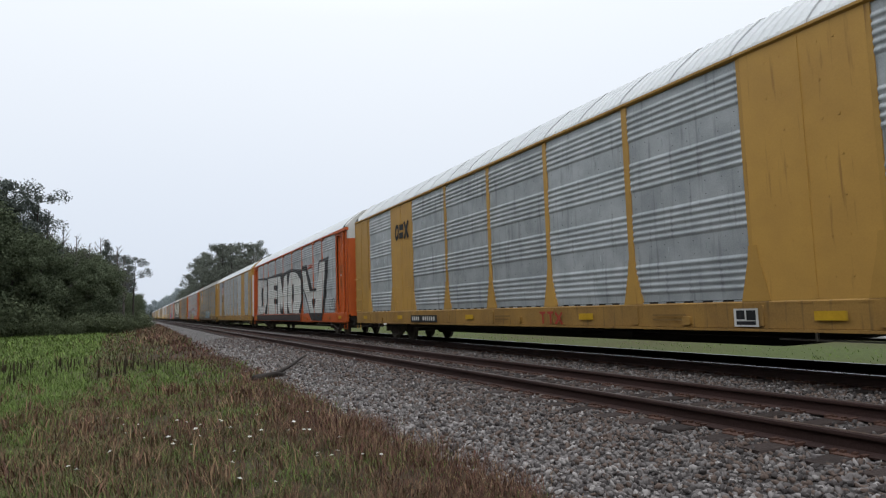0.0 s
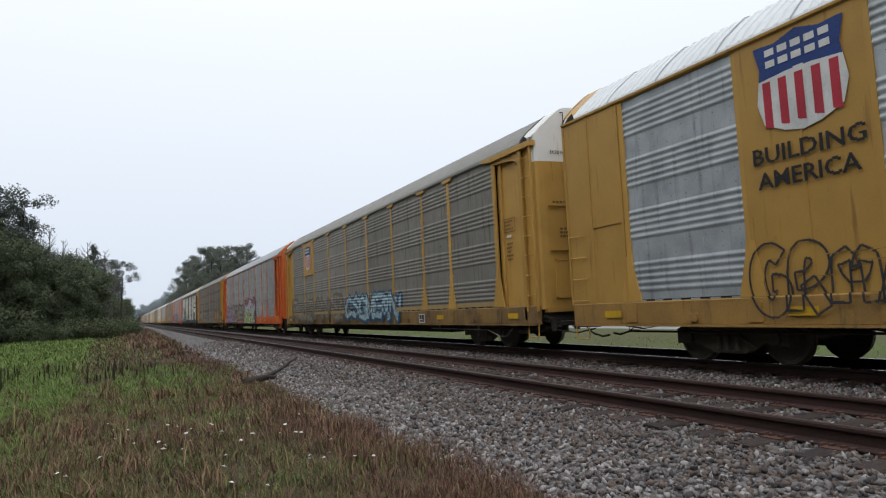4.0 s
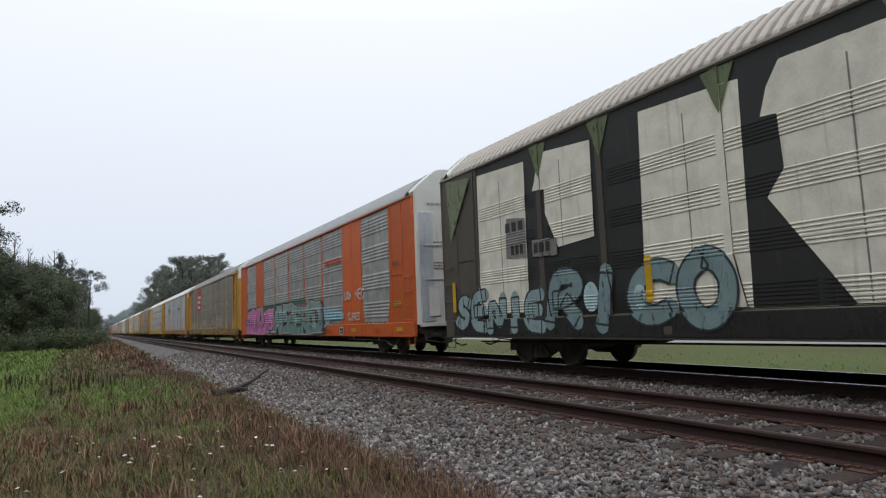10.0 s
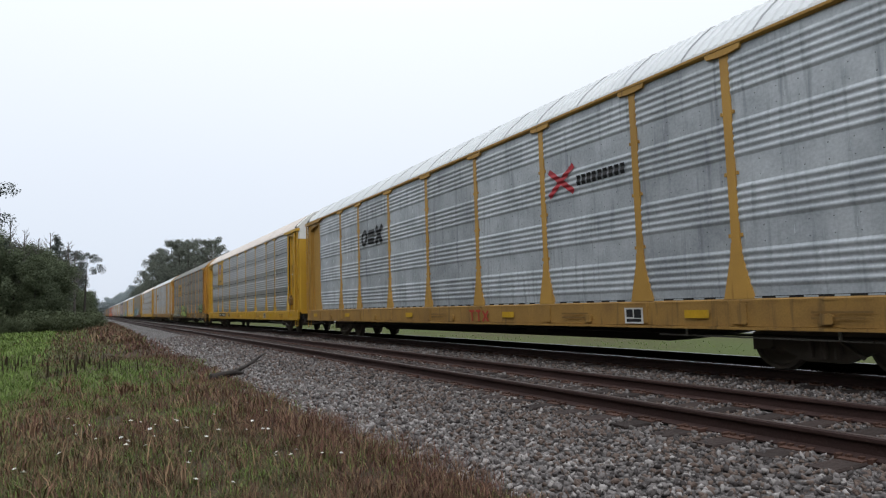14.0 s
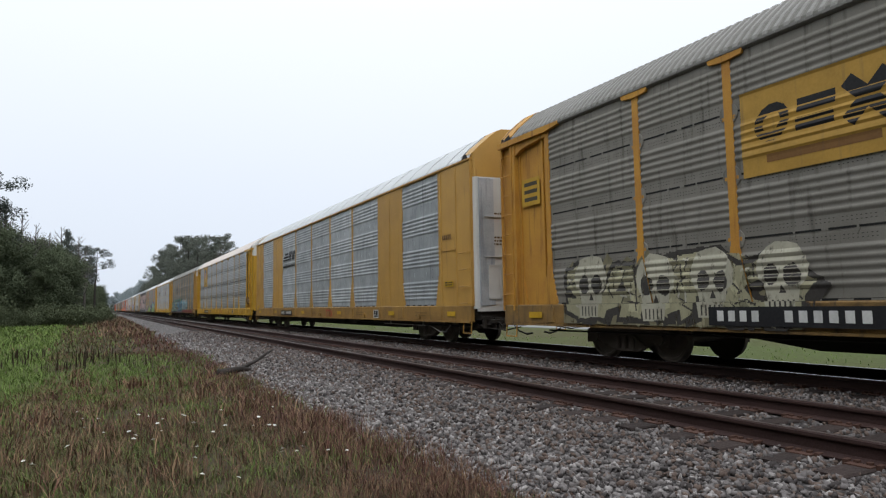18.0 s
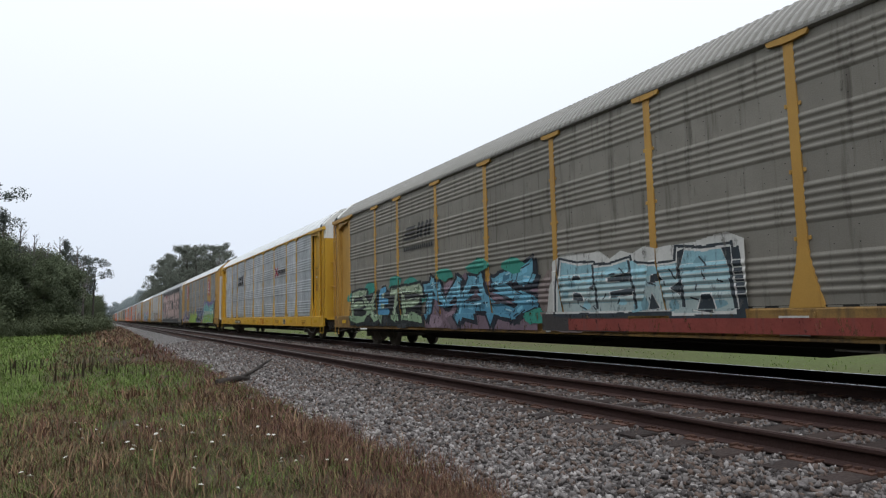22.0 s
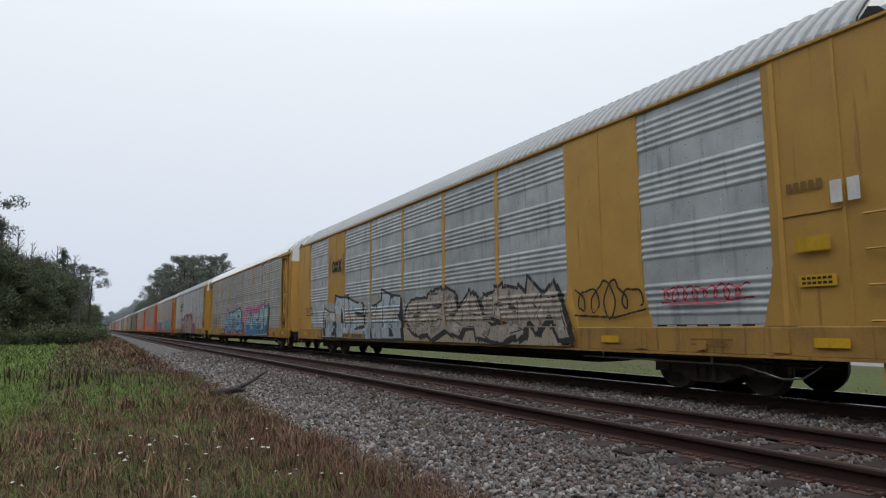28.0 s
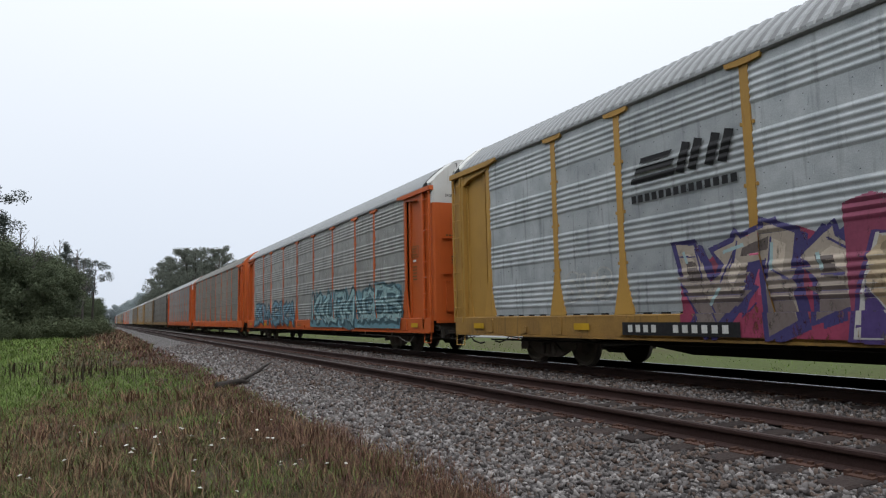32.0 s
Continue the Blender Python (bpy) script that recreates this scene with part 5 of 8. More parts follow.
def placard(car, yl, yr, z0, z1):
    rect(car, yl, yr, z0, z1, WHITE, "placard", 1, "small white and black placard")
    w, h = yl - yr, z1 - z0
    rect(car, yl - 0.1 * w, yl - 0.45 * w, z0 + 0.4 * h, z1 - 0.1 * h, INK, "placard", 2)
    rect(car, yl - 0.52 * w, yr + 0.1 * w, z0 + 0.35 * h, z1 - 0.1 * h, INK, "placard", 2)
    rect(car, yl - 0.1 * w, yr + 0.1 * w, z0 + 0.1 * h, z0 + 0.3 * h, INK, "placard", 2)


REFLECT = (0.56, 0.33, 0.015)


def sill_marks(car, seed, ttx=True):
    """Yellow reflectors, a red mark, a placard and stencils along the sill."""
    rnd = random.Random(seed)
    for y in (1.1, 5.3, 10.7, 16.1, 21.6, 25.6):
        rect(car, y + 0.24, y - 0.24, 0.80, 0.93, REFLECT, "reflector", 1, "yellow reflector strip")
    placard(car, 6.9, 6.45, 0.70, 0.98)
    if ttx:
        t, y = [], 12.45
        for i in range(3):
            t += bar((y, 0.96), (y - 0.24, 0.96), 0.05) + bar((y - 0.12, 0.96), (y - 0.14, 0.7), 0.06) if i < 2 else bar((y, 0.96), (y - 0.26, 0.7), 0.06) + bar((y - 0.26, 0.96), (y, 0.7), 0.06)
            y -= 0.32
        painted("company_mark", car, t, (0.40, 0.05, 0.03), 1, 0.02, "small red company mark")
    for y in (3.0, 8.3, 14.2):
        for z in (0.79, 0.87):
            rect(car, y + 0.4, y - 0.3 - 0.1 * (z > 0.8), z, z + 0.03, (0.2, 0.115, 0.035), "stencil")
    ink = (0.2, 0.11, 0.035)
    if not car["wide"]:
        yl, yr, z0, z1 = 1.52, 1.02, 2.98, 3.32
        frame_lines = bar((yl, z0), (yr, z0), 0.02) + bar((yl, z1), (yr, z1), 0.02) + bar((yl, z0), (yl, z1), 0.02) + bar((yr, z0), (yr, z1), 0.02)
        painted("stencil", car, frame_lines, ink, 1, 0.01, "framed maintenance stencil")
        for i in range(3):
            bars(car, yl - 0.05, yr + 0.08 + 0.1 * (i % 2), z0 + 0.05 + 0.095 * i, z0 + 0.1 + 0.095 * i, ink, 5, gap=0.35)
        rect(car, 1.42, 1.2, 2.83, 2.9, WHITE, "sticker", 1, "small white sticker")
        for i in range(5):
            rect(car, 1.42 + 0.03 * (i % 2), 1.14 + 0.05 * ((i * seed) % 3), 2.66 - 0.1 * i, 2.7 - 0.1 * i, ink, "stencil")
    else:
        bars(car, 1.6, 1.05, 2.95, 3.08, ink, 5, gap=0.3)
        rect(car, 1.5, 0.98, 1.62, 1.78, REFLECT, "sticker", 1, "yellow warning sticker with dark bars")
        for z in (1.65, 1.715):
            bars(car, 1.46, 1.02, z, z + 0.035, INK, 6, gap=0.25)


# slack in the couplings: how far each car runs behind an even spacing
SHIFT = {-2: 1.0, -1: 0.92, 0: 0.72, 1: 0.5, 2: 0.15, 3: 0.2, 4: -0.08, 5: 0.05, 6: 0.4, 7: 0.22, 8: 0.08, 10: 0.03, 11: -0.07, 12: -0.17, 13: -0.05, 14: -0.15, 15: -0.1, 17: -0.1, 19: 0.15, 20: -0.05}
WHEELSETS, CARS = [], []


def autorack(k, label, frame_paint, panels, roof, roof_kind="ribbed", style="a", hood=True, slots=False, end_paint=None, door=None):
    """One car. Its own space: y runs back from its leading corner, z from the rail top; the near side is -x."""
    car = tagged(new("autorack_car"), label, "railcar", "covered car carriers of the train")
    car["wide"], car["flat"] = style == "b", slots == "flat"
    car["shift"] = SHIFT.get(k, 0.0)
    y = LEAD0 + PITCH * k + car["shift"]
    car.matrix_basis = pose(TRACK_X, y, 0)
    CARS.append((y, car))
    paint, metal = PAINT[frame_paint], PANEL[panels]
    near, far = pose(0, 0, 0), pose(0, LENGTH, 0, 0, 0, 180)
    for side in (near, far):
        part("side_sill", cached("sill", sill_mesh), car, side, PAINT["grimy_yellow"] if panels in ("dirty", "dark") and frame_paint != "orange" else PAINT["dirty_yellow"] if frame_paint == "yellow" else paint)
        part("eave_beam", cached("eave", eave_mesh), car, side, ROOF[roof] if slots == "flat" else paint if style == "b" else ROOF[roof] if roof != "white" else PAINT[frame_paint])
        for i, y in enumerate(POSTS):
            tee = style == "a" and 0 < i < 9
            part("post", cached(("post", tee, slots == "flat"), lambda: post_mesh(tee, slots != "flat")), car, side @ pose(0, y, 0), paint)
        if slots is True:
            for y in POSTS[1:9]:
                for g in range(3):
                    zf = FOOT + KS * (END + 4 * RIDGE + g * (4 * RIDGE + FLAT) + FLAT / 2)
                    part("gusset_plate", cached("disc", disc_mesh), car, side @ pose(0, y, zf), PANEL["clean"] if panels == "bright" else metal)
        for i in range(9):
            a, b = POSTS[i], POSTS[i + 1]
            if style == "b" and slots != "flat" and i in (1, 7):
                def plate():
                    s = Shape()
                    w = (b - a) / 2
                    s.box(-FACE_X + 0.02, -1.42, -w, w, SILL_T, EAVE)
                    s.box(-FACE_X + 0.008, -1.42, -0.02, 0.02, SILL_T + 0.02, EAVE - 0.05)
                    for z in np.arange(1.4, 4.8, 0.55):
                        for q in (-0.55, -0.3, 0.3, 0.55):
                            s.box(-FACE_X + 0.012, -1.42, q - 0.015, q + 0.015, z - 0.015, z + 0.015)
                    return s.mesh("wide_plate", PAINT["yellow"])
                part("wide_plate", cached(("plate", i), plate), car, side @ pose(0, (a + b) / 2, 0), paint)
                continue
            w = round(b - a - 0.152, 3)
            part("side_panel", cached(("panel", w, slots), lambda: panel_mesh(w, slots)), car, side @ pose(-PANEL_X, (a + b) / 2, 0), metal)
        for m in (side, side @ pose(0, LENGTH, 0) @ Matrix.Diagonal((1, -1, 1, 1))):
            if -2 < k < 22 and m is side and side is near:
                for name in BAY_PIECES[style]:
                    part(name, cached(("bay", style, name), lambda: corner_mesh(style, name)), car, m, PAINT[end_paint or frame_paint])
            else:
                part("end_bay", cached(("bay", style), lambda: corner_mesh(style)), car, m, PAINT[end_paint or frame_paint])
            if -2 < k < 22 and side is near:
                fit_ladder(car, m, PAINT[end_paint or frame_paint], style)
            else:
                part("ladder", cached(("ladder", style), lambda: ladder_mesh(style)), car, m, PAINT[end_paint or frame_paint])
        leaf = HOOD if door in (PANEL["clean"], PANEL["bright"]) else door or PAINT[end_paint or frame_paint]
        part("end_door", cached("door", lambda: end_mesh("door")), car, side, leaf)
        if leaf is HOOD and side is near:
            strip = cached("edge_plate", lambda: Shape().box(-1.36, -0.92, -0.165, -0.11, 1.08, PAINT_LINE - 0.03, c=0.01).mesh("edge_plate", PANEL["stained"]))
            part("edge_plate", strip, car, side, None, "scraped bare metal plate on the end door")
        if -2 < k < 22 and side is near:
            end_fittings(car, side, leaf, style)
        part("end_hood", cached("hood", lambda: end_mesh("hood")), car, side, HOOD if hood else PAINT[end_paint or frame_paint], "white upper end" if hood else "")
        part("coupler", cached("coupler", coupler_mesh), car, side)
        part("air_hose", cached("hose", hose_mesh), car, side)
        part("brake_rod", cached("rod", rod_mesh), car, side)
        if k in (4, 9, 10, 12, 18, 19) and side is near:
            part("hand_brake", cached("brake", brake_mesh), car, side, PAINT["grimy_yellow"])
    if roof_kind == "ribbed" and roof != "dirty":
        roof_kind = "broad"
    top = part("roof", cached(("roof", roof_kind), lambda: roof_mesh(roof_kind)), car, None, ROOF[roof])
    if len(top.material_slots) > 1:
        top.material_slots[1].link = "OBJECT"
        top.material_slots[1].material = GROOVE_SHADE[roof]
    for y in (0.47, LENGTH - 0.03):
        part("roof_bow", cached("bow", lambda: bow_mesh(0.022)), top, pose(0, y, 0.006), BLACK)
    # seams wear the darkened colour too, drawn as thin shadow lines
    if roof_kind == "seamed":
        for y in np.arange(1.34, LENGTH - 0.5, 1.34):
            part("roof_seam", cached("seam", lambda: bow_mesh(0.011)), top, pose(0, float(y) - 0.03, 0.004), GROOVE_SHADE[roof])
    deep = 0.62 if slots == "flat" else 0.32
    part("underframe", cached(("under", deep), lambda: underframe_mesh(deep)), car)
    for y in (BOGIE_Y, LENGTH - BOGIE_Y):
        bogie = part("bogie", cached("bogie", bogie_mesh), car, pose(0, y, 0))
        for x, rz in ((-1.0, 0), (1.0, 180)):
            part("side_frame", cached("frame", side_frame_mesh), bogie, pose(x, 0, 0, 0, 0, rz))
        for dy in (-AXLE, AXLE):
            ws = part("wheelset", cached("wheels", wheelset_mesh), bogie)
            ws.matrix_parent_inverse = pose(0, dy, WHEEL_R)
            WHEELSETS.append(ws)
    if hood:
        # the warning on the white hood
        cu = cached("warning", warning_mesh)
        part("lettering", cu, car, pose(-0.72, -0.168, 4.68, 90, 0, -4.6), label="black warning lettering")
    return car


def warning_mesh():
    v, f = [], []
    for t in glyphs("EXCESS HEIGHT CAR", 0.01):
        k = len(v)
        v += [(u * 0.72 - 0.36, w * 0.085, 0.012) for u, w in t]
        f.append((k, k + 1, k + 2))
    return soup("lettering", np.array(v), np.array(f), spray(*INK))


# ---- ground, ballast and tracks ----
def mixed_ground():
    """Short grass, dry and green by patches, over soil."""
    m, n, l, p = nodes_of("field_grass")
    tc = n.new("ShaderNodeTexCoord")
    a = n.new("ShaderNodeTexNoise")
    a.inputs["Scale"].default_value, a.inputs["Detail"].default_value = 0.11, 4
    b = n.new("ShaderNodeTexNoise")
    b.inputs["Scale"].default_value, b.inputs["Detail"].default_value = 6.0, 6
    for t in (a, b):
        l.new(tc.outputs["Object"], t.inputs["Vector"])
    r = n.new("ShaderNodeValToRGB")
    e = r.color_ramp.elements
    e[0].position, e[0].color = 0.35, (0.072, 0.07, 0.03, 1)
    e[1].position, e[1].color = 0.62, (0.07, 0.088, 0.028, 1)
    l.new(a.outputs[0], r.inputs[0])
    r2 = n.new("ShaderNodeMapRange")
    r2.inputs[3].default_value, r2.inputs[4].default_value = 0.35, 1.5
    l.new(b.outputs[0], r2.inputs[0])
    mul = n.new("ShaderNodeMix")
    mul.data_type, mul.blend_type = "RGBA", "MULTIPLY"
    mul.inputs[0].default_value = 1
    l.new(r.outputs[0], mul.inputs[6])
    l.new(r2.outputs[0], mul.inputs[7])
    # bare brown litter near the line
    sep = n.new("ShaderNodeSeparateXYZ")
    l.new(tc.outputs["Object"], sep.inputs[0])
    wob = n.new("ShaderNodeMath")
    wob.operation, wob.inputs[1].default_value = "MULTIPLY_ADD", 7.0
    c = n.new("ShaderNodeTexNoise")
    c.inputs["Scale"].default_value, c.inputs["Detail"].default_value = 0.35, 3
    l.new(tc.outputs["Object"], c.inputs["Vector"])
    l.new(c.outputs[0], wob.inputs[0])
    l.new(sep.outputs[0], wob.inputs[2])
    near = n.new("ShaderNodeMapRange")
    near.inputs[1].default_value, near.inputs[2].default_value = 1.2, 4.6
    l.new(wob.outputs[0], near.inputs[0])
    past = n.new("ShaderNodeMath")
    past.operation, past.inputs[1].default_value = "LESS_THAN", 8.0
    l.new(sep.outputs[0], past.inputs[0])
    both = n.new("ShaderNodeMath")
    both.operation = "MULTIPLY"
    l.new(near.outputs[0], both.inputs[0])
    l.new(past.outputs[0], both.inputs[1])
    mix = n.new("ShaderNodeMix")
    mix.data_type = "RGBA"
    mix.inputs[7].default_value = (0.055, 0.04, 0.028, 1)
    l.new(both.outputs[0], mix.inputs[0])
    l.new(mul.outputs[2], mix.inputs[6])
    l.new(mix.outputs[2], p.inputs["Base Color"])
    p.inputs["Roughness"].default_value = 0.95
    p.inputs["Specular IOR Level"].default_value = 0.1
    bu = n.new("ShaderNodeBump")
    bu.inputs["Strength"].default_value, bu.inputs["Distance"].default_value = 0.7, 0.06
    l.new(b.outputs[0], bu.inputs["Height"])
    l.new(bu.outputs[0], p.inputs["Normal"])
    return m


def stone_ground():
    """Crushed stone: grey-brown chips by cells, shade painted into the gaps."""
    m, n, l, p = nodes_of("crushed_stone")
    tc = n.new("ShaderNodeTexCoord")
    vo = n.new("ShaderNodeTexVoronoi")
    vo.inputs["Scale"].default_value = 17.0
    l.new(tc.outputs["Object"], vo.inputs["Vector"])
    big = n.new("ShaderNodeTexNoise")
    big.inputs["Scale"].default_value = 0.5
    l.new(tc.outputs["Object"], big.inputs["Vector"])
    sepc = n.new("ShaderNodeSeparateColor")
    l.new(vo.outputs["Color"], sepc.inputs[0])
    r = n.new("ShaderNodeValToRGB")
    e = r.color_ramp.elements
    e[0].color, e[1].color = (0.045, 0.039, 0.037, 1), (0.27, 0.245, 0.238, 1)
    l.new(sepc.outputs[0], r.inputs[0])
    # colour falls to a quarter at each chip's rim, as shade between stones
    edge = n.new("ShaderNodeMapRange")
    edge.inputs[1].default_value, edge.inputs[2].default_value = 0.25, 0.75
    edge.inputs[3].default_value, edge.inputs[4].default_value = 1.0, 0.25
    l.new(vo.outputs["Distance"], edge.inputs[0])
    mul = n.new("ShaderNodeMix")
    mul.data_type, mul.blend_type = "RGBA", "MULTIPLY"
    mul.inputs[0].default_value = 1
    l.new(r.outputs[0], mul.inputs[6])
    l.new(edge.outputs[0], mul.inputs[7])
    l.new(mul.outputs[2], p.inputs["Base Color"])
    p.inputs["Roughness"].default_value = 0.9
    bu = n.new("ShaderNodeBump")
    bu.inputs["Strength"].default_value, bu.inputs["Distance"].default_value = 1.0, 0.05
    bu.invert = True
    l.new(vo.outputs["Distance"], bu.inputs["Height"])
    l.new(bu.outputs[0], p.inputs["Normal"])
    return m


FIELD, BALLAST = mixed_ground(), stone_ground()


def ground_z(x, y):
    z = -0.36 + 0.05 * noise.noise(Vector((x * 0.25, y * 0.25, 0)))
    if x > 12:
        z -= 0.3 * min(1.0, (x - 12) / 3)
    return z


xs = np.unique(np.concatenate([np.linspace(-900, -60, 12), np.linspace(-60, -9, 18), np.linspace(-9, 4, 40), np.linspace(4, 16, 10), np.linspace(16, 60, 12), np.linspace(60, 900, 12)]))
ys = np.unique(np.concatenate([np.linspace(-300, -10, 12), np.linspace(-10, 40, 110), np.linspace(40, 120, 40), np.linspace(120, 1600, 24)]))
gv = np.array([(x, y, ground_z(x, y)) for y in ys for x in xs])
nx = len(xs)
gf = np.array([(j * nx + i, j * nx + i + 1, (j + 1) * nx + i + 1, (j + 1) * nx + i) for j in range(len(ys) - 1) for i in range(nx - 1)])
ground = tagged(new("ground", soup("ground", gv, gf, FIELD)), "rough trackside field of green and dry brown grass", "ground", kind="structure")

NEAR_X = 6.155                      # centre line of the empty near track
GAUGE = 0.7525


def bed():
    s = Shape()
    prof = [(2.35, -0.5), (2.6, -0.39), (3.2, -0.30), (4.4, -0.205), (12.0, -0.20), (12.6, -0.26), (14.0, -0.75)]
    s.along(prof + [(14.0, -1.0), (2.35, -1.0)], -60, 900)
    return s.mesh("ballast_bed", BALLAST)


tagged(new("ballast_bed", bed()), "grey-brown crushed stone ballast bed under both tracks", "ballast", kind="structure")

RAIL_RUST = surface_mat("rail_rust", (0.042, 0.021, 0.018), (0.025, 0.013, 0.0115), 0.75, 0.1, 50, 2.0, amount=0.8, bump=0.25)
RAIL_TOP = surface_mat("rail_running_surface", (0.085, 0.062, 0.056), (0.055, 0.038, 0.034), 0.45, 0.4, 30, 0.7, bump=0.05)
RAIL_SHINE = surface_mat("polished_rail_top", (0.42, 0.42, 0.42), (0.3, 0.3, 0.3), 0.25, 0.9, 30, 0.7, bump=0.03)
TIE_WOOD = surface_mat("weathered_tie_wood", (0.038, 0.026, 0.023), (0.02, 0.0145, 0.013), 0.9, 0.0, 30, 3.0, amount=0.9, bump=0.5, spread=0.3)
PLATE_RUST = surface_mat("tie_plate_rust", (0.075, 0.038, 0.027), (0.05, 0.025, 0.02), 0.85, 0.1)


def rail_profile():
    half = [(0.0, -0.18), (0.075, -0.18), (0.076, -0.168), (0.03, -0.152), (0.011, -0.14), (0.0085, -0.10), (0.011, -0.052), (0.034, -0.044), (0.037, -0.036), (0.036, -0.010), (0.028, -0.002), (0.0, 0.0)]
    return half + [(-x, z) for x, z in half[-2:0:-1]]


def track(x, label, shine):
    t = tagged(new("railway_track"), label, "railway track")
    t.matrix_basis = pose(x, 0, 0)
    rail = cached("rail", lambda: Shape().along(rail_profile(), -60, 620).mesh("rail", RAIL_RUST))
    top = cached("running", lambda: Shape().box(-0.026, 0.026, -60, 620, -0.001, 0.0018).mesh("running_surface", RAIL_TOP))
    for g in (-GAUGE, GAUGE):
        r = part("rail", rail, t, pose(g, 0, 0))
        part("running_surface", top, r, material=shine, label="worn top of the rail")


    def tie():
        s = Shape()
        s.prism([(-0.115, -0.36), (0.115, -0.36), (0.118, -0.19), (0.10, -0.175), (-0.10, -0.175), (-0.118, -0.19)], -1.32, 1.32)
        return s.mesh("tie", TIE_WOOD)

    def plates():
        s = Shape()
        s.box(-0.19, 0.17, -0.1, 0.1, -0.19, -0.165)
        for dx in (-0.095, 0.095):
            for dy in (-0.05, 0.05):
                s.box(dx - 0.022, dx + 0.022, dy - 0.018, dy + 0.018, -0.18, -0.145)
        for dy in (-0.13, 0.13):
            s.box(-0.13, 0.13, dy - 0.02, dy + 0.02, -0.2, -0.15)
        return s.mesh("tie_plate", PLATE_RUST)
    rnd = random.Random(int(x * 10))
    y = -6.0
    while y < 62:
        m = pose(rnd.uniform(-0.04, 0.04), y + rnd.uniform(-0.03, 0.03), rnd.uniform(-0.006, 0.003), 0, 0, rnd.uniform(-1.2, 1.2))
        ob = part("tie", cached("tie", tie), t, m)
        for g in (-GAUGE, GAUGE):
            part("tie_plate", cached("plates", plates), ob, pose(g, 0, 0))
        y += 0.535
    s = Shape()
    while y < 330:
        s.box(-1.32, 1.32, y - 0.115, y + 0.115, -0.36, -0.183)
        y += 0.535
    tagged(part("far_tie_rest", s.mesh("far_tie_rest", TIE_WOOD), t), kind="stuff")
    return t


track(NEAR_X, "empty near track with rusty brown rails on ballast", RAIL_TOP)
track(TRACK_X, "main track with polished rails under the train", RAIL_SHINE)


# ---- loose ballast stones ----
def stone_shapes(count, seed):
    """Angular broken stones: hulls of a few scattered points."""
    rnd = np.random.default_rng(seed)
    out = []
    for i in range(count):
        p = rnd.normal(size=(11, 3))
        p /= np.linalg.norm(p, axis=1)[:, None]
        p *= np.array([1.15, rnd.uniform(0.6, 0.95), rnd.uniform(0.45, 0.75)]) * rnd.uniform(0.8, 1.1, (11, 1))
        bm = bmesh.new()
        for q in p:
            bm.verts.new(q)
        bmesh.ops.convex_hull(bm, input=bm.verts)
        for v in [v for v in bm.verts if not v.link_faces]:
            bm.verts.remove(v)
        bm.verts.index_update()
        out.append((np.array([v.co[:] for v in bm.verts]), np.array([[v.index for v in f.verts] for f in bm.faces])))
        bm.free()
    return out


STONES = stone_shapes(12, 3)
STONE_MATS = [surface_mat("ballast_" + n, a, b, 0.85, 0, 35, 6, amount=0.8, bump=0.4, shuffle=False, spread=0.22) for n, a, b in (
    ("grey", (0.165, 0.150, 0.146), (0.10, 0.09, 0.088)), ("pale", (0.31, 0.29, 0.28), (0.20, 0.185, 0.18)), ("brown", (0.125, 0.092, 0.076), (0.08, 0.058, 0.049)), ("dark", (0.06, 0.052, 0.05), (0.036, 0.031, 0.031)))]


def turns(rnd, n):
    q = rnd.normal(size=(n, 4))
    q /= np.linalg.norm(q, axis=1)[:, None]
    w, x, y, z = q.T
    return np.stack([np.stack([1 - 2 * (y * y + z * z), 2 * (x * y - z * w), 2 * (x * z + y * w)], -1),
                     np.stack([2 * (x * y + z * w), 1 - 2 * (x * x + z * z), 2 * (y * z - x * w)], -1),
                     np.stack([2 * (x * z - y * w), 2 * (y * z + x * w), 1 - 2 * (x * x + y * y)], -1)], 1)


def bed_z(x):
    return np.interp(x, [2.2, 2.6, 3.2, 4.4, 12.0, 12.6, 14.0], [-0.40, -0.39, -0.30, -0.205, -0.20, -0.26, -0.75])


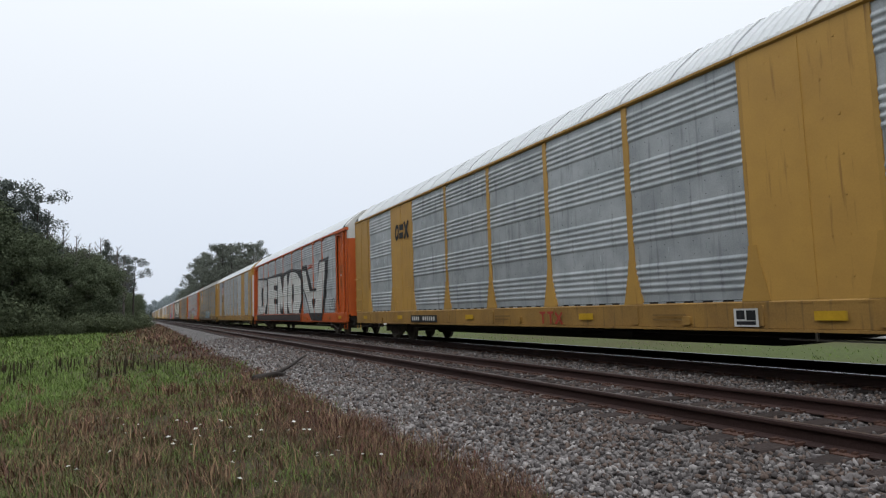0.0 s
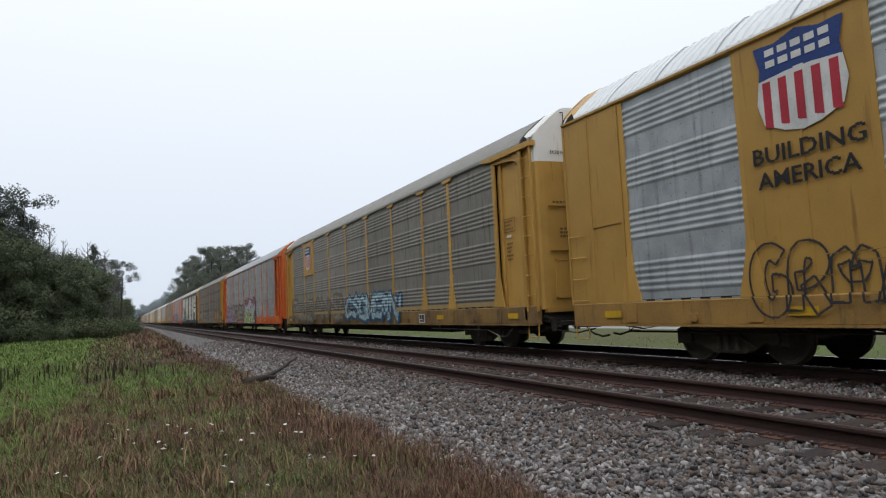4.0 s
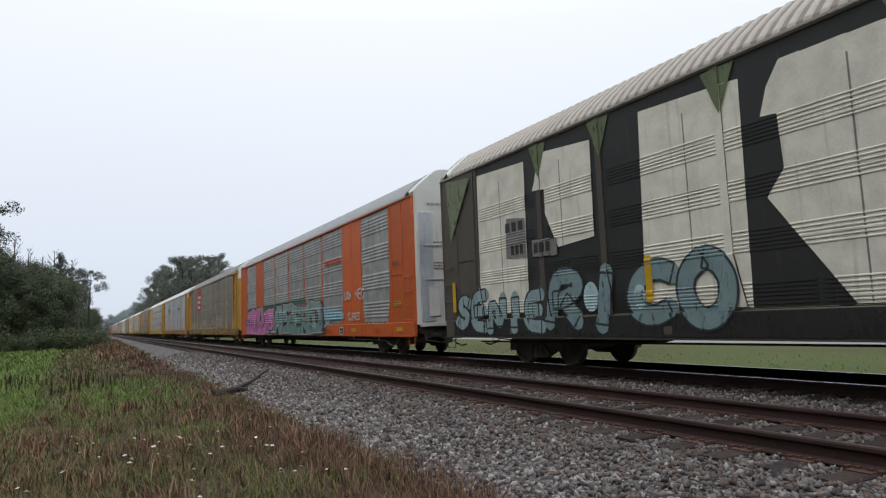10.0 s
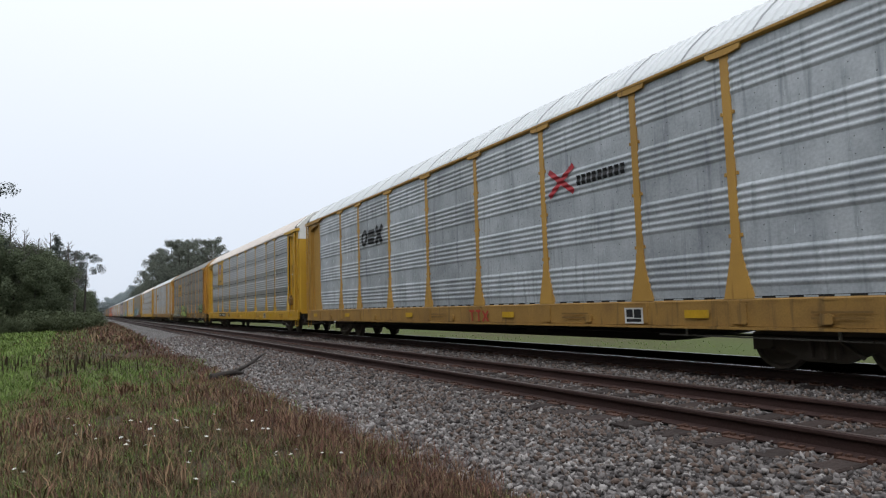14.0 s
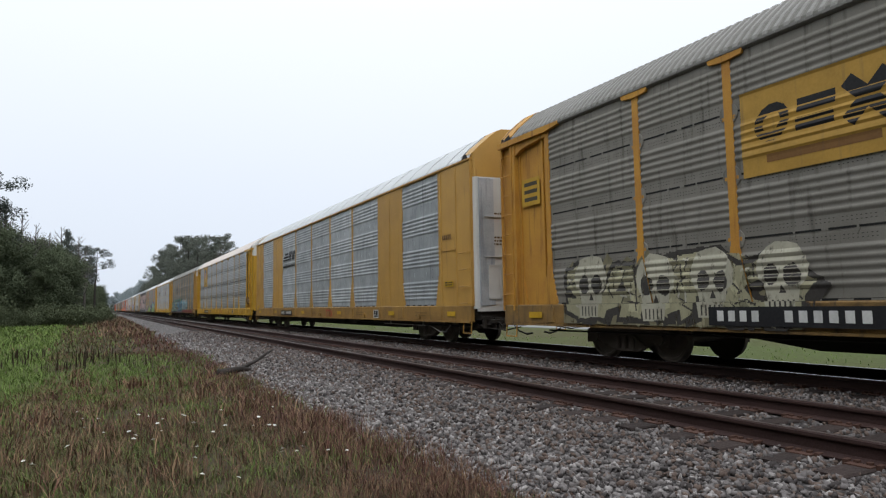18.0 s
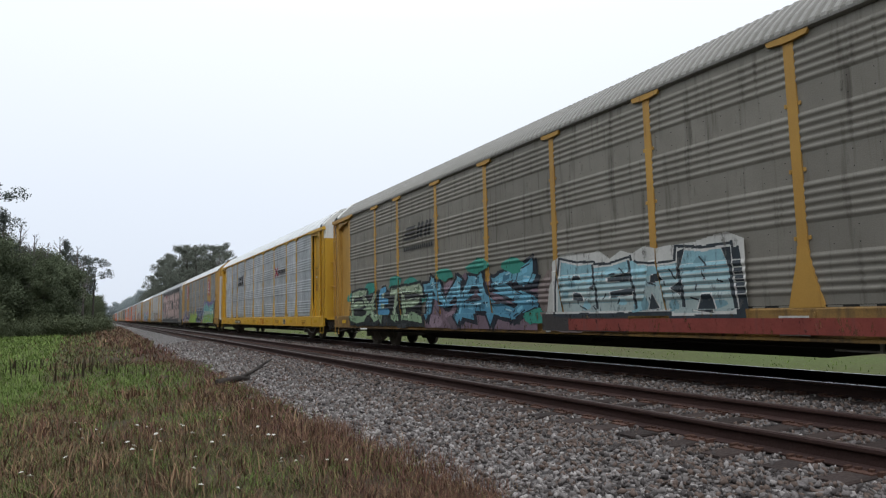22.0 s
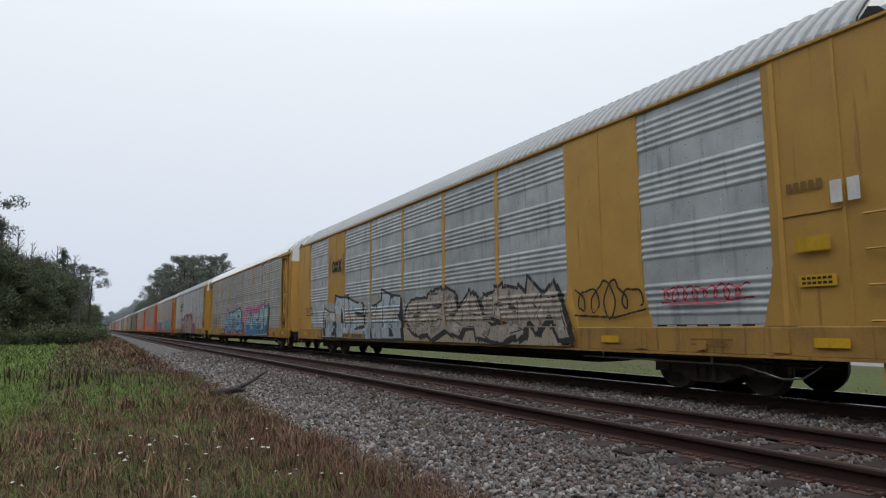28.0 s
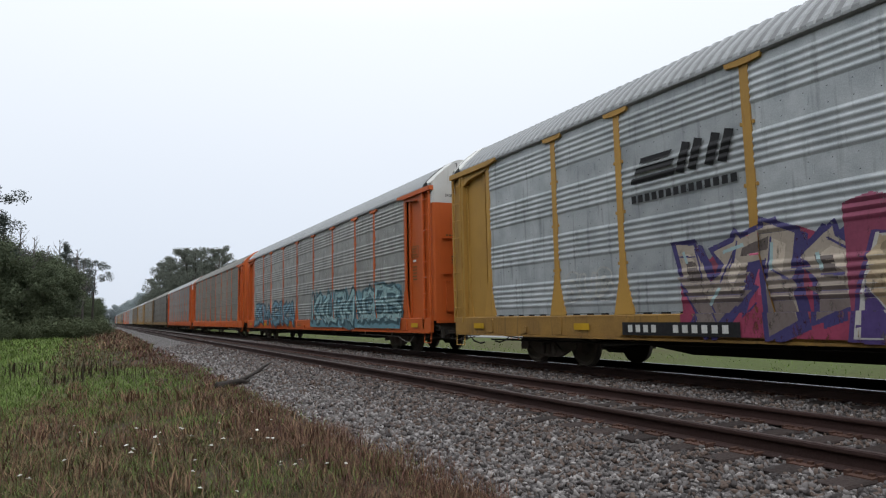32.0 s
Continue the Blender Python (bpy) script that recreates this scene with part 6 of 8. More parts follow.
def stone_field(name, label, regions, seed, parent=None):
    """Many stones in one mesh: regions of (x0, x1, y0, y1, stones a square metre, size)."""
    rnd = np.random.default_rng(seed)
    vs, fs, ms, k = [], [], [], 0
    for x0, x1, y0, y1, dens, size in regions:
        n = int((x1 - x0) * (y1 - y0) * dens)
        x, y = rnd.uniform(x0, x1, n), rnd.uniform(y0, y1, n)
        on_tie = (np.minimum(np.abs(x - NEAR_X), np.abs(x - TRACK_X)) < 1.33) & (np.abs((y + 6.0 + 0.2675) % 0.535 - 0.2675) < 0.14)
        keep = ~on_tie | (rnd.random(n) < 0.05)
        x, y = x[keep], y[keep]
        n = len(x)
        r = size * rnd.uniform(0.6, 1.35, n)
        rot = turns(rnd, n)
        # clean stone on the shoulder, rust and dirt towards the rails
        soil = np.clip((x - 3.0) / 1.3, 0, 1)
        share = np.cumsum(np.stack([0.50 - 0.16 * soil, 0.26 - 0.22 * soil, 0.12 + 0.22 * soil, 0.12 + 0.16 * soil], -1), axis=1)
        kind = np.minimum((rnd.random((n, 1)) > share).sum(axis=1), 3)
        which = rnd.integers(0, len(STONES), n)
        z = bed_z(x) + r * rnd.uniform(-0.1, 0.55, n)
        for j, (sv, sf) in enumerate(STONES):
            pick = np.nonzero(which == j)[0]
            vs.append((np.einsum("nij,kj->nki", rot[pick], sv) * r[pick, None, None] + np.stack([x, y, z], -1)[pick][:, None, :]).reshape(-1, 3))
            fs.append((sf[None] + (np.arange(len(pick)) * len(sv))[:, None, None] + k).reshape(-1, 3))
            ms.append(np.repeat(kind[pick], len(sf)))
            k += len(pick) * len(sv)
    me = soup(name, np.concatenate(vs), np.concatenate(fs), *STONE_MATS, index=np.concatenate(ms))
    return tagged(new(name, me), label, "ballast", kind="stuff")


stone_field("ballast_stones", "loose grey and brown ballast stones beside the rails", [
    (2.5, 5.35, 2.6, 7.0, 533, 0.034), (2.45, 5.35, 7.0, 12.5, 404, 0.035), (2.45, 5.35, 12.5, 22, 206, 0.041), (2.5, 5.35, 22, 40, 70, 0.05),
    (5.5, 6.85, 3.0, 9.0, 344, 0.034), (5.5, 6.85, 9.0, 20, 190, 0.034), (7.0, 9.2, 3.5, 10.0, 361, 0.035), (7.0, 9.2, 10.0, 22, 190, 0.036), (7.0, 9.2, 22, 40, 60, 0.05),
    (9.45, 13.2, 4.0, 26, 70, 0.036), (2.5, 5.35, -10, 2.6, 150, 0.04), (5.5, 9.2, -10, 3.2, 110, 0.04)], 11)


# ---- grass, weeds and flowers ----
def leaf_mat(name, base, second, spread=0.3):
    m, n, l, p = nodes_of(name)
    geo = n.new("ShaderNodeNewGeometry")
    mix = n.new("ShaderNodeMix")
    mix.data_type = "RGBA"
    mix.inputs[6].default_value, mix.inputs[7].default_value = (*base, 1), (*second, 1)
    l.new(geo.outputs["Random Per Island"], mix.inputs[0])
    l.new(mix.outputs[2], p.inputs["Base Color"])
    p.inputs["Roughness"].default_value = 0.8
    p.inputs["Specular IOR Level"].default_value = 0.15
    return m


def blades(name, label, spots, mat, seed, bend=0.5):
    """Bent, tapered blades; spots of (x, y, height, width)."""
    rnd = np.random.default_rng(seed)
    x, y, h, w = np.array(spots).T
    n = len(x)
    a = rnd.uniform(0, 2 * math.pi, n)
    d = np.stack([np.cos(a), np.sin(a)], -1)
    t = rnd.uniform(0.1, bend, n) * h
    z = np.array([ground_z(p, q) for p, q in zip(x, y)])
    side = np.stack([-d[:, 1], d[:, 0]], -1) * w[:, None]
    P = np.stack([x, y], -1)
    v = np.zeros((n, 5, 3))
    v[:, 0, :2], v[:, 1, :2] = P - side, P + side
    v[:, 2, :2], v[:, 3, :2] = P + d * t[:, None] * 0.35 + side * 0.7, P + d * t[:, None] * 0.35 - side * 0.7
    v[:, 4, :2] = P + d * t[:, None]
    v[:, 0, 2] = v[:, 1, 2] = z - 0.01
    v[:, 2, 2] = v[:, 3, 2] = z + h * 0.6
    v[:, 4, 2] = z + h
    f = np.array([[0, 1, 2], [0, 2, 3], [3, 2, 4]])[None] + (np.arange(n) * 5)[:, None, None]
    return tagged(new(name, soup(name, v.reshape(-1, 3), f.reshape(-1, 3), mat)), label, "grass", kind="stuff")


GREEN = leaf_mat("green_blade", (0.165, 0.235, 0.06), (0.085, 0.13, 0.036))
OLIVE = leaf_mat("olive_blade", (0.135, 0.135, 0.06), (0.055, 0.052, 0.028))
DRY = leaf_mat("dry_blade", (0.28, 0.185, 0.108), (0.10, 0.062, 0.04))
REDDISH = leaf_mat("reddish_dead_blade", (0.175, 0.088, 0.064), (0.06, 0.033, 0.027))
STALK = leaf_mat("dark_stalk", (0.028, 0.022, 0.016), (0.05, 0.035, 0.02))


def patch(x, y, scale, seed):
    return noise.noise(Vector((x * scale + seed * 7.3, y * scale, seed))) * 0.5 + 0.5


def edge_x(y):
    """Where the grass gives way to stone."""
    return 2.72 + 0.28 * noise.noise(Vector((0, y * 0.6, 4.0))) + 0.12 * noise.noise(Vector((3, y * 2.3, 1.0)))


def cover(x, y):
    """Shares of green, reddish and straw growth at a spot of the verge."""
    swell = patch(x, y, 0.55, 1) - 0.5
    bank = patch(x, y * 0.6, 0.9, 9) - 0.5
    ripple = patch(x, y, 1.7, 2) - 0.5
    green = 1.1 * math.exp(-((x - 0.55) / 1.15) ** 2 - ((y - 17.8) / 4.0) ** 2)
    if y > 11.5:
        green += 0.85 * min(1.0, max(0.0, (-0.75 - 0.035 * (y - 12) - x) / 0.5)) * min(1.0, (y - 11.5) / 1.5)
    green = 1.3 * green * (0.8 + 0.7 * swell) + 0.35 * ripple + 0.7 * bank + 0.12
    if 23 < y < 48 and x > -2.5 - 0.02 * y:
        green -= 0.12
    edge = edge_x(y) - x
    red = 0.85 * max(0.0, 1 - max(0.0, edge - 0.45) / (0.75 + 0.02 * y)) + 0.3 * ripple
    if 23 < y < 48:
        red += 0.12
    straw = 0.66 * math.exp(-((x + 0.25) / 1.1) ** 2 - ((y - 12.2) / 3.2) ** 2) + 0.5 * (patch(x, y, 1.1, 6) - 0.5) + 0.14
    return green, red, straw


def sow(seed):
    rnd = random.Random(seed)
    lots = {"green": [], "olive": [], "dry": [], "red": [], "stalk": []}
    rings = [(2.6, 5.5, 5200, 0.06, 0.0028), (5.5, 9, 2900, 0.08, 0.0035), (9, 15, 1300, 0.085, 0.0046), (15, 26, 380, 0.105, 0.0074), (26, 45, 70, 0.15, 0.018), (45, 76, 22, 0.2, 0.034)]
    for y0, y1, dens, tall, wide in rings:
        xa = -0.36 * y1 - 1.0
        for i in range(int((y1 - y0) * (3.4 - xa) * dens)):
            x, y = rnd.uniform(xa, 3.4), rnd.uniform(y0, y1)
            if x < -0.34 * y - 0.8:
                continue
            over = x - edge_x(y)
            if over > 0 and rnd.random() > math.exp(-over * 7):
                continue
            green, red, straw = cover(x, y)
            tuft = patch(x, y, 2.6, 3) + 0.6 * (patch(x, y, 7.0, 4) - 0.5)
            if rnd.random() > 0.35 + 1.6 * max(0.0, tuft - 0.3):
                continue
            k = rnd.random()
            if k < green:
                kind, h = "green", tall * rnd.uniform(0.6, 1.25)
            elif rnd.random() < red:
                kind, h = "red" if rnd.random() < 0.72 else "dry", tall * rnd.uniform(0.7, 2.3)
            elif rnd.random() < straw:
                kind, h = "dry" if rnd.random() < 0.6 else "red", tall * rnd.uniform(0.8, 2.4)
            elif rnd.random() < 0.66:
                kind, h = "olive", tall * rnd.uniform(0.5, 1.1)
            else:
                kind, h = rnd.choice(("dry", "red", "green")), tall * rnd.uniform(0.5, 1.3)
            if kind == "dry" and y > 17 and rnd.random() < 0.75:
                kind = "red" if rnd.random() < 0.6 else "olive"
            if y > 9 and kind != "green":
                h *= 0.62
            h *= 0.3 + 1.2 * max(0.0, tuft)
            lots[kind].append((x, y, h, wide * rnd.uniform(0.5, 1.3)))
    # the turf round and behind the spot where the camera stands
    for i in range(9000):
        x, y = rnd.uniform(-9, 2.9), rnd.uniform(-9, 3.2)
        near_edge = x > edge_x(y) - 1.1 * rnd.random()
        if x < edge_x(y):
            lots["red" if near_edge else rnd.choice(("olive", "olive", "green", "dry"))].append((x, y, rnd.uniform(0.04, 0.11), 0.008))
    # clumps of tall dead stems
    for i in range(110):
        cy = rnd.choice((rnd.uniform(6, 11), rnd.uniform(9, 15), rnd.uniform(9, 17)))
        cx = rnd.uniform(-0.3 * cy, edge_x(cy) - 0.2)
        for q in range(rnd.randint(12, 34)):
            lots["dry" if rnd.random() < 0.6 else "red"].append((cx + rnd.gauss(0, 0.12), cy + rnd.gauss(0, 0.15), rnd.uniform(0.10, 0.26), 0.0036 + 0.0004 * cy))
    for i in range(34):
        cy = rnd.uniform(17, 25)
        cx = rnd.uniform(-4.5, 0.9)
        for q in range(rnd.randint(4, 9)):
            lots["stalk"].append((cx + rnd.gauss(0, 0.22), cy + rnd.gauss(0, 0.1), rnd.uniform(0.22, 0.42), 0.022))
    # brushy brown growth along the line in the distance
    for i in range(4200):
        y = 38 + 75 * rnd.random() ** 1.2
        x = edge_x(y) - 0.2 - abs(rnd.gauss(0, 0.5 + 0.012 * y))
        lots[rnd.choice(("red", "red", "dry", "olive"))].append((x, y, rnd.uniform(0.12, 0.3) + 0.003 * y, 0.012 + 0.0005 * y))
    # verge beyond the train
    for i in range(4500):
        y = 5 + 75 * rnd.random() ** 1.5
        x = 13.0 + 9.0 * rnd.random() ** 1.8
        lots["green"].append((x, y, rnd.uniform(0.03, 0.08) * (1.8 if x < 14.2 else 0.8), 0.009 + 0.0005 * y))
    return lots


LOTS = sow(5)
blades("green_grass", "green grass blades in patches", LOTS["green"], GREEN, 1, 1.6)
blades("olive_grass", "short olive turf blades", LOTS["olive"], OLIVE, 2, 1.9)
blades("dry_grass", "dry straw-brown grass stems", LOTS["dry"], DRY, 3, 1.5)
blades("dead_weeds", "reddish-brown dead weeds along the ballast edge", LOTS["red"], REDDISH, 4, 1.2)
blades("weed_stalks", "dark dead weed stalks in the field", LOTS["stalk"], STALK, 6, 0.2)

PETAL = surface_mat("white_petal", (0.75, 0.74, 0.70), (0.6, 0.6, 0.55), 0.7)


def flower_mesh():
    s = Shape()
    s.tube([(0, 0, -0.14), (0.004, 0, -0.05), (0, 0, 0)], 0.0025, 4, 1)
    for i in range(7):
        a = 2 * math.pi * i / 7
        c, q = math.cos(a), math.sin(a)
        s.add([(0, 0, 0.004), (c * 0.012 - q * 0.007, q * 0.012 + c * 0.007, 0.01), (c * 0.026, q * 0.026, 0.006), (c * 0.012 + q * 0.007, q * 0.012 - c * 0.007, 0.01)], [(0, 1, 2, 3)])
    s.add([(0.008, 0, 0.012), (-0.004, 0.007, 0.012), (-0.004, -0.007, 0.012), (0, 0, 0.02), (0, 0, 0.002)], [(0, 1, 3), (1, 2, 3), (2, 0, 3), (0, 4, 1), (1, 4, 2), (2, 4, 0)])
    return s.mesh("white_flower", PETAL, OLIVE)


rnd = random.Random(21)
FLOWER = flower_mesh()
for x, y in [(0.50, 7.5), (0.85, 6.83), (0.35, 7.9), (1.75, 7.75), (1.8, 7.7), (0.62, 8.6), (0.7, 8.9), (0.95, 9.1), (0.45, 9.4), (0.55, 9.2), (0.05, 8.3), (0.3, 8.2), (1.9, 6.0), (2.05, 5.9), (1.0, 8.4), (1.3, 8.0)] + [(rnd.uniform(-0.6, 2.1), rnd.uniform(5.0, 10.5)) for i in range(26)]:
    ob = tagged(new("white_flower", FLOWER), "tiny white wildflower standing in the grass", "flower", "white wildflowers in the grass")
    ob.matrix_basis = pose(x, y, ground_z(x, y) + 0.135, rnd.uniform(-25, 10), rnd.uniform(-20, 20), rnd.uniform(0, 360)) @ Matrix.Scale(rnd.uniform(0.7, 1.2), 4)

# ---- a fallen branch on the stones ----
BARK = surface_mat("dark_bark", (0.03, 0.025, 0.022), (0.05, 0.042, 0.036), 0.9, 0, 25, 4, bump=0.5)
branch = tagged(new("fallen_branch"), "dark dead branch lying across the edge of the ballast", "branch")
branch.matrix_basis = pose(2.75, 15.4, -0.34)
part("stem", Shape().tube([(-0.35, -0.1, 0.05), (0.1, 0.1, 0.08), (0.55, 0.8, 0.17), (0.95, 1.4, 0.30), (1.25, 1.95, 0.36)], 0.065, 8, 0, 0.02).mesh("stem", BARK, smooth=True), branch)
part("stub", Shape().tube([(-0.45, -0.3, 0.04), (0.05, -0.05, 0.09), (0.3, 0.05, 0.05)], 0.09, 8, 0, 0.05).mesh("stub", BARK, smooth=True), branch)
part("twig", Shape().tube([(0.5, 0.7, 0.16), (0.75, 0.75, 0.25), (0.95, 0.9, 0.28)], 0.02, 6, 0, 0.008).mesh("twig", BARK), branch)

# ---- beyond the train: a pale road and its verge ----
ROAD = surface_mat("worn_asphalt", (0.22, 0.22, 0.21), (0.17, 0.17, 0.165), 0.85, 0, 20, 0.4, shuffle=False)
road = Shape()
road.along([(27.5, -0.62), (34.5, -0.62), (34.6, -0.9), (27.4, -0.9)], -200, 700)
tagged(new("road", road.mesh("road", ROAD)), "pale worn asphalt road running beside the railway", "road", kind="structure")


# ---- woods ----
NEEDLE = leaf_mat("pine_foliage", (0.066, 0.08, 0.073), (0.10, 0.115, 0.10))
LEAFY = leaf_mat("evergreen_foliage", (0.074, 0.094, 0.054), (0.112, 0.132, 0.078))
# the far wood's leaves, lightened so that the colour carries the haze
PALE_HAZE = leaf_mat("pale_haze_foliage", (0.105, 0.118, 0.098), (0.15, 0.163, 0.135))
TWIG = leaf_mat("bare_twigs", (0.12, 0.105, 0.10), (0.08, 0.07, 0.066))
UNDER = leaf_mat("undergrowth_foliage", (0.064, 0.080, 0.044), (0.098, 0.114, 0.063))
# distance haze is painted into this pale bluish leaf colour
BLUE_HAZE = leaf_mat("blue_haze_foliage", (0.24, 0.28, 0.29), (0.34, 0.38, 0.39))


def clumps(rnd, centres, per, size):
    """Leaf sprays round centres of (x, y, z, radius): small faces that lie roughly on the clump's skin, with ragged gaps."""
    c = np.repeat(np.array(centres), per, axis=0)
    n = len(c)
    d = rnd.normal(size=(n, 3))
    d /= np.linalg.norm(d, axis=1)[:, None]
    p = c[:, :3] + d * np.array([1, 1, 0.8]) * (c[:, 3] * rnd.uniform(0.45, 1.08, n))[:, None]
    z = d + 0.55 * rnd.normal(size=(n, 3))
    z /= np.linalg.norm(z, axis=1)[:, None]
    x = np.cross(z, rnd.normal(size=(n, 3)))
    x /= np.linalg.norm(x, axis=1)[:, None]
    R = np.stack([x, np.cross(z, x), z], -1)
    s = size * rnd.uniform(0.5, 1.3, n)
    quad = np.array([(-1, -0.3, 0), (0.1, -0.5, 0.1), (1, 0.1, -0.1), (-0.1, 0.55, 0.1)])
    v = np.einsum("nij,kj->nki", R, quad) * s[:, None, None] + p[:, None, :]
    f = np.arange(n * 4).reshape(n, 4)
    return v.reshape(-1, 3), f


def limb_tree(seed, height, kind):
    """Trunk with limbs as one mesh, and the places where leaves sit."""
    r = random.Random(seed)
    s = Shape()
    lean = (r.uniform(-0.4, 0.4), r.uniform(-0.4, 0.4))
    trunk = [(lean[0] * t * t, lean[1] * t * t, height * 0.93 * t) for t in (0, 0.25, 0.5, 0.75, 1.0)]
    s.tube(trunk, height * 0.017 + 0.03, 7, 0, 0.03)
    spots = []
    first = {"pine": 0.5, "broad": 0.03, "spire": 0.1, "bare": 0.3}[kind]
    count = {"pine": 17, "broad": 44, "spire": 30, "bare": 26}[kind]
    for i in range(count):
        t = first + (0.99 - first) * (i + r.random()) / count
        z = height * 0.93 * t
        a = r.uniform(0, 2 * math.pi)
        if kind == "spire":
            reach = height * 0.17 * (1.08 - t)
            rise = 0.1
        elif kind == "pine":
            reach = height * r.uniform(0.08, 0.17) * (1.25 - 0.7 * abs(t - 0.75))
            rise = 0.35
        elif kind == "broad":
            reach = height * r.uniform(0.12, 0.26) * math.sin(math.pi * min(0.86, max(0.12, (1.02 - t) * 1.05)) ** 0.8)
            rise = 0.45
        else:
            reach = height * r.uniform(0.12, 0.28) * (1.1 - t)
            rise = 1.1
        x0, y0 = lean[0] * t * t, lean[1] * t * t
        ex, ey, ez = x0 + reach * math.cos(a), y0 + reach * math.sin(a), z + reach * rise
        mx, my, mz = (x0 + ex) / 2, (y0 + ey) / 2, z + reach * rise * 0.35
        s.tube([(x0, y0, z), (mx, my, mz), (ex, ey, ez)], 0.035 + 0.004 * height * (1 - t), 5, 0, 0.012)
        if kind == "bare":
            for q in range(6):
                b = a + r.uniform(-0.9, 0.9)
                l = reach * r.uniform(0.4, 0.9)
                u = r.uniform(0.3, 1.0)
                sx, sy, sz = x0 + (ex - x0) * u, y0 + (ey - y0) * u, z + (ez - z) * u
                s.tube([(sx, sy, sz), (sx + l * math.cos(b) * 0.6, sy + l * math.sin(b) * 0.6, sz + l * 0.9)], 0.016, 3, 0, 0.006)
        else:
            k = 0.07 if kind == "pine" else 0.05 if kind == "spire" else 0.12
            spots.append((ex, ey, ez, height * k * r.uniform(0.6, 1.1)))
            spots.append((mx, my, mz + 0.2, height * k * r.uniform(0.5, 0.9)))
    if kind in ("pine", "spire"):
        spots.append((lean[0], lean[1], height * 0.95, height * 0.035))
    return s, spots


def tree(seed, height, kind, leaf, label):
    s, spots = limb_tree(seed, height, kind)
    t = tagged(new({"pine": "pine_tree", "broad": "evergreen_tree", "spire": "conifer", "bare": "bare_tree"}[kind]), label, "tree")
    part("trunk", s.mesh("trunk", BARK if kind != "bare" else TWIG), t)
    if spots:
        rnd = np.random.default_rng(seed)
        per, size = {"pine": (170, 0.115), "broad": (260, 0.14), "spire": (110, 0.11)}[kind]
        v, f = clumps(rnd, spots, per, size * height / 14)
        part("crown", soup("crown", v, f, leaf), t)
    return t


def bush(seed, size, leaf):
    rnd = np.random.default_rng(seed)
    t = tagged(new("bush"), "dark green undergrowth bush at the wood's edge", "bush", "undergrowth at the wood's edge")
    c = [(rnd.uniform(-1, 1) * size, rnd.uniform(-1, 1) * size, rnd.uniform(0.15, 0.75) * size, 0.55 * size * rnd.uniform(0.6, 1.1)) for i in range(13)]
    v, f = clumps(rnd, c, 420, 0.042 * size)
    part("foliage", soup("foliage", v, f, leaf), t)
    stem = Shape()
    for i in range(5):
        a = 2 * math.pi * i / 5
        stem.tube([(0, 0, -0.1), (0.4 * size * math.cos(a), 0.4 * size * math.sin(a), 0.6 * size)], 0.03, 4, 0, 0.012)
    part("stems", stem.mesh("stems", BARK), t)
    return t


PROTO = {
    "pine": [tree(31 + i, 16, "pine", NEEDLE, "tall dark pine with a clumped open crown") for i in range(3)],
    "broad": [tree(41 + i, 12, "broad", LEAFY, "dense dark evergreen tree in the wood") for i in range(4)],
    "far_pine": [tree(35 + i, 16, "pine", PALE_HAZE, "tall far pine, clumped rounded crown, haze in its leaf colour") for i in range(3)],
    "far_broad": [tree(45 + i, 12, "broad", PALE_HAZE, "evergreen tree in the far wood, haze in its leaf colour") for i in range(3)],
    "spire": [tree(51, 14, "spire", NEEDLE, "slender pointed conifer above the wood")],
    "bare": [tree(61 + i, 13, "bare", TWIG, "leafless grey winter tree") for i in range(2)],
    "hazy": [tree(71 + i, 13, "broad", BLUE_HAZE, "distant tree beside the line, haze painted into its leaves") for i in range(2)],
    "bush": [bush(81 + i, 1.6, UNDER) for i in range(3)],
}
USED = set()


def plant(kind, which, x, y, height, turn):
    p = PROTO[kind][which % len(PROTO[kind])]
    full = {"pine": 16, "broad": 12, "far_pine": 16, "far_broad": 12, "spire": 14, "bare": 13, "hazy": 13, "bush": 1.6}[kind]
    m = pose(x, y, ground_z(x, y) - 0.05, 0, 0, turn)
    if p not in USED:
        USED.add(p)
        t = p
        t.matrix_basis = m
    else:
        t = copy_thing(p, m)
    k = height / full
    t.scale = (k, k, k)
    return t


r = random.Random(99)
# the wood to the left: a front edge across the field, then running on along the line
plan = []
for i in range(22):
    x = -31 + 28 * i / 21
    plan.append(("broad", x + r.uniform(-0.8, 0.8), 76 + r.uniform(0, 6) + 0.3 * max(0, x + 14), float(np.interp(x, [-18, -13.3, -9.8, -6.2, -2], [15.0, 12.8, 10.4, 8.6, 6.4])) + r.uniform(-0.9, 0.8)))
for i in range(20):
    x = -34 + 30 * i / 19
    plan.append(("broad", x + r.uniform(-1, 1), 88 + r.uniform(0, 7), float(np.interp(x, [-18, -13.3, -9.8, -6.2, -2], [16.0, 13.6, 11.4, 9.4, 7.2])) + r.uniform(-0.9, 0.8)))
for x, y, h in ((-19.5, 84, 19.5), (-16.2, 80, 18.5), (-13.0, 82, 17.0), (-10.3, 80, 15.4), (-22, 90, 19), (-25.5, 86, 19.5), (-29, 90, 19), (-14.8, 92, 19)):
    plan.append(("pine", x, y, h))
for x, y, h in ((-9.4, 84, 14.0), (-8.2, 86, 13.4), (-7.0, 88, 12.4), (-10.8, 84, 15), (-3.2, 108, 13.2), (-2.4, 112, 12), (-5.0, 100, 13.6)):
    plan.append(("bare", x, y, h))
for i in range(6):
    plan.append(("bare", -17 + 2.2 * i + r.uniform(-0.6, 0.6), 92 + r.uniform(-1, 2), 15.0 - 0.7 * i + r.uniform(-1, 1)))
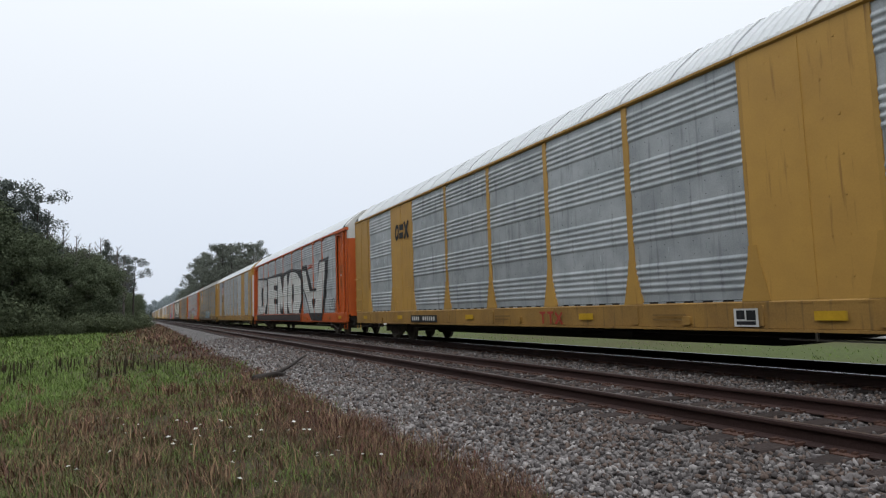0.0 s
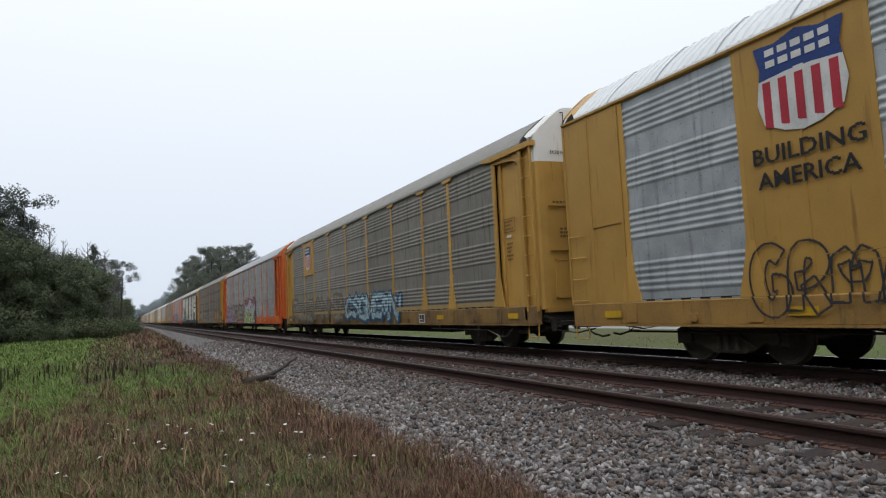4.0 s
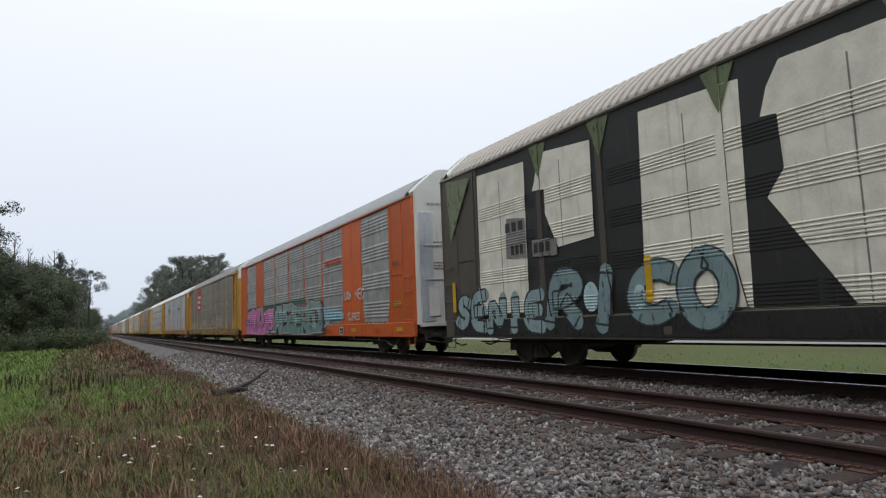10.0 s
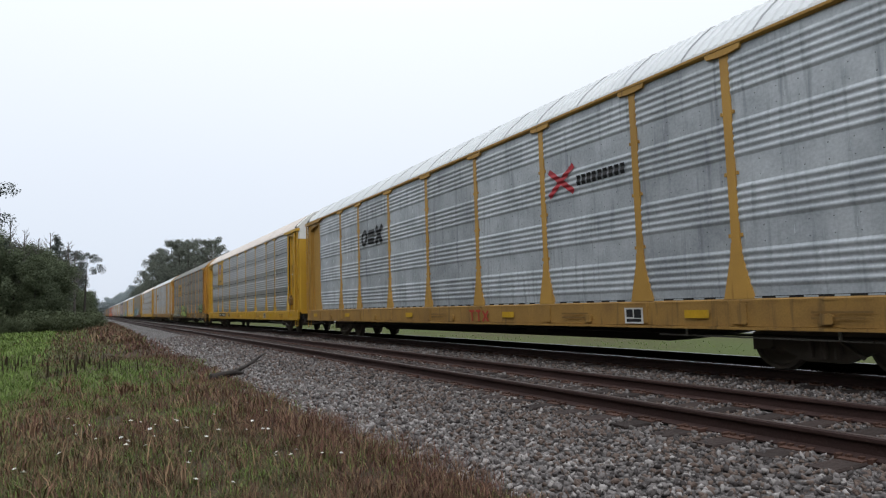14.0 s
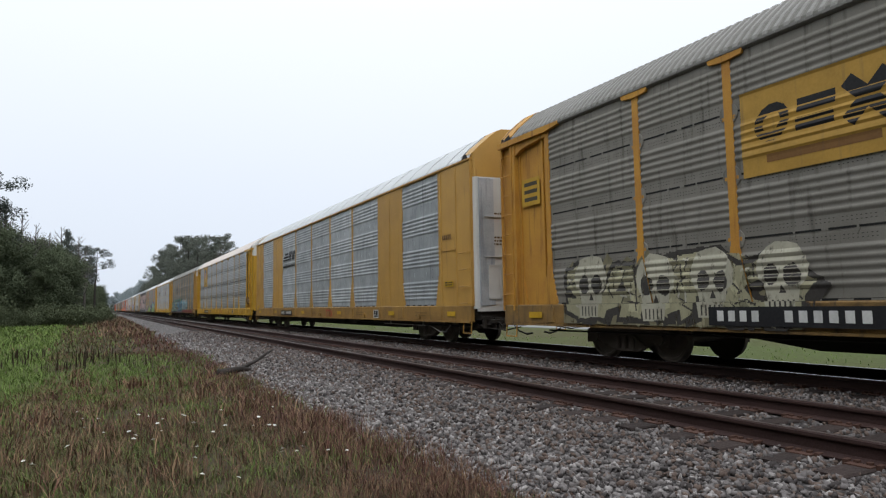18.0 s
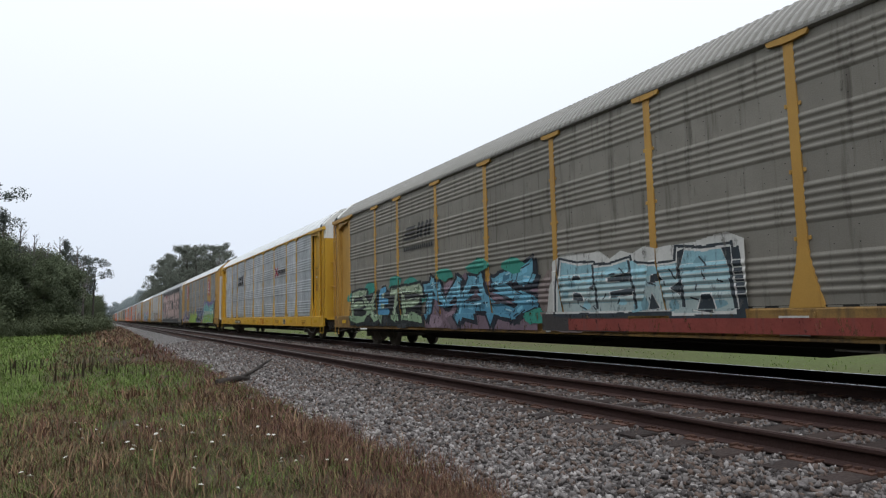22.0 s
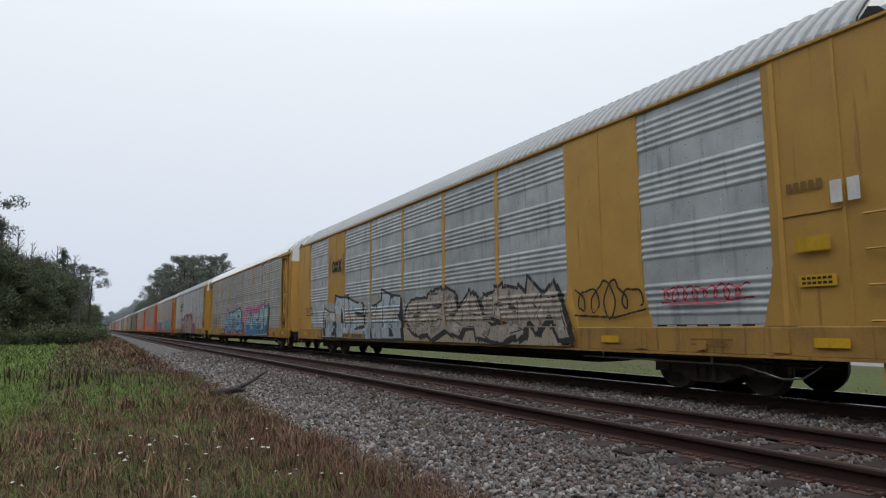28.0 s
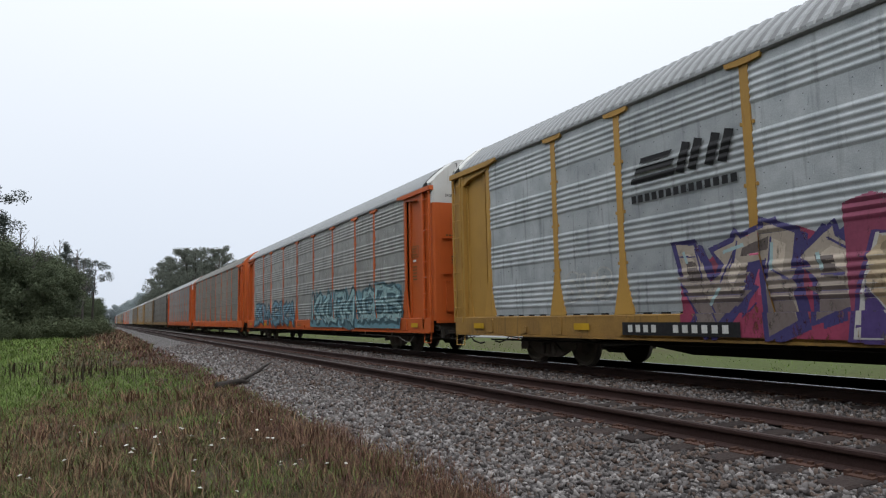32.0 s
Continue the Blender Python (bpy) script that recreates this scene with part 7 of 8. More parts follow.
plan.append(("spire", -4.4, 102, 13.0))
plan.append(("pine", -1.2, 126, 12.6))
plan.append(("pine", -3.0, 116, 12.2))
for i in range(16):
    y = 92 + 9.5 * i
    plan.append(("broad", -4.6 + 0.022 * (y - 92) * 1.6 + r.uniform(-0.9, 0.2) - 0.9, y, 6.8 + 0.012 * (y - 92) + r.uniform(-0.7, 0.7)))
    plan.append(("broad", -8.5 + r.uniform(-1.5, 1), y + 4, 7.6 + r.uniform(-0.8, 0.9)))
for i in range(12):
    plan.append(("broad", -36 + 2.6 * i, 102 + r.uniform(0, 6), 11.5 - 0.3 * i))
for kind, x, y, h in plan:
    plant(kind, r.randrange(8), x, y, h, r.uniform(0, 360))
for i in range(26):
    x = -32 + 31 * i / 25
    plant("bush", i, x + r.uniform(-0.5, 0.5), 73.5 + r.uniform(-1, 1.5) + 0.35 * max(0, x + 12), r.uniform(1.3, 2.6), r.uniform(0, 360))
for i in range(12):
    y = 84 + 11 * i
    plant("bush", i, -2.2 + 0.012 * (y - 84) + r.uniform(-0.6, 0.3), y, r.uniform(1.6, 2.8), r.uniform(0, 360))

# tall undergrowth that closes the foot of the wood
for i in range(40):
    x = -33 + 26 * i / 39
    plant("bush", i, x + r.uniform(-0.5, 0.5), 77.5 + r.uniform(-0.8, 2.2) + 0.5 * max(0, x + 14), r.uniform(3.0, 5.0) - 0.12 * max(0, x + 16), r.uniform(0, 360))

# unseen trees, added to dim low sky light, carry the wood down the field's near side
for i in range(27):
    y = -62 + 5.0 * i
    plant("broad", i, -16.5 + r.uniform(-1.2, 1.2), y, 14.5 + r.uniform(-1.5, 1.5), r.uniform(0, 360))
    plant("broad", i + 1, -21.5 + r.uniform(-1.5, 1.5), y + 2.4, 16.5 + r.uniform(-1.5, 1.5), r.uniform(0, 360))
    plant("bush", i, -14.0 + r.uniform(-0.6, 0.4), y + r.uniform(-1, 1), r.uniform(1.8, 2.8), r.uniform(0, 360))

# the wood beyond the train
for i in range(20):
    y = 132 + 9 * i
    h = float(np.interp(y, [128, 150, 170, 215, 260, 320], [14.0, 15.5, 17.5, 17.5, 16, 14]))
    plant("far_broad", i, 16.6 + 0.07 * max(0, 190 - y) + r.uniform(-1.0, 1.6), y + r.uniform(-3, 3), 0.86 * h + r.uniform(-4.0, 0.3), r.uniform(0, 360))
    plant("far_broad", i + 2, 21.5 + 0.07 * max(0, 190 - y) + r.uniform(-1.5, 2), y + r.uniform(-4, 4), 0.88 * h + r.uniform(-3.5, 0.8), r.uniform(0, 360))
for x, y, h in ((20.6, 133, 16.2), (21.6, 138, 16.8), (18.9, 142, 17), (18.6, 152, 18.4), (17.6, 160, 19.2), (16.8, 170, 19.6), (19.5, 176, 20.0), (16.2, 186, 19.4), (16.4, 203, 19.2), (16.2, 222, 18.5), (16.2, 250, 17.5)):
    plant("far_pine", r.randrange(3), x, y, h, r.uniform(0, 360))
for x, y, h in ((19.8, 129, 14.6), (21.8, 128, 13.6), (22.6, 131, 14), (19.0, 147, 16.4), (17.6, 165, 18)):
    plant("bare", r.randrange(2), x, y, h, r.uniform(0, 360))
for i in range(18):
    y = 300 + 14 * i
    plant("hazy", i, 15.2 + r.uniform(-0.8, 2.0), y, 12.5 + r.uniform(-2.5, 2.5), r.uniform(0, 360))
# far trees, haze painted into their leaves, closing the view down the line
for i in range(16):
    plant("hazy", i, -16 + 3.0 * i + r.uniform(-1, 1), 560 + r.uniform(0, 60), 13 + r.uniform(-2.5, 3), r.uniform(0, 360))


# ---- the cars of the train, from the one that is passing at the start ----
car = autorack(-2, "yellow autorack with clean galvanised panels and white roof", "yellow", "clean", "white", "seamed", "b")

car = autorack(-1, "yellow autorack with wide plates, clean galvanised panels, white roof", "yellow", "clean", "white", "seamed", "b")
sill_marks(car, 1)
block_mark(car, 22.0, 20.62, 3.67, 4.28)
number_plate(car, 20.5, 18.3, 0.70, 0.93)

car = autorack(0, "orange autorack with huge white graffiti letters on galvanised panels", "orange", "clean", "white", "ribbed")
sill_marks(car, 2)
DARK = (0.03, 0.03, 0.032)
painted("graffiti", car, fan([(25.78, 3.98), (21.58, 3.84), (18.14, 3.87), (15.87, 3.87), (15.65, 3.78), (13.84, 3.89), (12.82, 3.91), (11.11, 3.77), (9.94, 3.68), (9.58, 2.58), (9.82, 1.63), (10.18, 1.1), (25.8, 1.1)]), DARK, 1, label="black ground of sprayed letters")
painted("graffiti", car, fan([(7.35, 0.70), (8.02, 1.06), (8.76, 1.76), (9.73, 2.6), (9.87, 3.85), (8.66, 3.85), (8.28, 3.34), (7.45, 2.46), (6.38, 2.43), (5.87, 3.87), (3.9, 3.93), (4.48, 2.05), (5.16, 0.70)]), DARK, 1, label="black outline of sprayed letter")
for outline in (
        [(25.72, 3.84), (21.72, 3.65), (21.56, 2.85), (21.76, 2.0), (22.62, 1.18), (25.75, 1.12)],
        [(21.04, 3.71), (17.5, 3.65), (17.72, 1.12), (21.35, 1.13)],
        [(17.34, 3.69), (16.4, 3.61), (15.62, 2.29), (15.2, 3.49), (14.27, 3.68), (14.09, 2.82), (14.28, 1.12), (15.16, 1.12), (15.46, 1.85), (15.86, 1.12), (16.39, 1.98), (16.52, 1.12), (17.46, 1.12)],
        [(13.94, 2.8), (13.25, 3.68), (11.93, 3.67), (11.14, 3.48), (10.28, 3.07), (10.16, 2.27), (10.26, 1.74), (10.73, 1.29), (10.86, 1.13), (13.57, 1.16), (14.0, 1.81)],
        [(7.94, 1.12), (8.59, 1.82), (9.53, 2.57), (9.79, 3.57), (8.91, 3.52), (8.69, 3.08), (7.98, 2.31), (6.51, 2.28), (5.67, 3.77), (4.57, 3.73), (5.28, 1.1)]):
    painted("graffiti", car, fan(outline), (0.60, 0.60, 0.575), 2, label="white sprayed letter")
for outline in ([(24.02, 3.19), (23.14, 3.14), (23.18, 1.77), (24.06, 1.72)], [(18.94, 3.12), (17.45, 3.1), (17.49, 2.69), (18.88, 2.82)], [(18.88, 2.17), (17.54, 2.15), (17.57, 1.81), (18.85, 1.83)], [(12.6, 2.92), (12.22, 2.91), (12.13, 2.5), (12.24, 1.88), (12.53, 1.63), (12.7, 2.1)], [(7.4, 1.88), (6.61, 1.87), (6.78, 1.6), (7.08, 1.3), (7.32, 1.64)]):
    painted("graffiti", car, fan(outline), DARK, 3)
painted("graffiti", car, place(thick([((0, 0.6), (0.6, 0.4)), ((0.6, 0.4), (1.2, 0.1)), ((2.6, 0.75), (3.2, 0.55)), ((3.2, 0.55), (3.8, 0.25))], 0.05), 25.7, 1.12), DARK, 3)
rnd = random.Random(8)
for i in range(30):
    y, z = rnd.uniform(10, 25.4), rnd.uniform(0.95, 1.06)
    rect(car, y + 0.05, y - 0.03, 0.72 + rnd.uniform(0, 0.2), z, (0.45, 0.45, 0.43), "graffiti_drip", 3)
painted("company_mark", car, fan([(7.7, 3.56), (7.55, 3.66), (6.6, 3.72), (6.62, 3.6)]), (0.40, 0.07, 0.03), 2, 0.02, "small red company mark")
painted("company_mark", car, fan([(7.72, 3.74), (7.2, 3.8), (6.58, 3.8), (6.6, 3.75)]), (0.40, 0.07, 0.03), 2, 0.02)
tag(car, 3.9, 2.2, 1.2, 1.9, 77, (0.06, 0.07, 0.075), 0.035)
for z, a, b in ((3.4, 26.35, 25.85), (3.05, 26.3, 25.95), (2.75, 26.3, 25.95)):
    tag(car, a, b, z, z + 0.22, int(z * 10), DARK, 0.03)
rect(car, 25.7, 10.1, 0.68, 1.06, (0.04, 0.033, 0.033), "graffiti", 1)

car = autorack(1, "yellow autorack with wide plates and a shield emblem", "yellow", "clean", "white", "seamed", "b", hood=False, door=PANEL["clean"])
sill_marks(car, 3, False)
shield(car, 22.05, 20.65, 3.45, 4.9)
word(car, "BUILDING", 22.2, 20.5, 3.05, 3.3, INK, 2, 0.02, label="dark slogan lettering", step=0.02)
word(car, "AMERICA", 22.15, 20.6, 2.68, 2.93, INK, 2, 0.02, label="dark slogan lettering", step=0.02)
outline_word(car, "GRMAEL", 22.95, 19.1, 0.72, 2.02, 31, (0.03, 0.03, 0.035), 0.035, 0.4)
rect(car, 0.75, 0.25, 1.2, 4.2, (0.3, 0.32, 0.34), "patch", 1)

car = autorack(2, "yellow autorack with dirty brown-grey panels and pale blue graffiti", "yellow", "dirty", "dirty", "ribbed")
sill_marks(car, 4)
piece(car, 15.2, 8.7, 0.72, 1.9, 12, (0.32, 0.45, 0.5), (0.03, 0.08, 0.14), 7, None, WHITE, 0.2)
emblem_plate(car, 22.33, 20.49, 3.2, 4.93, "yellow")
shield(car, 22.0, 20.85, 3.5, 4.75)
piece(car, 25.4, 15.4, 0.75, 2.0, 11, (0.20, 0.175, 0.13), (0.12, 0.105, 0.08), 8, None, (0.27, 0.24, 0.19), 0.24)
for a, b in ((24.9, 22.6), (20.3, 17.8), (17.5, 15.0), (8.9, 6.7), (6.3, 4.7), (4.3, 2.0)):
    rect(car, a, b, 1.12, 1.24, (0.36, 0.25, 0.11), "lower_strip", 1)

car = autorack(3, "orange autorack with weathered panels and lime, tan and purple graffiti", "orange", "mid", "galv", "ribbed", hood=False)
sill_marks(car, 5, False)
painted("graffiti", car, fan([(25.6, 2.15), (20.4, 2.15), (20.2, 0.68), (25.6, 0.68)]), (0.34, 0.20, 0.05), 1, label="mustard sprayed ground")
block_piece(car, 25.1, 20.5, 0.70, 2.3, 13, "SNRUN", (0.36, 0.27, 0.37), (0.13, 0.10, 0.17), (0.33, 0.22, 0.30), None, None, (0.30, 0.30, 0.36))
piece(car, 20.4, 14.9, 0.70, 2.4, 14, (0.30, 0.29, 0.25), (0.06, 0.09, 0.08), 6, (0.33, 0.20, 0.14), (0.22, 0.36, 0.35), 0.26, (0.34, 0.24, 0.17), "KOMER")
rect(car, 14.4, 9.25, 0.68, 1.06, (0.28, 0.35, 0.09), "graffiti", 1, "lime sprayed base")
block_piece(car, 14.2, 9.4, 0.70, 2.45, 15, "ACENT", (0.46, 0.48, 0.49), (0.08, 0.07, 0.19), (0.34, 0.44, 0.08), (0.58, 0.58, 0.58), (0.30, 0.13, 0.13), (0.42, 0.47, 0.30), 1.6, 0.8)
for z, a, b in ((4.1, 26.35, 25.6), (3.4, 26.3, 25.6), (2.8, 26.25, 25.75), (1.5, 26.3, 25.6)):
    outline_word(car, "GON", a, b, z, z + 0.3, int(z * 10), WHITE, 0.03, 0.1)
rect(car, 26.0, 25.7, 0.72, 0.95, (0.6, 0.5, 0.02), "stencil", 2)
number_plate(car, 20.3, 18.05, 0.72, 0.93)

car = autorack(4, "rusty yellow autorack with sooty panels and white graffiti", "rusty_yellow", "dark", "dirty", "ribbed", slots=True, hood=False, end_paint="rusty_yellow", door=PAINT["peeling_yellow"])
sill_marks(car, 6)
piece(car, 19.8, 13.9, 0.72, 2.25, 17, (0.22, 0.225, 0.205), (0.06, 0.055, 0.05), 6, None, (0.36, 0.36, 0.34), 0.24, None, "ZESON")
piece(car, 11.9, 7.4, 0.72, 2.3, 18, (0.24, 0.235, 0.225), (0.06, 0.055, 0.05), 4, None, (0.38, 0.38, 0.36), 0.24, None, "GBOD")
outline_word(car, "CUD", 23.1, 21.6, 1.2, 1.9, 19, (0.34, 0.33, 0.31), 0.045, 0.12)
rnd = random.Random(14)
for i in range(26):
    y = 19.0 - i * 0.5
    rect(car, y + 0.5, y - rnd.uniform(0.1, 0.5), 0.70, rnd.uniform(0.92, 1.06), rnd.choice(((0.30, 0.26, 0.18), (0.20, 0.22, 0.16), (0.25, 0.25, 0.23), (0.13, 0.08, 0.06), (0.32, 0.19, 0.06))), "graffiti", 1 + i % 2)
rect(car, 1.35, 0.95, 2.0, 2.3, REFLECT, "stencil", 1)

car = autorack(5, "brown autorack with white door panels and black graffiti shapes", "brown", "black", "tan", "broad", "b", end_paint="brown", slots="flat")
for outline in (
        [(19.35, 4.72), (17.27, 4.61), (17.34, 1.12), (19.48, 1.26)],
        [(16.59, 4.66), (15.05, 4.63), (15.07, 2.60), (15.36, 2.61), (14.33, 1.12), (15.84, 1.12), (16.96, 2.70), (16.66, 3.07), (16.69, 3.89), (16.96, 3.91), (16.82, 4.33)],
        [(13.10, 4.61), (11.06, 4.62), (11.00, 1.59), (10.47, 1.53), (10.83, 1.12), (13.14, 1.12)],
        [(10.35, 4.66), (8.80, 4.58), (8.74, 1.12), (10.32, 1.12)],
        [(7.50, 4.56), (5.50, 4.61), (5.48, 1.12), (7.59, 1.12)],
        [(5.14, 3.89), (4.25, 4.65), (3.17, 4.59), (3.18, 2.99), (4.65, 2.97), (4.67, 3.90)],
        [(5.24, 2.85), (3.16, 2.80), (3.16, 2.22), (4.82, 2.21)],
        [(2.86, 4.66), (2.03, 4.64), (2.04, 4.18), (1.77, 4.14), (1.79, 4.65), (0.99, 4.62), (1.00, 3.59), (1.74, 3.60), (1.72, 3.31), (1.02, 3.25), (1.01, 2.96), (2.87, 3.03), (2.85, 3.51), (2.25, 3.46), (2.23, 3.31), (2.10, 3.31), (2.07, 3.59), (2.87, 3.65)],
        [(2.87, 2.82), (1.01, 2.81), (1.14, 1.14), (2.88, 1.16)],
        [(22.26, 4.7), (20.68, 4.56), (20.71, 2.63), (21.85, 2.55), (22.24, 3.32), (22.23, 3.87), (22.68, 3.9)],
        [(25.02, 4.75), (22.95, 4.65), (23.0, 1.2), (25.08, 1.2)]):
    painted("graffiti_door", car, fan(outline), (0.72, 0.69, 0.59), 2, 0.0125, "cream-white door surface left between black paint")
    ys = [p[0] for p in outline]
    if max(ys) - min(ys) > 1.4:
        m = (max(ys) + min(ys)) / 2
        rect(car, m + 0.014, m - 0.014, max(1.14, min(p[1] for p in outline)), 4.4, (0.20, 0.19, 0.165), "graffiti_seam", 3)
for a, b, z0, z1 in ((2.06, 1.84, 1.9, 2.55), (1.98, 1.72, 1.15, 1.6)):
    rect(car, a, b, z0, z1, INK, "graffiti", 3)
rect(car, 26.4, 0.2, 0.68, 1.07, (0.022, 0.021, 0.02), "graffiti", 1)
for p in POSTS[1:9]:
    painted("graffiti", car, fan([(p + 0.32, EAVE - 0.05), (p - 0.32, EAVE - 0.05), (p, EAVE - 0.8)]), (0.13, 0.16, 0.08), 3)
rect(car, 1.02, 0.80, 0.7, 4.8, (0.17, 0.21, 0.10), "graffiti", 3)
outline_word(car, "SENIE", 26.3, 22.4, 0.68, 1.85, 19, (0.03, 0.04, 0.045), 0.045, 0.4, (0.27, 0.36, 0.37))
outline_word(car, "RICO", 22.3, 17.6, 0.68, 2.15, 20, (0.03, 0.04, 0.045), 0.045, 0.36, (0.19, 0.27, 0.28))
painted("graffiti", car, blob(20.9, 1.45, 0.22, 0.3) + blob(19.6, 1.4, 0.15, 0.22), (0.42, 0.56, 0.58), 8)
painted("graffiti", car, fan([(23.75, 3.45), (22.99, 3.35), (23.0, 2.45), (23.81, 2.5)]), (0.22, 0.21, 0.20), 3, label="grey repainted patch")
painted("graffiti", car, fan([(22.76, 2.8), (21.88, 2.76), (21.87, 2.39), (22.75, 2.43)]), (0.20, 0.19, 0.18), 3, label="grey repainted patch")
bars(car, 23.75, 22.95, 3.1, 3.32, (0.03, 0.03, 0.03), 3, layer=5)
bars(car, 23.55, 23.0, 2.55, 2.77, (0.03, 0.03, 0.03), 3, layer=5)
bars(car, 22.65, 22.0, 2.5, 2.72, (0.03, 0.03, 0.03), 3, layer=5)
painted("graffiti", car, fan([(26.6, 4.9), (25.3, 4.77), (26.43, 3.2)]), (0.17, 0.20, 0.12), 3)
for y in (26.3, 19.3, 9.9, 4.3, 0.6):
    rect(car, y + 0.08, y - 0.08, 1.3, 2.1, REFLECT, "reflector", 5, "yellow reflector strip")

car = autorack(6, "orange autorack with wide plates and pink and teal graffiti", "orange", "mid", "galv", "ribbed", "b", door=HOOD)
sill_marks(car, 7, False)
painted("graffiti", car, fan([(25.9, 1.6), (25.7, 0.7), (12.3, 0.7), (12.2, 2.3), (19.5, 2.3)]), (0.36, 0.10, 0.24), 1, label="pink sprayed ground")
painted("graffiti", car, fan([(25.4, 2.25), (12.2, 2.4), (12.2, 2.1), (25.45, 2.0)]), (0.06, 0.14, 0.08), 1)
block_piece(car, 25.2, 18.5, 0.68, 2.22, 20, "JKLUN", (0.55, 0.17, 0.38), (0.10, 0.03, 0.14), None, (0.64, 0.48, 0.60), None, None, 1.0, 0.62)
painted("graffiti", car, fan([(21.6, 2.25), (20.95, 2.25), (21.0, 1.75), (21.5, 1.75)]), (0.40, 0.30, 0.18), 8)
for y, z in ((24.2, 1.35), (22.7, 1.3), (20.9, 1.2), (19.3, 1.25)):
    painted("graffiti", car, blob(y, z, 0.17, 0.15), (0.10, 0.05, 0.14), 8)
    painted("graffiti", car, blob(y + 0.03, z + 0.03, 0.09, 0.08), (0.26, 0.36, 0.12), 9)
rect(car, 18.1, 9.6, 0.70, 1.5, (0.17, 0.28, 0.26), "graffiti", 1)
painted("graffiti", car, fan([(9.6, 0.95), (9.6, 1.85), (6.8, 1.55), (6.8, 1.3), (8.6, 1.25), (9.0, 1.0)]), (0.24, 0.42, 0.48), 1, label="pale blue sprayed streak")
block_piece(car, 18.1, 9.5, 0.70, 2.3, 21, "ASERD", (0.20, 0.31, 0.29), (0.04, 0.042, 0.045), (0.17, 0.27, 0.255), (0.45, 0.50, 0.48))
bars(car, 9.1, 7.1, 3.55, 3.75, (0.48, 0.06, 0.03), 9, "graffiti_bar", 1, 0.15)
outline_word(car, "LOOM", 6.65, 5.95, 2.0, 2.35, 91, WHITE, 0.03, 0.1)
outline_word(car, "NEO", 5.5, 4.6, 1.95, 2.4, 92, WHITE, 0.032, 0.1)
outline_word(car, "CURES", 6.35, 5.0, 1.2, 1.55, 93, (0.55, 0.54, 0.52), 0.022, 0.12)
number_plate(car, 19.5, 17.0, 0.72, 0.93)

car = autorack(7, "yellow autorack with dirty brown panels and a red emblem panel", "yellow", "dirty", "dirty", "ribbed", hood=True)
sill_marks(car, 8, False)
rect(car, 20.22, 17.6, 2.82, 4.88, (0.44, 0.035, 0.03), "emblem", 2, "red emblem panel with white bars")
for z, a, b, n in ((3.95, 20.0, 17.85, 8), (3.5, 20.0, 18.2, 7), (3.02, 20.0, 18.15, 7)):
    bars(car, a, b, z, z + 0.26, (0.66, 0.64, 0.6), n, "emblem", 3)
outline_word(car, "GMUK", 24.6, 21.1, 1.05, 1.85, 24, (0.5, 0.5, 0.48), 0.035, 0.34)
tag(car, 19.9, 18.4, 1.33, 1.75, 25, (0.3, 0.3, 0.28), 0.04)
outline_word(car, "ANSOS", 16.9, 14.9, 1.35, 1.85, 26, (0.5, 0.5, 0.48), 0.03, 0.34)
outline_word(car, "PUM", 13.0, 9.6, 1.2, 2.5, 28, (0.06, 0.045, 0.04), 0.05, 0.34)
outline_word(car, "GASCK", 11.4, 6.9, 1.05, 2.2, 27, WHITE, 0.04, 0.35)
number_plate(car, 20.3, 17.95, 0.72, 0.93)
for a, b in ((24.9, 22.7), (20.1, 17.9), (17.3, 15.1), (14.6, 12.3), (11.8, 9.5)):
    rect(car, a, b, 1.12, 1.22, (0.42, 0.36, 0.24), "lower_strip", 1)
for y in (22.6, 18.9, 18.4, 16.3, 15.8, 9.4, 6.8, 3.2):
    rect(car, y + 0.16, y - 0.16, 1.13, 1.2, (0.42, 0.05, 0.03), "reflector", 2)

car = autorack(8, "yellow autorack with bluish galvanised panels and white roof", "yellow", "stained", "white", "seamed")
sill_marks(car, 9)
painted("company_mark", car, bar((9.0, 3.35), (8.2, 3.9), 0.12) + bar((9.0, 3.9), (8.2, 3.35), 0.12), (0.40, 0.03, 0.04), 2)
bars(car, 8.1, 6.7, 3.45, 3.65, INK, 9)
block_mark(car, 20.1, 18.1, 3.3, 3.9)

car = autorack(9, "bright yellow autorack with shiny slotted panels and shield emblem", "bright_yellow", "bright", "cream", "ribbed", slots=True)
sill_marks(car, 10, False)
emblem_plate(car, 22.33, 20.49, 3.15, 4.93, "bright_yellow")
shield(car, 21.8, 20.95, 3.9, 4.75)
word(car, "BUILDING AMERICA", 22.2, 20.6, 3.35, 3.5, INK, 2, 0.01, label="dark slogan lettering", step=0.02)
number_plate(car, 21.4, 18.7, 0.80, 1.02)
rect(car, 17.75, 17.3, 0.82, 1.02, INK, "number_panel", 1)
word(car, "R1", 17.68, 17.37, 0.85, 0.99, WHITE, 2, 0.01)
tag(car, 26.2, 25.3, 1.3, 1.9, 78, INK, 0.035)

car = autorack(10, "yellow autorack with dirty slotted panels and lime graffiti", "rusty_yellow", "dirty", "dirty", "ribbed", slots=True, hood=False)
sill_marks(car, 11)
rect(car, 20.2, 17.65, 2.95, 4.25, (0.46, 0.27, 0.05), "emblem_plate", 3, "yellow patch with dark company mark")
block_mark(car, 20.0, 18.0, 3.42, 3.98)
rect(car, 19.8, 18.2, 3.12, 3.24, (0.2, 0.1, 0.03), "company_mark", 5)
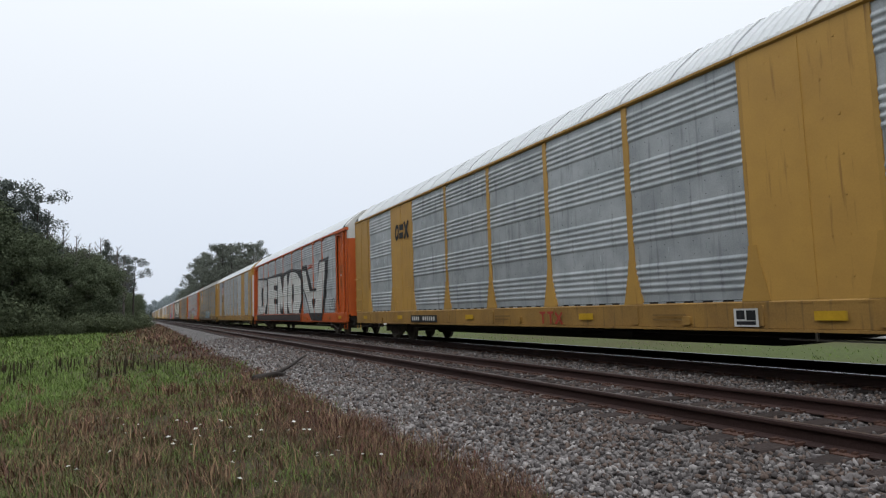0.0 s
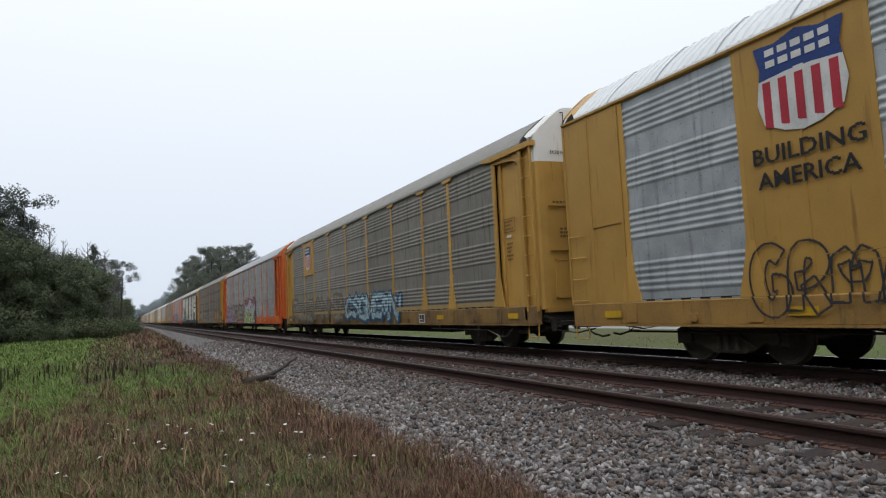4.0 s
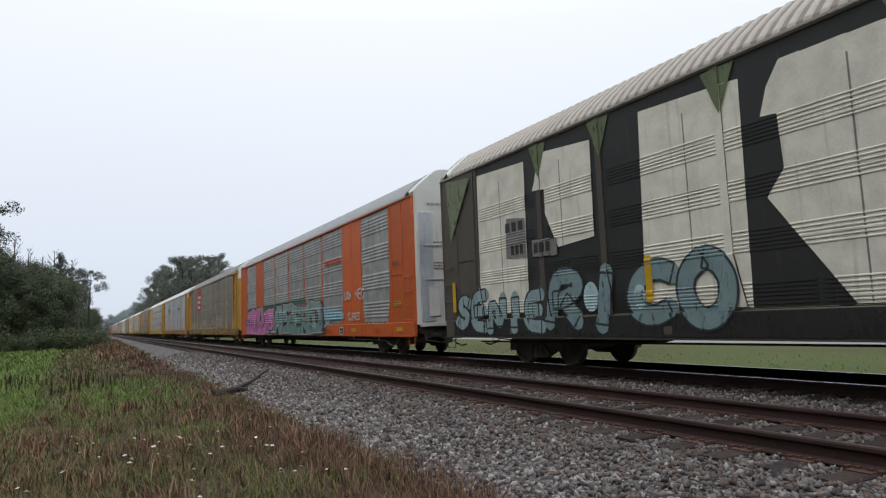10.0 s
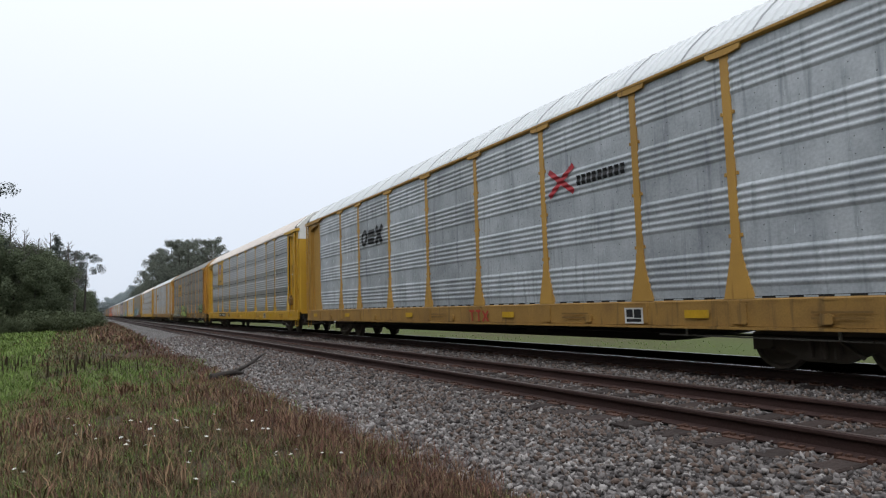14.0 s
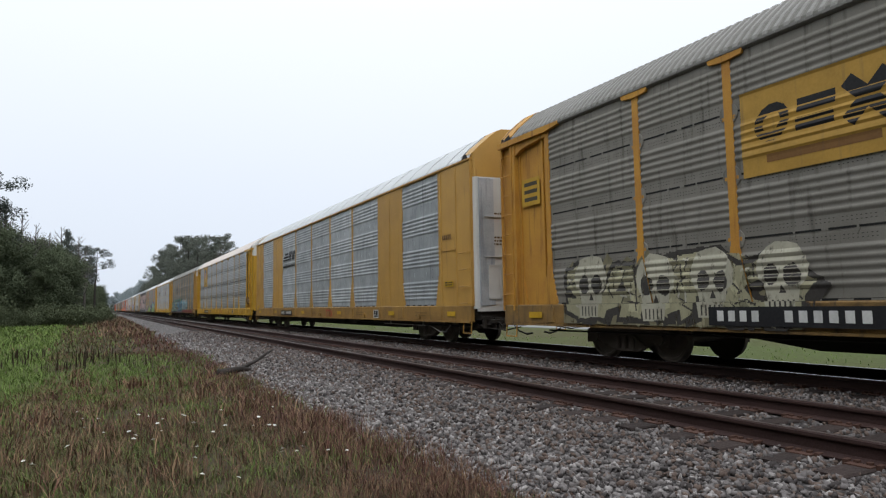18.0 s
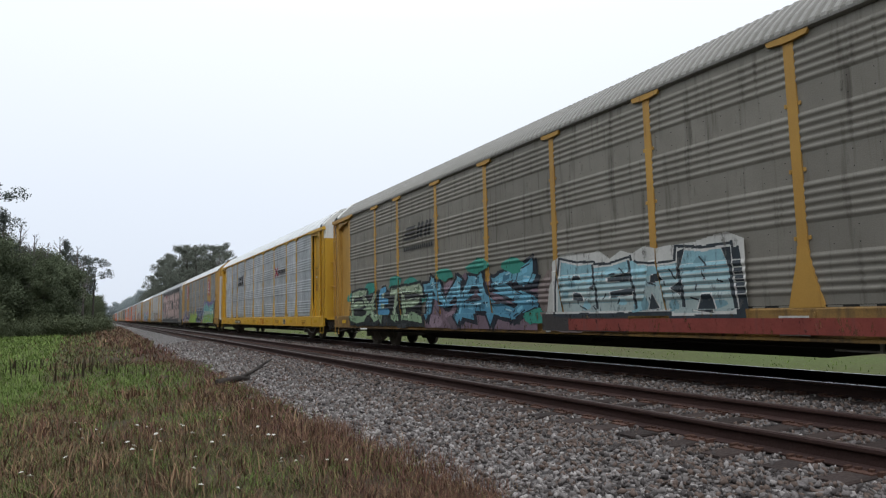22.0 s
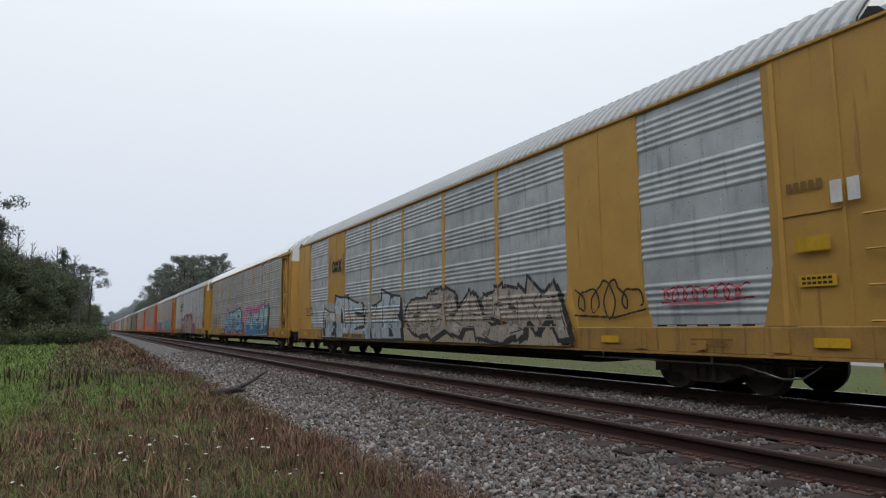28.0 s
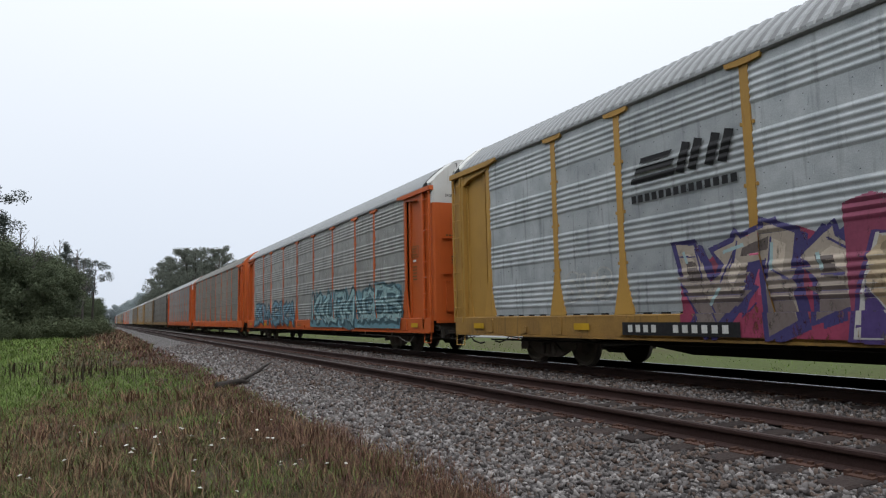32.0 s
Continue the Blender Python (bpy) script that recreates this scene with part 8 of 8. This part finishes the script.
piece(car, 24.6, 19.4, 0.70, 2.0, 28, (0.36, 0.34, 0.22), (0.05, 0.045, 0.04), 6, (0.20, 0.18, 0.11), (0.46, 0.44, 0.36), 0.28, None, "SAORO")
for y, z, k in ((23.8, 1.5, 0.95), (22.1, 1.42, 0.9), (20.9, 1.46, 0.85), (19.7, 1.5, 0.8)):
    skull(car, y, z, k, (0.44, 0.42, 0.33), (0.05, 0.045, 0.04))
piece(car, 17.4, 12.6, 0.74, 1.95, 29, (0.36, 0.48, 0.12), (0.03, 0.05, 0.025), 5, None, (0.55, 0.6, 0.4), 0.28, None, "SKVLL")
piece(car, 4.3, 1.7, 1.1, 1.9, 30, (0.30, 0.45, 0.15), (0.04, 0.06, 0.05), 4, None, (0.5, 0.58, 0.5), 0.2)
piece(car, 6.2, 4.7, 1.3, 1.9, 33, (0.16, 0.28, 0.30), None, 2, None, None, 0.16)
number_plate(car, 20.9, 18.2, 0.73, 1.02)
rect(car, 26.15, 25.45, 3.35, 3.98, (0.5, 0.30, 0.03), "stencil", 1)
for z in (3.45, 3.63, 3.8):
    rect(car, 26.05, 25.55, z, z + 0.09, (0.06, 0.05, 0.03), "stencil", 2)

car = autorack(11, "yellow autorack with wide plates, clean panels and white roof", "yellow", "clean", "white", "seamed", "b", hood=False, door=PANEL["bright"])
sill_marks(car, 12)
stripe_mark(car, 20.1, 17.7, 3.2, 4.0)
number_plate(car, 20.3, 18.0, 0.72, 0.95)
rect(car, 26.35, 25.9, 1.0, 1.25, REFLECT, "stencil", 1)

car = autorack(12, "bright yellow autorack with shiny slotted panels, cream roof", "bright_yellow", "bright", "cream", "ribbed", slots=True)
sill_marks(car, 13)
emblem_plate(car, 22.33, 20.49, 3.15, 4.93, "bright_yellow")
shield(car, 21.8, 20.95, 3.9, 4.75)
word(car, "BUILDING AMERICA", 22.2, 20.6, 3.35, 3.5, INK, 2, 0.01, label="dark slogan lettering", step=0.02)
number_plate(car, 21.3, 18.9, 0.74, 0.96)
rect(car, 17.75, 17.3, 0.76, 0.96, INK, "number_panel", 1)
word(car, "R1", 17.68, 17.37, 0.79, 0.93, WHITE, 2, 0.01)

car = autorack(13, "yellow autorack with dirty panels and bright blue graffiti", "yellow", "dirty", "dirty", "ribbed")
sill_marks(car, 14, False)
stripe_mark(car, 19.9, 17.8, 3.1, 3.9, (0.04, 0.04, 0.04))
for y, z in ((24.6, 1.75), (22.9, 2.02), (20.6, 2.12), (19.3, 2.0), (18.5, 1.7)):
    painted("graffiti", car, blob(y, z, 0.55, 0.22, 12, 0.25, random.Random(int(y * 10))), (0.04, 0.27, 0.22), 2)
piece(car, 24.8, 18.6, 0.72, 2.1, 34, (0.34, 0.42, 0.30), (0.018, 0.022, 0.024), 6, (0.02, 0.024, 0.026), (0.58, 0.62, 0.52), 0.2, (0.26, 0.38, 0.24), "EXITE")
painted("graffiti", car, place(thick([((0, 0.1), (0.12, 0.75)), ((0.12, 0.75), (0.5, 0.8)), ((0.25, 0.42), (0.7, 0.4)), ((-0.1, 0.05), (0.75, 0.05))], 0.2), 21.9, 1.15), (0.10, 0.30, 0.48), 6)
piece(car, 18.2, 12.6, 0.70, 2.25, 35, (0.14, 0.36, 0.48), (0.015, 0.02, 0.03), 4, (0.17, 0.12, 0.15), (0.34, 0.54, 0.62), 0.2, (0.09, 0.27, 0.40), "MAS")
for y, z in ((17.0, 2.2), (15.2, 2.3), (13.6, 2.2), (12.6, 1.0)):
    painted("graffiti", car, blob(y, z, 0.5, 0.18, 12, 0.25, random.Random(int(y * 10))), (0.04, 0.26, 0.20), 2)
painted("graffiti", car, blob(11.6, 1.35, 1.0, 0.75, 14, 0.1, random.Random(5)), (0.2, 0.16, 0.15), 3, label="grey sprayed disc")
painted("graffiti", car, place(thick([((0, 0), (0.1, 0.8)), ((0.1, 0.8), (0.5, 1.2)), ((0.5, 1.2), (1.0, 1.0)), ((1.0, 1.0), (1.6, 0.1))], 0.22), 12.2, 0.75), (0.42, 0.42, 0.40), 4)
rect(car, 12.4, 9.8, 0.70, 1.05, (0.05, 0.045, 0.045), "graffiti", 2)
block_piece(car, 11.8, 7.6, 1.05, 2.1, 36, "BERA", (0.25, 0.45, 0.52), (0.03, 0.04, 0.05), (0.36, 0.44, 0.44), WHITE, (0.55, 0.55, 0.53))
rect(car, 11.5, 2.2, 0.72, 0.95, (0.22, 0.05, 0.04), "graffiti", 1)
tag(car, 5.5, 2.0, 1.2, 1.9, 38, (0.06, 0.06, 0.06), 0.05)

car = autorack(14, "yellow autorack with blue-stained galvanised panels and white roof", "bright_yellow", "stained", "white", "seamed")
sill_marks(car, 15)
block_mark(car, 20.0, 18.1, 3.25, 3.95)
painted("company_mark", car, bar((8.95, 3.3), (8.2, 3.8), 0.13) + bar((8.95, 3.8), (8.2, 3.3), 0.13), (0.40, 0.03, 0.04), 2)
bars(car, 8.2, 6.6, 3.4, 3.62, INK, 9)
number_plate(car, 20.6, 18.6, 0.70, 0.90)

car = autorack(15, "yellow autorack with red octagon emblems and lime-teal graffiti", "yellow", "dull", "white", "ribbed", "b", hood=False, door=PANEL["clean"])
sill_marks(car, 16, False)
octagon(car, 6.15, 4.75, 3.08, 4.72)
octagon(car, 22.0, 20.5, 3.08, 4.72)
piece(car, 25.2, 18.9, 0.74, 2.05, 39, (0.10, 0.07, 0.17), (0.50, 0.49, 0.52), 5, None, (0.35, 0.33, 0.4), 0.3, None, "LHUS")
rnd = random.Random(40)
pts = [(19.0, 0.70)]
for i in range(26):
    y = 19.0 - 6.2 * i / 25
    pts.append((y, 1.25 + (0.75 if i % 3 == 1 else 0.2) * rnd.uniform(0.5, 1.0)))
painted("graffiti", car, fan(pts + [(12.8, 0.70)]), (0.33, 0.50, 0.07), 1, label="lime-green sprayed flames")
for i in range(14):
    y = rnd.uniform(13, 18.8)
    painted("graffiti", car, fan([(y + 0.25, 0.75), (y + rnd.uniform(-0.2, 0.2), rnd.uniform(1.3, 1.7)), (y - 0.2, 0.8)]), rnd.choice(((0.16, 0.32, 0.06), (0.45, 0.58, 0.2), (0.2, 0.38, 0.05))), 2)
for i in range(9):
    painted("graffiti", car, blob(rnd.uniform(13.2, 18.5), rnd.uniform(1.6, 1.95), 0.13, 0.1, 8, 0.3, rnd), (0.07, 0.05, 0.10), 3)
rect(car, 13.1, 8.6, 0.70, 2.12, (0.03, 0.07, 0.28), "graffiti", 3)
word(car, "HUSH", 13.15, 8.65, 0.70, 2.15, WHITE, 4, 0.095, "graffiti", "white outline of sprayed letters")
word(car, "HUSH", 13.05, 8.75, 0.75, 2.10, INK, 5, 0.055, "graffiti", "black sprayed letters")
rect(car, 9.2, 8.7, 0.7, 0.95, (0.45, 0.20, 0.03), "graffiti", 6)
painted("graffiti", car, fan([(8.6, 0.7), (8.7, 2.05), (7.6, 1.7), (7.2, 0.7)]), (0.03, 0.08, 0.30), 1)
block_piece(car, 8.2, 2.3, 0.68, 2.4, 41, "DEDONS", (0.20, 0.50, 0.48), (0.03, 0.12, 0.16), (0.34, 0.50, 0.08), (0.60, 0.62, 0.60), (0.20, 0.15, 0.34), (0.56, 0.60, 0.48), 1.6, 0.75)
bars(car, 1.5, 1.0, 2.6, 2.8, WHITE, 2)

car = autorack(16, "grey autorack with pink and black graffiti over all panels", "grey", "mid", "galv", "ribbed")
sill_marks(car, 17, False)
rect(car, 24.7, 1.95, 0.72, 4.9, (0.05, 0.046, 0.046), "graffiti", 1, "dark sprayed ground")
block_piece(car, 24.6, 2.05, 1.12, 4.95, 16, "TMUCHI", (0.50, 0.36, 0.33), (0.05, 0.046, 0.046), None, None, None, None, 0.3)
painted("graffiti", car, fan([(24.95, 2.5), (23.26, 2.4), (23.3, 1.14), (24.95, 1.14)]), (0.24, 0.25, 0.255), 4)
for z in (1.3, 1.5, 1.75, 2.3, 2.42):
    rect(car, 24.95, 23.3, z, z + 0.1, (0.36, 0.04, 0.08), "graffiti", 5)
painted("graffiti", car, blob(19.5, 4.4, 0.6, 0.3, 9, 0.35, random.Random(4)), (0.35, 0.03, 0.06), 5)

car = autorack(17, "dirty yellow autorack with wide plates and pale graffiti band", "yellow", "clean", "galv", "ribbed", "b", hood=True, door=HOOD)
sill_marks(car, 18, False)
block_mark(car, 21.9, 20.7, 3.35, 3.85)
for y in (22.15, 20.5):
    rect(car, y + 0.03, y - 0.03, 3.2, 4.1, INK, "company_mark", 2)
painted("graffiti", car, fan([(22.9, 2.1), (14.6, 2.25), (14.4, 0.7), (22.3, 0.7), (22.6, 1.3)]), (0.34, 0.33, 0.31), 1, label="pale grey sprayed band")
block_piece(car, 22.7, 14.8, 0.68, 2.3, 42, "TOENK", (0.42, 0.49, 0.53), (0.03, 0.03, 0.035), (0.36, 0.40, 0.44), None, None, (0.46, 0.38, 0.30), 1.6, 0.85)
rnd = random.Random(17)
for i in range(44):
    painted("graffiti", car, blob(rnd.uniform(15, 22.4), rnd.uniform(0.85, 2.0), 0.09, 0.09, 10), (0.40, 0.50, 0.50), 8)
rect(car, 14.4, 6.6, 0.70, 1.6, (0.36, 0.31, 0.24), "graffiti", 1, "tan sprayed band")
piece(car, 14.4, 6.6, 0.70, 2.2, 43, (0.36, 0.31, 0.27), (0.03, 0.028, 0.03), 6, None, (0.46, 0.36, 0.32), 0.3, None, "GRASM")
tag(car, 25.4, 24.3, 1.65, 2.1, 79, INK, 0.05)
tag(car, 6.3, 4.2, 1.25, 1.95, 44, INK, 0.05)
tag(car, 4.0, 2.1, 1.45, 1.8, 45, (0.4, 0.04, 0.07), 0.04)
number_plate(car, 20.3, 18.0, 0.72, 0.9, (0.30, 0.2, 0.08), INK)
rect(car, 1.5, 1.0, 2.1, 2.3, REFLECT, "stencil", 2)
bars(car, 0.95, 0.5, 2.7, 3.0, WHITE, 2)

car = autorack(18, "yellow autorack with weathered panels and blue-pink graffiti", "yellow", "mid", "white", "ribbed")
sill_marks(car, 19, False)
piece(car, 18.4, 11.5, 0.76, 2.6, 46, (0.26, 0.44, 0.50), (0.02, 0.025, 0.04), 5, (0.46, 0.20, 0.33), (0.5, 0.6, 0.62), 0.28, (0.12, 0.27, 0.42), "ASTEL")
block_piece(car, 10.6, 4.6, 0.70, 2.35, 47, "MUENT", (0.30, 0.48, 0.55), (0.02, 0.04, 0.045), (0.06, 0.17, 0.36), (0.50, 0.52, 0.34), (0.48, 0.14, 0.32), (0.22, 0.38, 0.50), 1.9, 0.9)
outline_word(car, "SEMOP", 24.8, 22.0, 1.12, 2.05, 48, (0.03, 0.03, 0.035), 0.035, 0.4)
tag(car, 22.1, 21.1, 1.5, 2.2, 48, INK, 0.04)
number_plate(car, 20.6, 18.4, 0.74, 0.95)

car = autorack(19, "yellow autorack with weathered panels and purple and red graffiti", "yellow", "clean", "galv", "ribbed")
sill_marks(car, 20, False)
stripe_mark(car, 20.1, 17.8, 3.1, 3.95)
outline_word(car, "SUB", 22.3, 20.8, 1.3, 2.1, 49, (0.5, 0.5, 0.48), 0.035, 0.34)
piece(car, 19.2, 15.6, 0.72, 2.4, 50, (0.40, 0.34, 0.28), (0.06, 0.05, 0.16), 3, (0.30, 0.05, 0.10), (0.35, 0.48, 0.5), 0.32, (0.2, 0.16, 0.15), "VIN")
block_piece(car, 16.2, 9.2, 0.70, 2.45, 51, "VENUM", (0.42, 0.33, 0.22), (0.08, 0.05, 0.17), (0.36, 0.26, 0.16), (0.50, 0.48, 0.45), (0.26, 0.06, 0.11), None, 1.8)
piece(car, 9.3, 7.4, 0.72, 1.6, 52, (0.42, 0.08, 0.12), (0.16, 0.05, 0.1), 3, None, WHITE, 0.24)
number_plate(car, 20.4, 17.9, 0.72, 0.95)

car = autorack(20, "orange autorack with galvanised panels and pale cyan graffiti", "orange", "mid", "galv", "ribbed")
sill_marks(car, 21, False)
piece(car, 12.2, 2.1, 0.76, 2.4, 53, (0.30, 0.46, 0.48), (0.04, 0.09, 0.11), 9, (0.14, 0.27, 0.32), (0.55, 0.62, 0.62), 0.16)
piece(car, 24.4, 15.0, 0.72, 2.2, 54, (0.16, 0.30, 0.38), (0.05, 0.09, 0.12), 8, None, (0.4, 0.5, 0.52), 0.16)

# from the third on, dulled paints put distance haze into the cars' colours
REST = [
    ("orange autorack with dirty brown panels", "orange", "dirty", "dirty", "a", False),
    ("orange autorack with weathered grey panels", "orange", "dull", "galv", "a", True),
    ("far brown-grey autorack, haze put into its dulled colours", "brown", "dark", "dirty", "a", True),
    ("far yellow autorack, haze put into its dulled colours and roof", "grimy_yellow", "dirty", "dirty", "a", False),
    ("far yellow autorack with wide plates, haze in its dulled colours", "dirty_yellow", "dull", "galv", "b", True),
    ("far yellow autorack, haze put into its darkened panels", "grimy_yellow", "dark", "dirty", "a", False),
    ("far grey autorack, haze put into its dulled panels", "grey", "dull", "galv", "b", True),
]
for i, k in enumerate(range(21, 36)):
    label, a, b, c, style, hood = REST[i % len(REST)]
    car = autorack(k, label, a, b, c, "ribbed", style, hood)


# ---- movement: the whole train rolls towards and past the camera at one speed ----
def motions():
    for y, c in CARS:
        walk(c, [(0, pose(TRACK_X, y, 0)), (32, pose(TRACK_X, y - SPEED * 32, 0))])
    # one wheelset is keyed frame by frame; all turn alike, so the rest share its keys
    turn = math.degrees(SPEED / WHEEL_R / FPS)
    first = WHEELSETS[0]
    walk(first, [(i / FPS, pose(0, 0, 0, (i * turn) % 360, 0, 0)) for i in range(32 * FPS + 1)])
    keys = first.animation_data
    for ws in WHEELSETS[1:]:
        ws.rotation_mode = "QUATERNION"
        ws.animation_data_create().action = keys.action
        ws.animation_data.action_slot = keys.action_slot


motions()
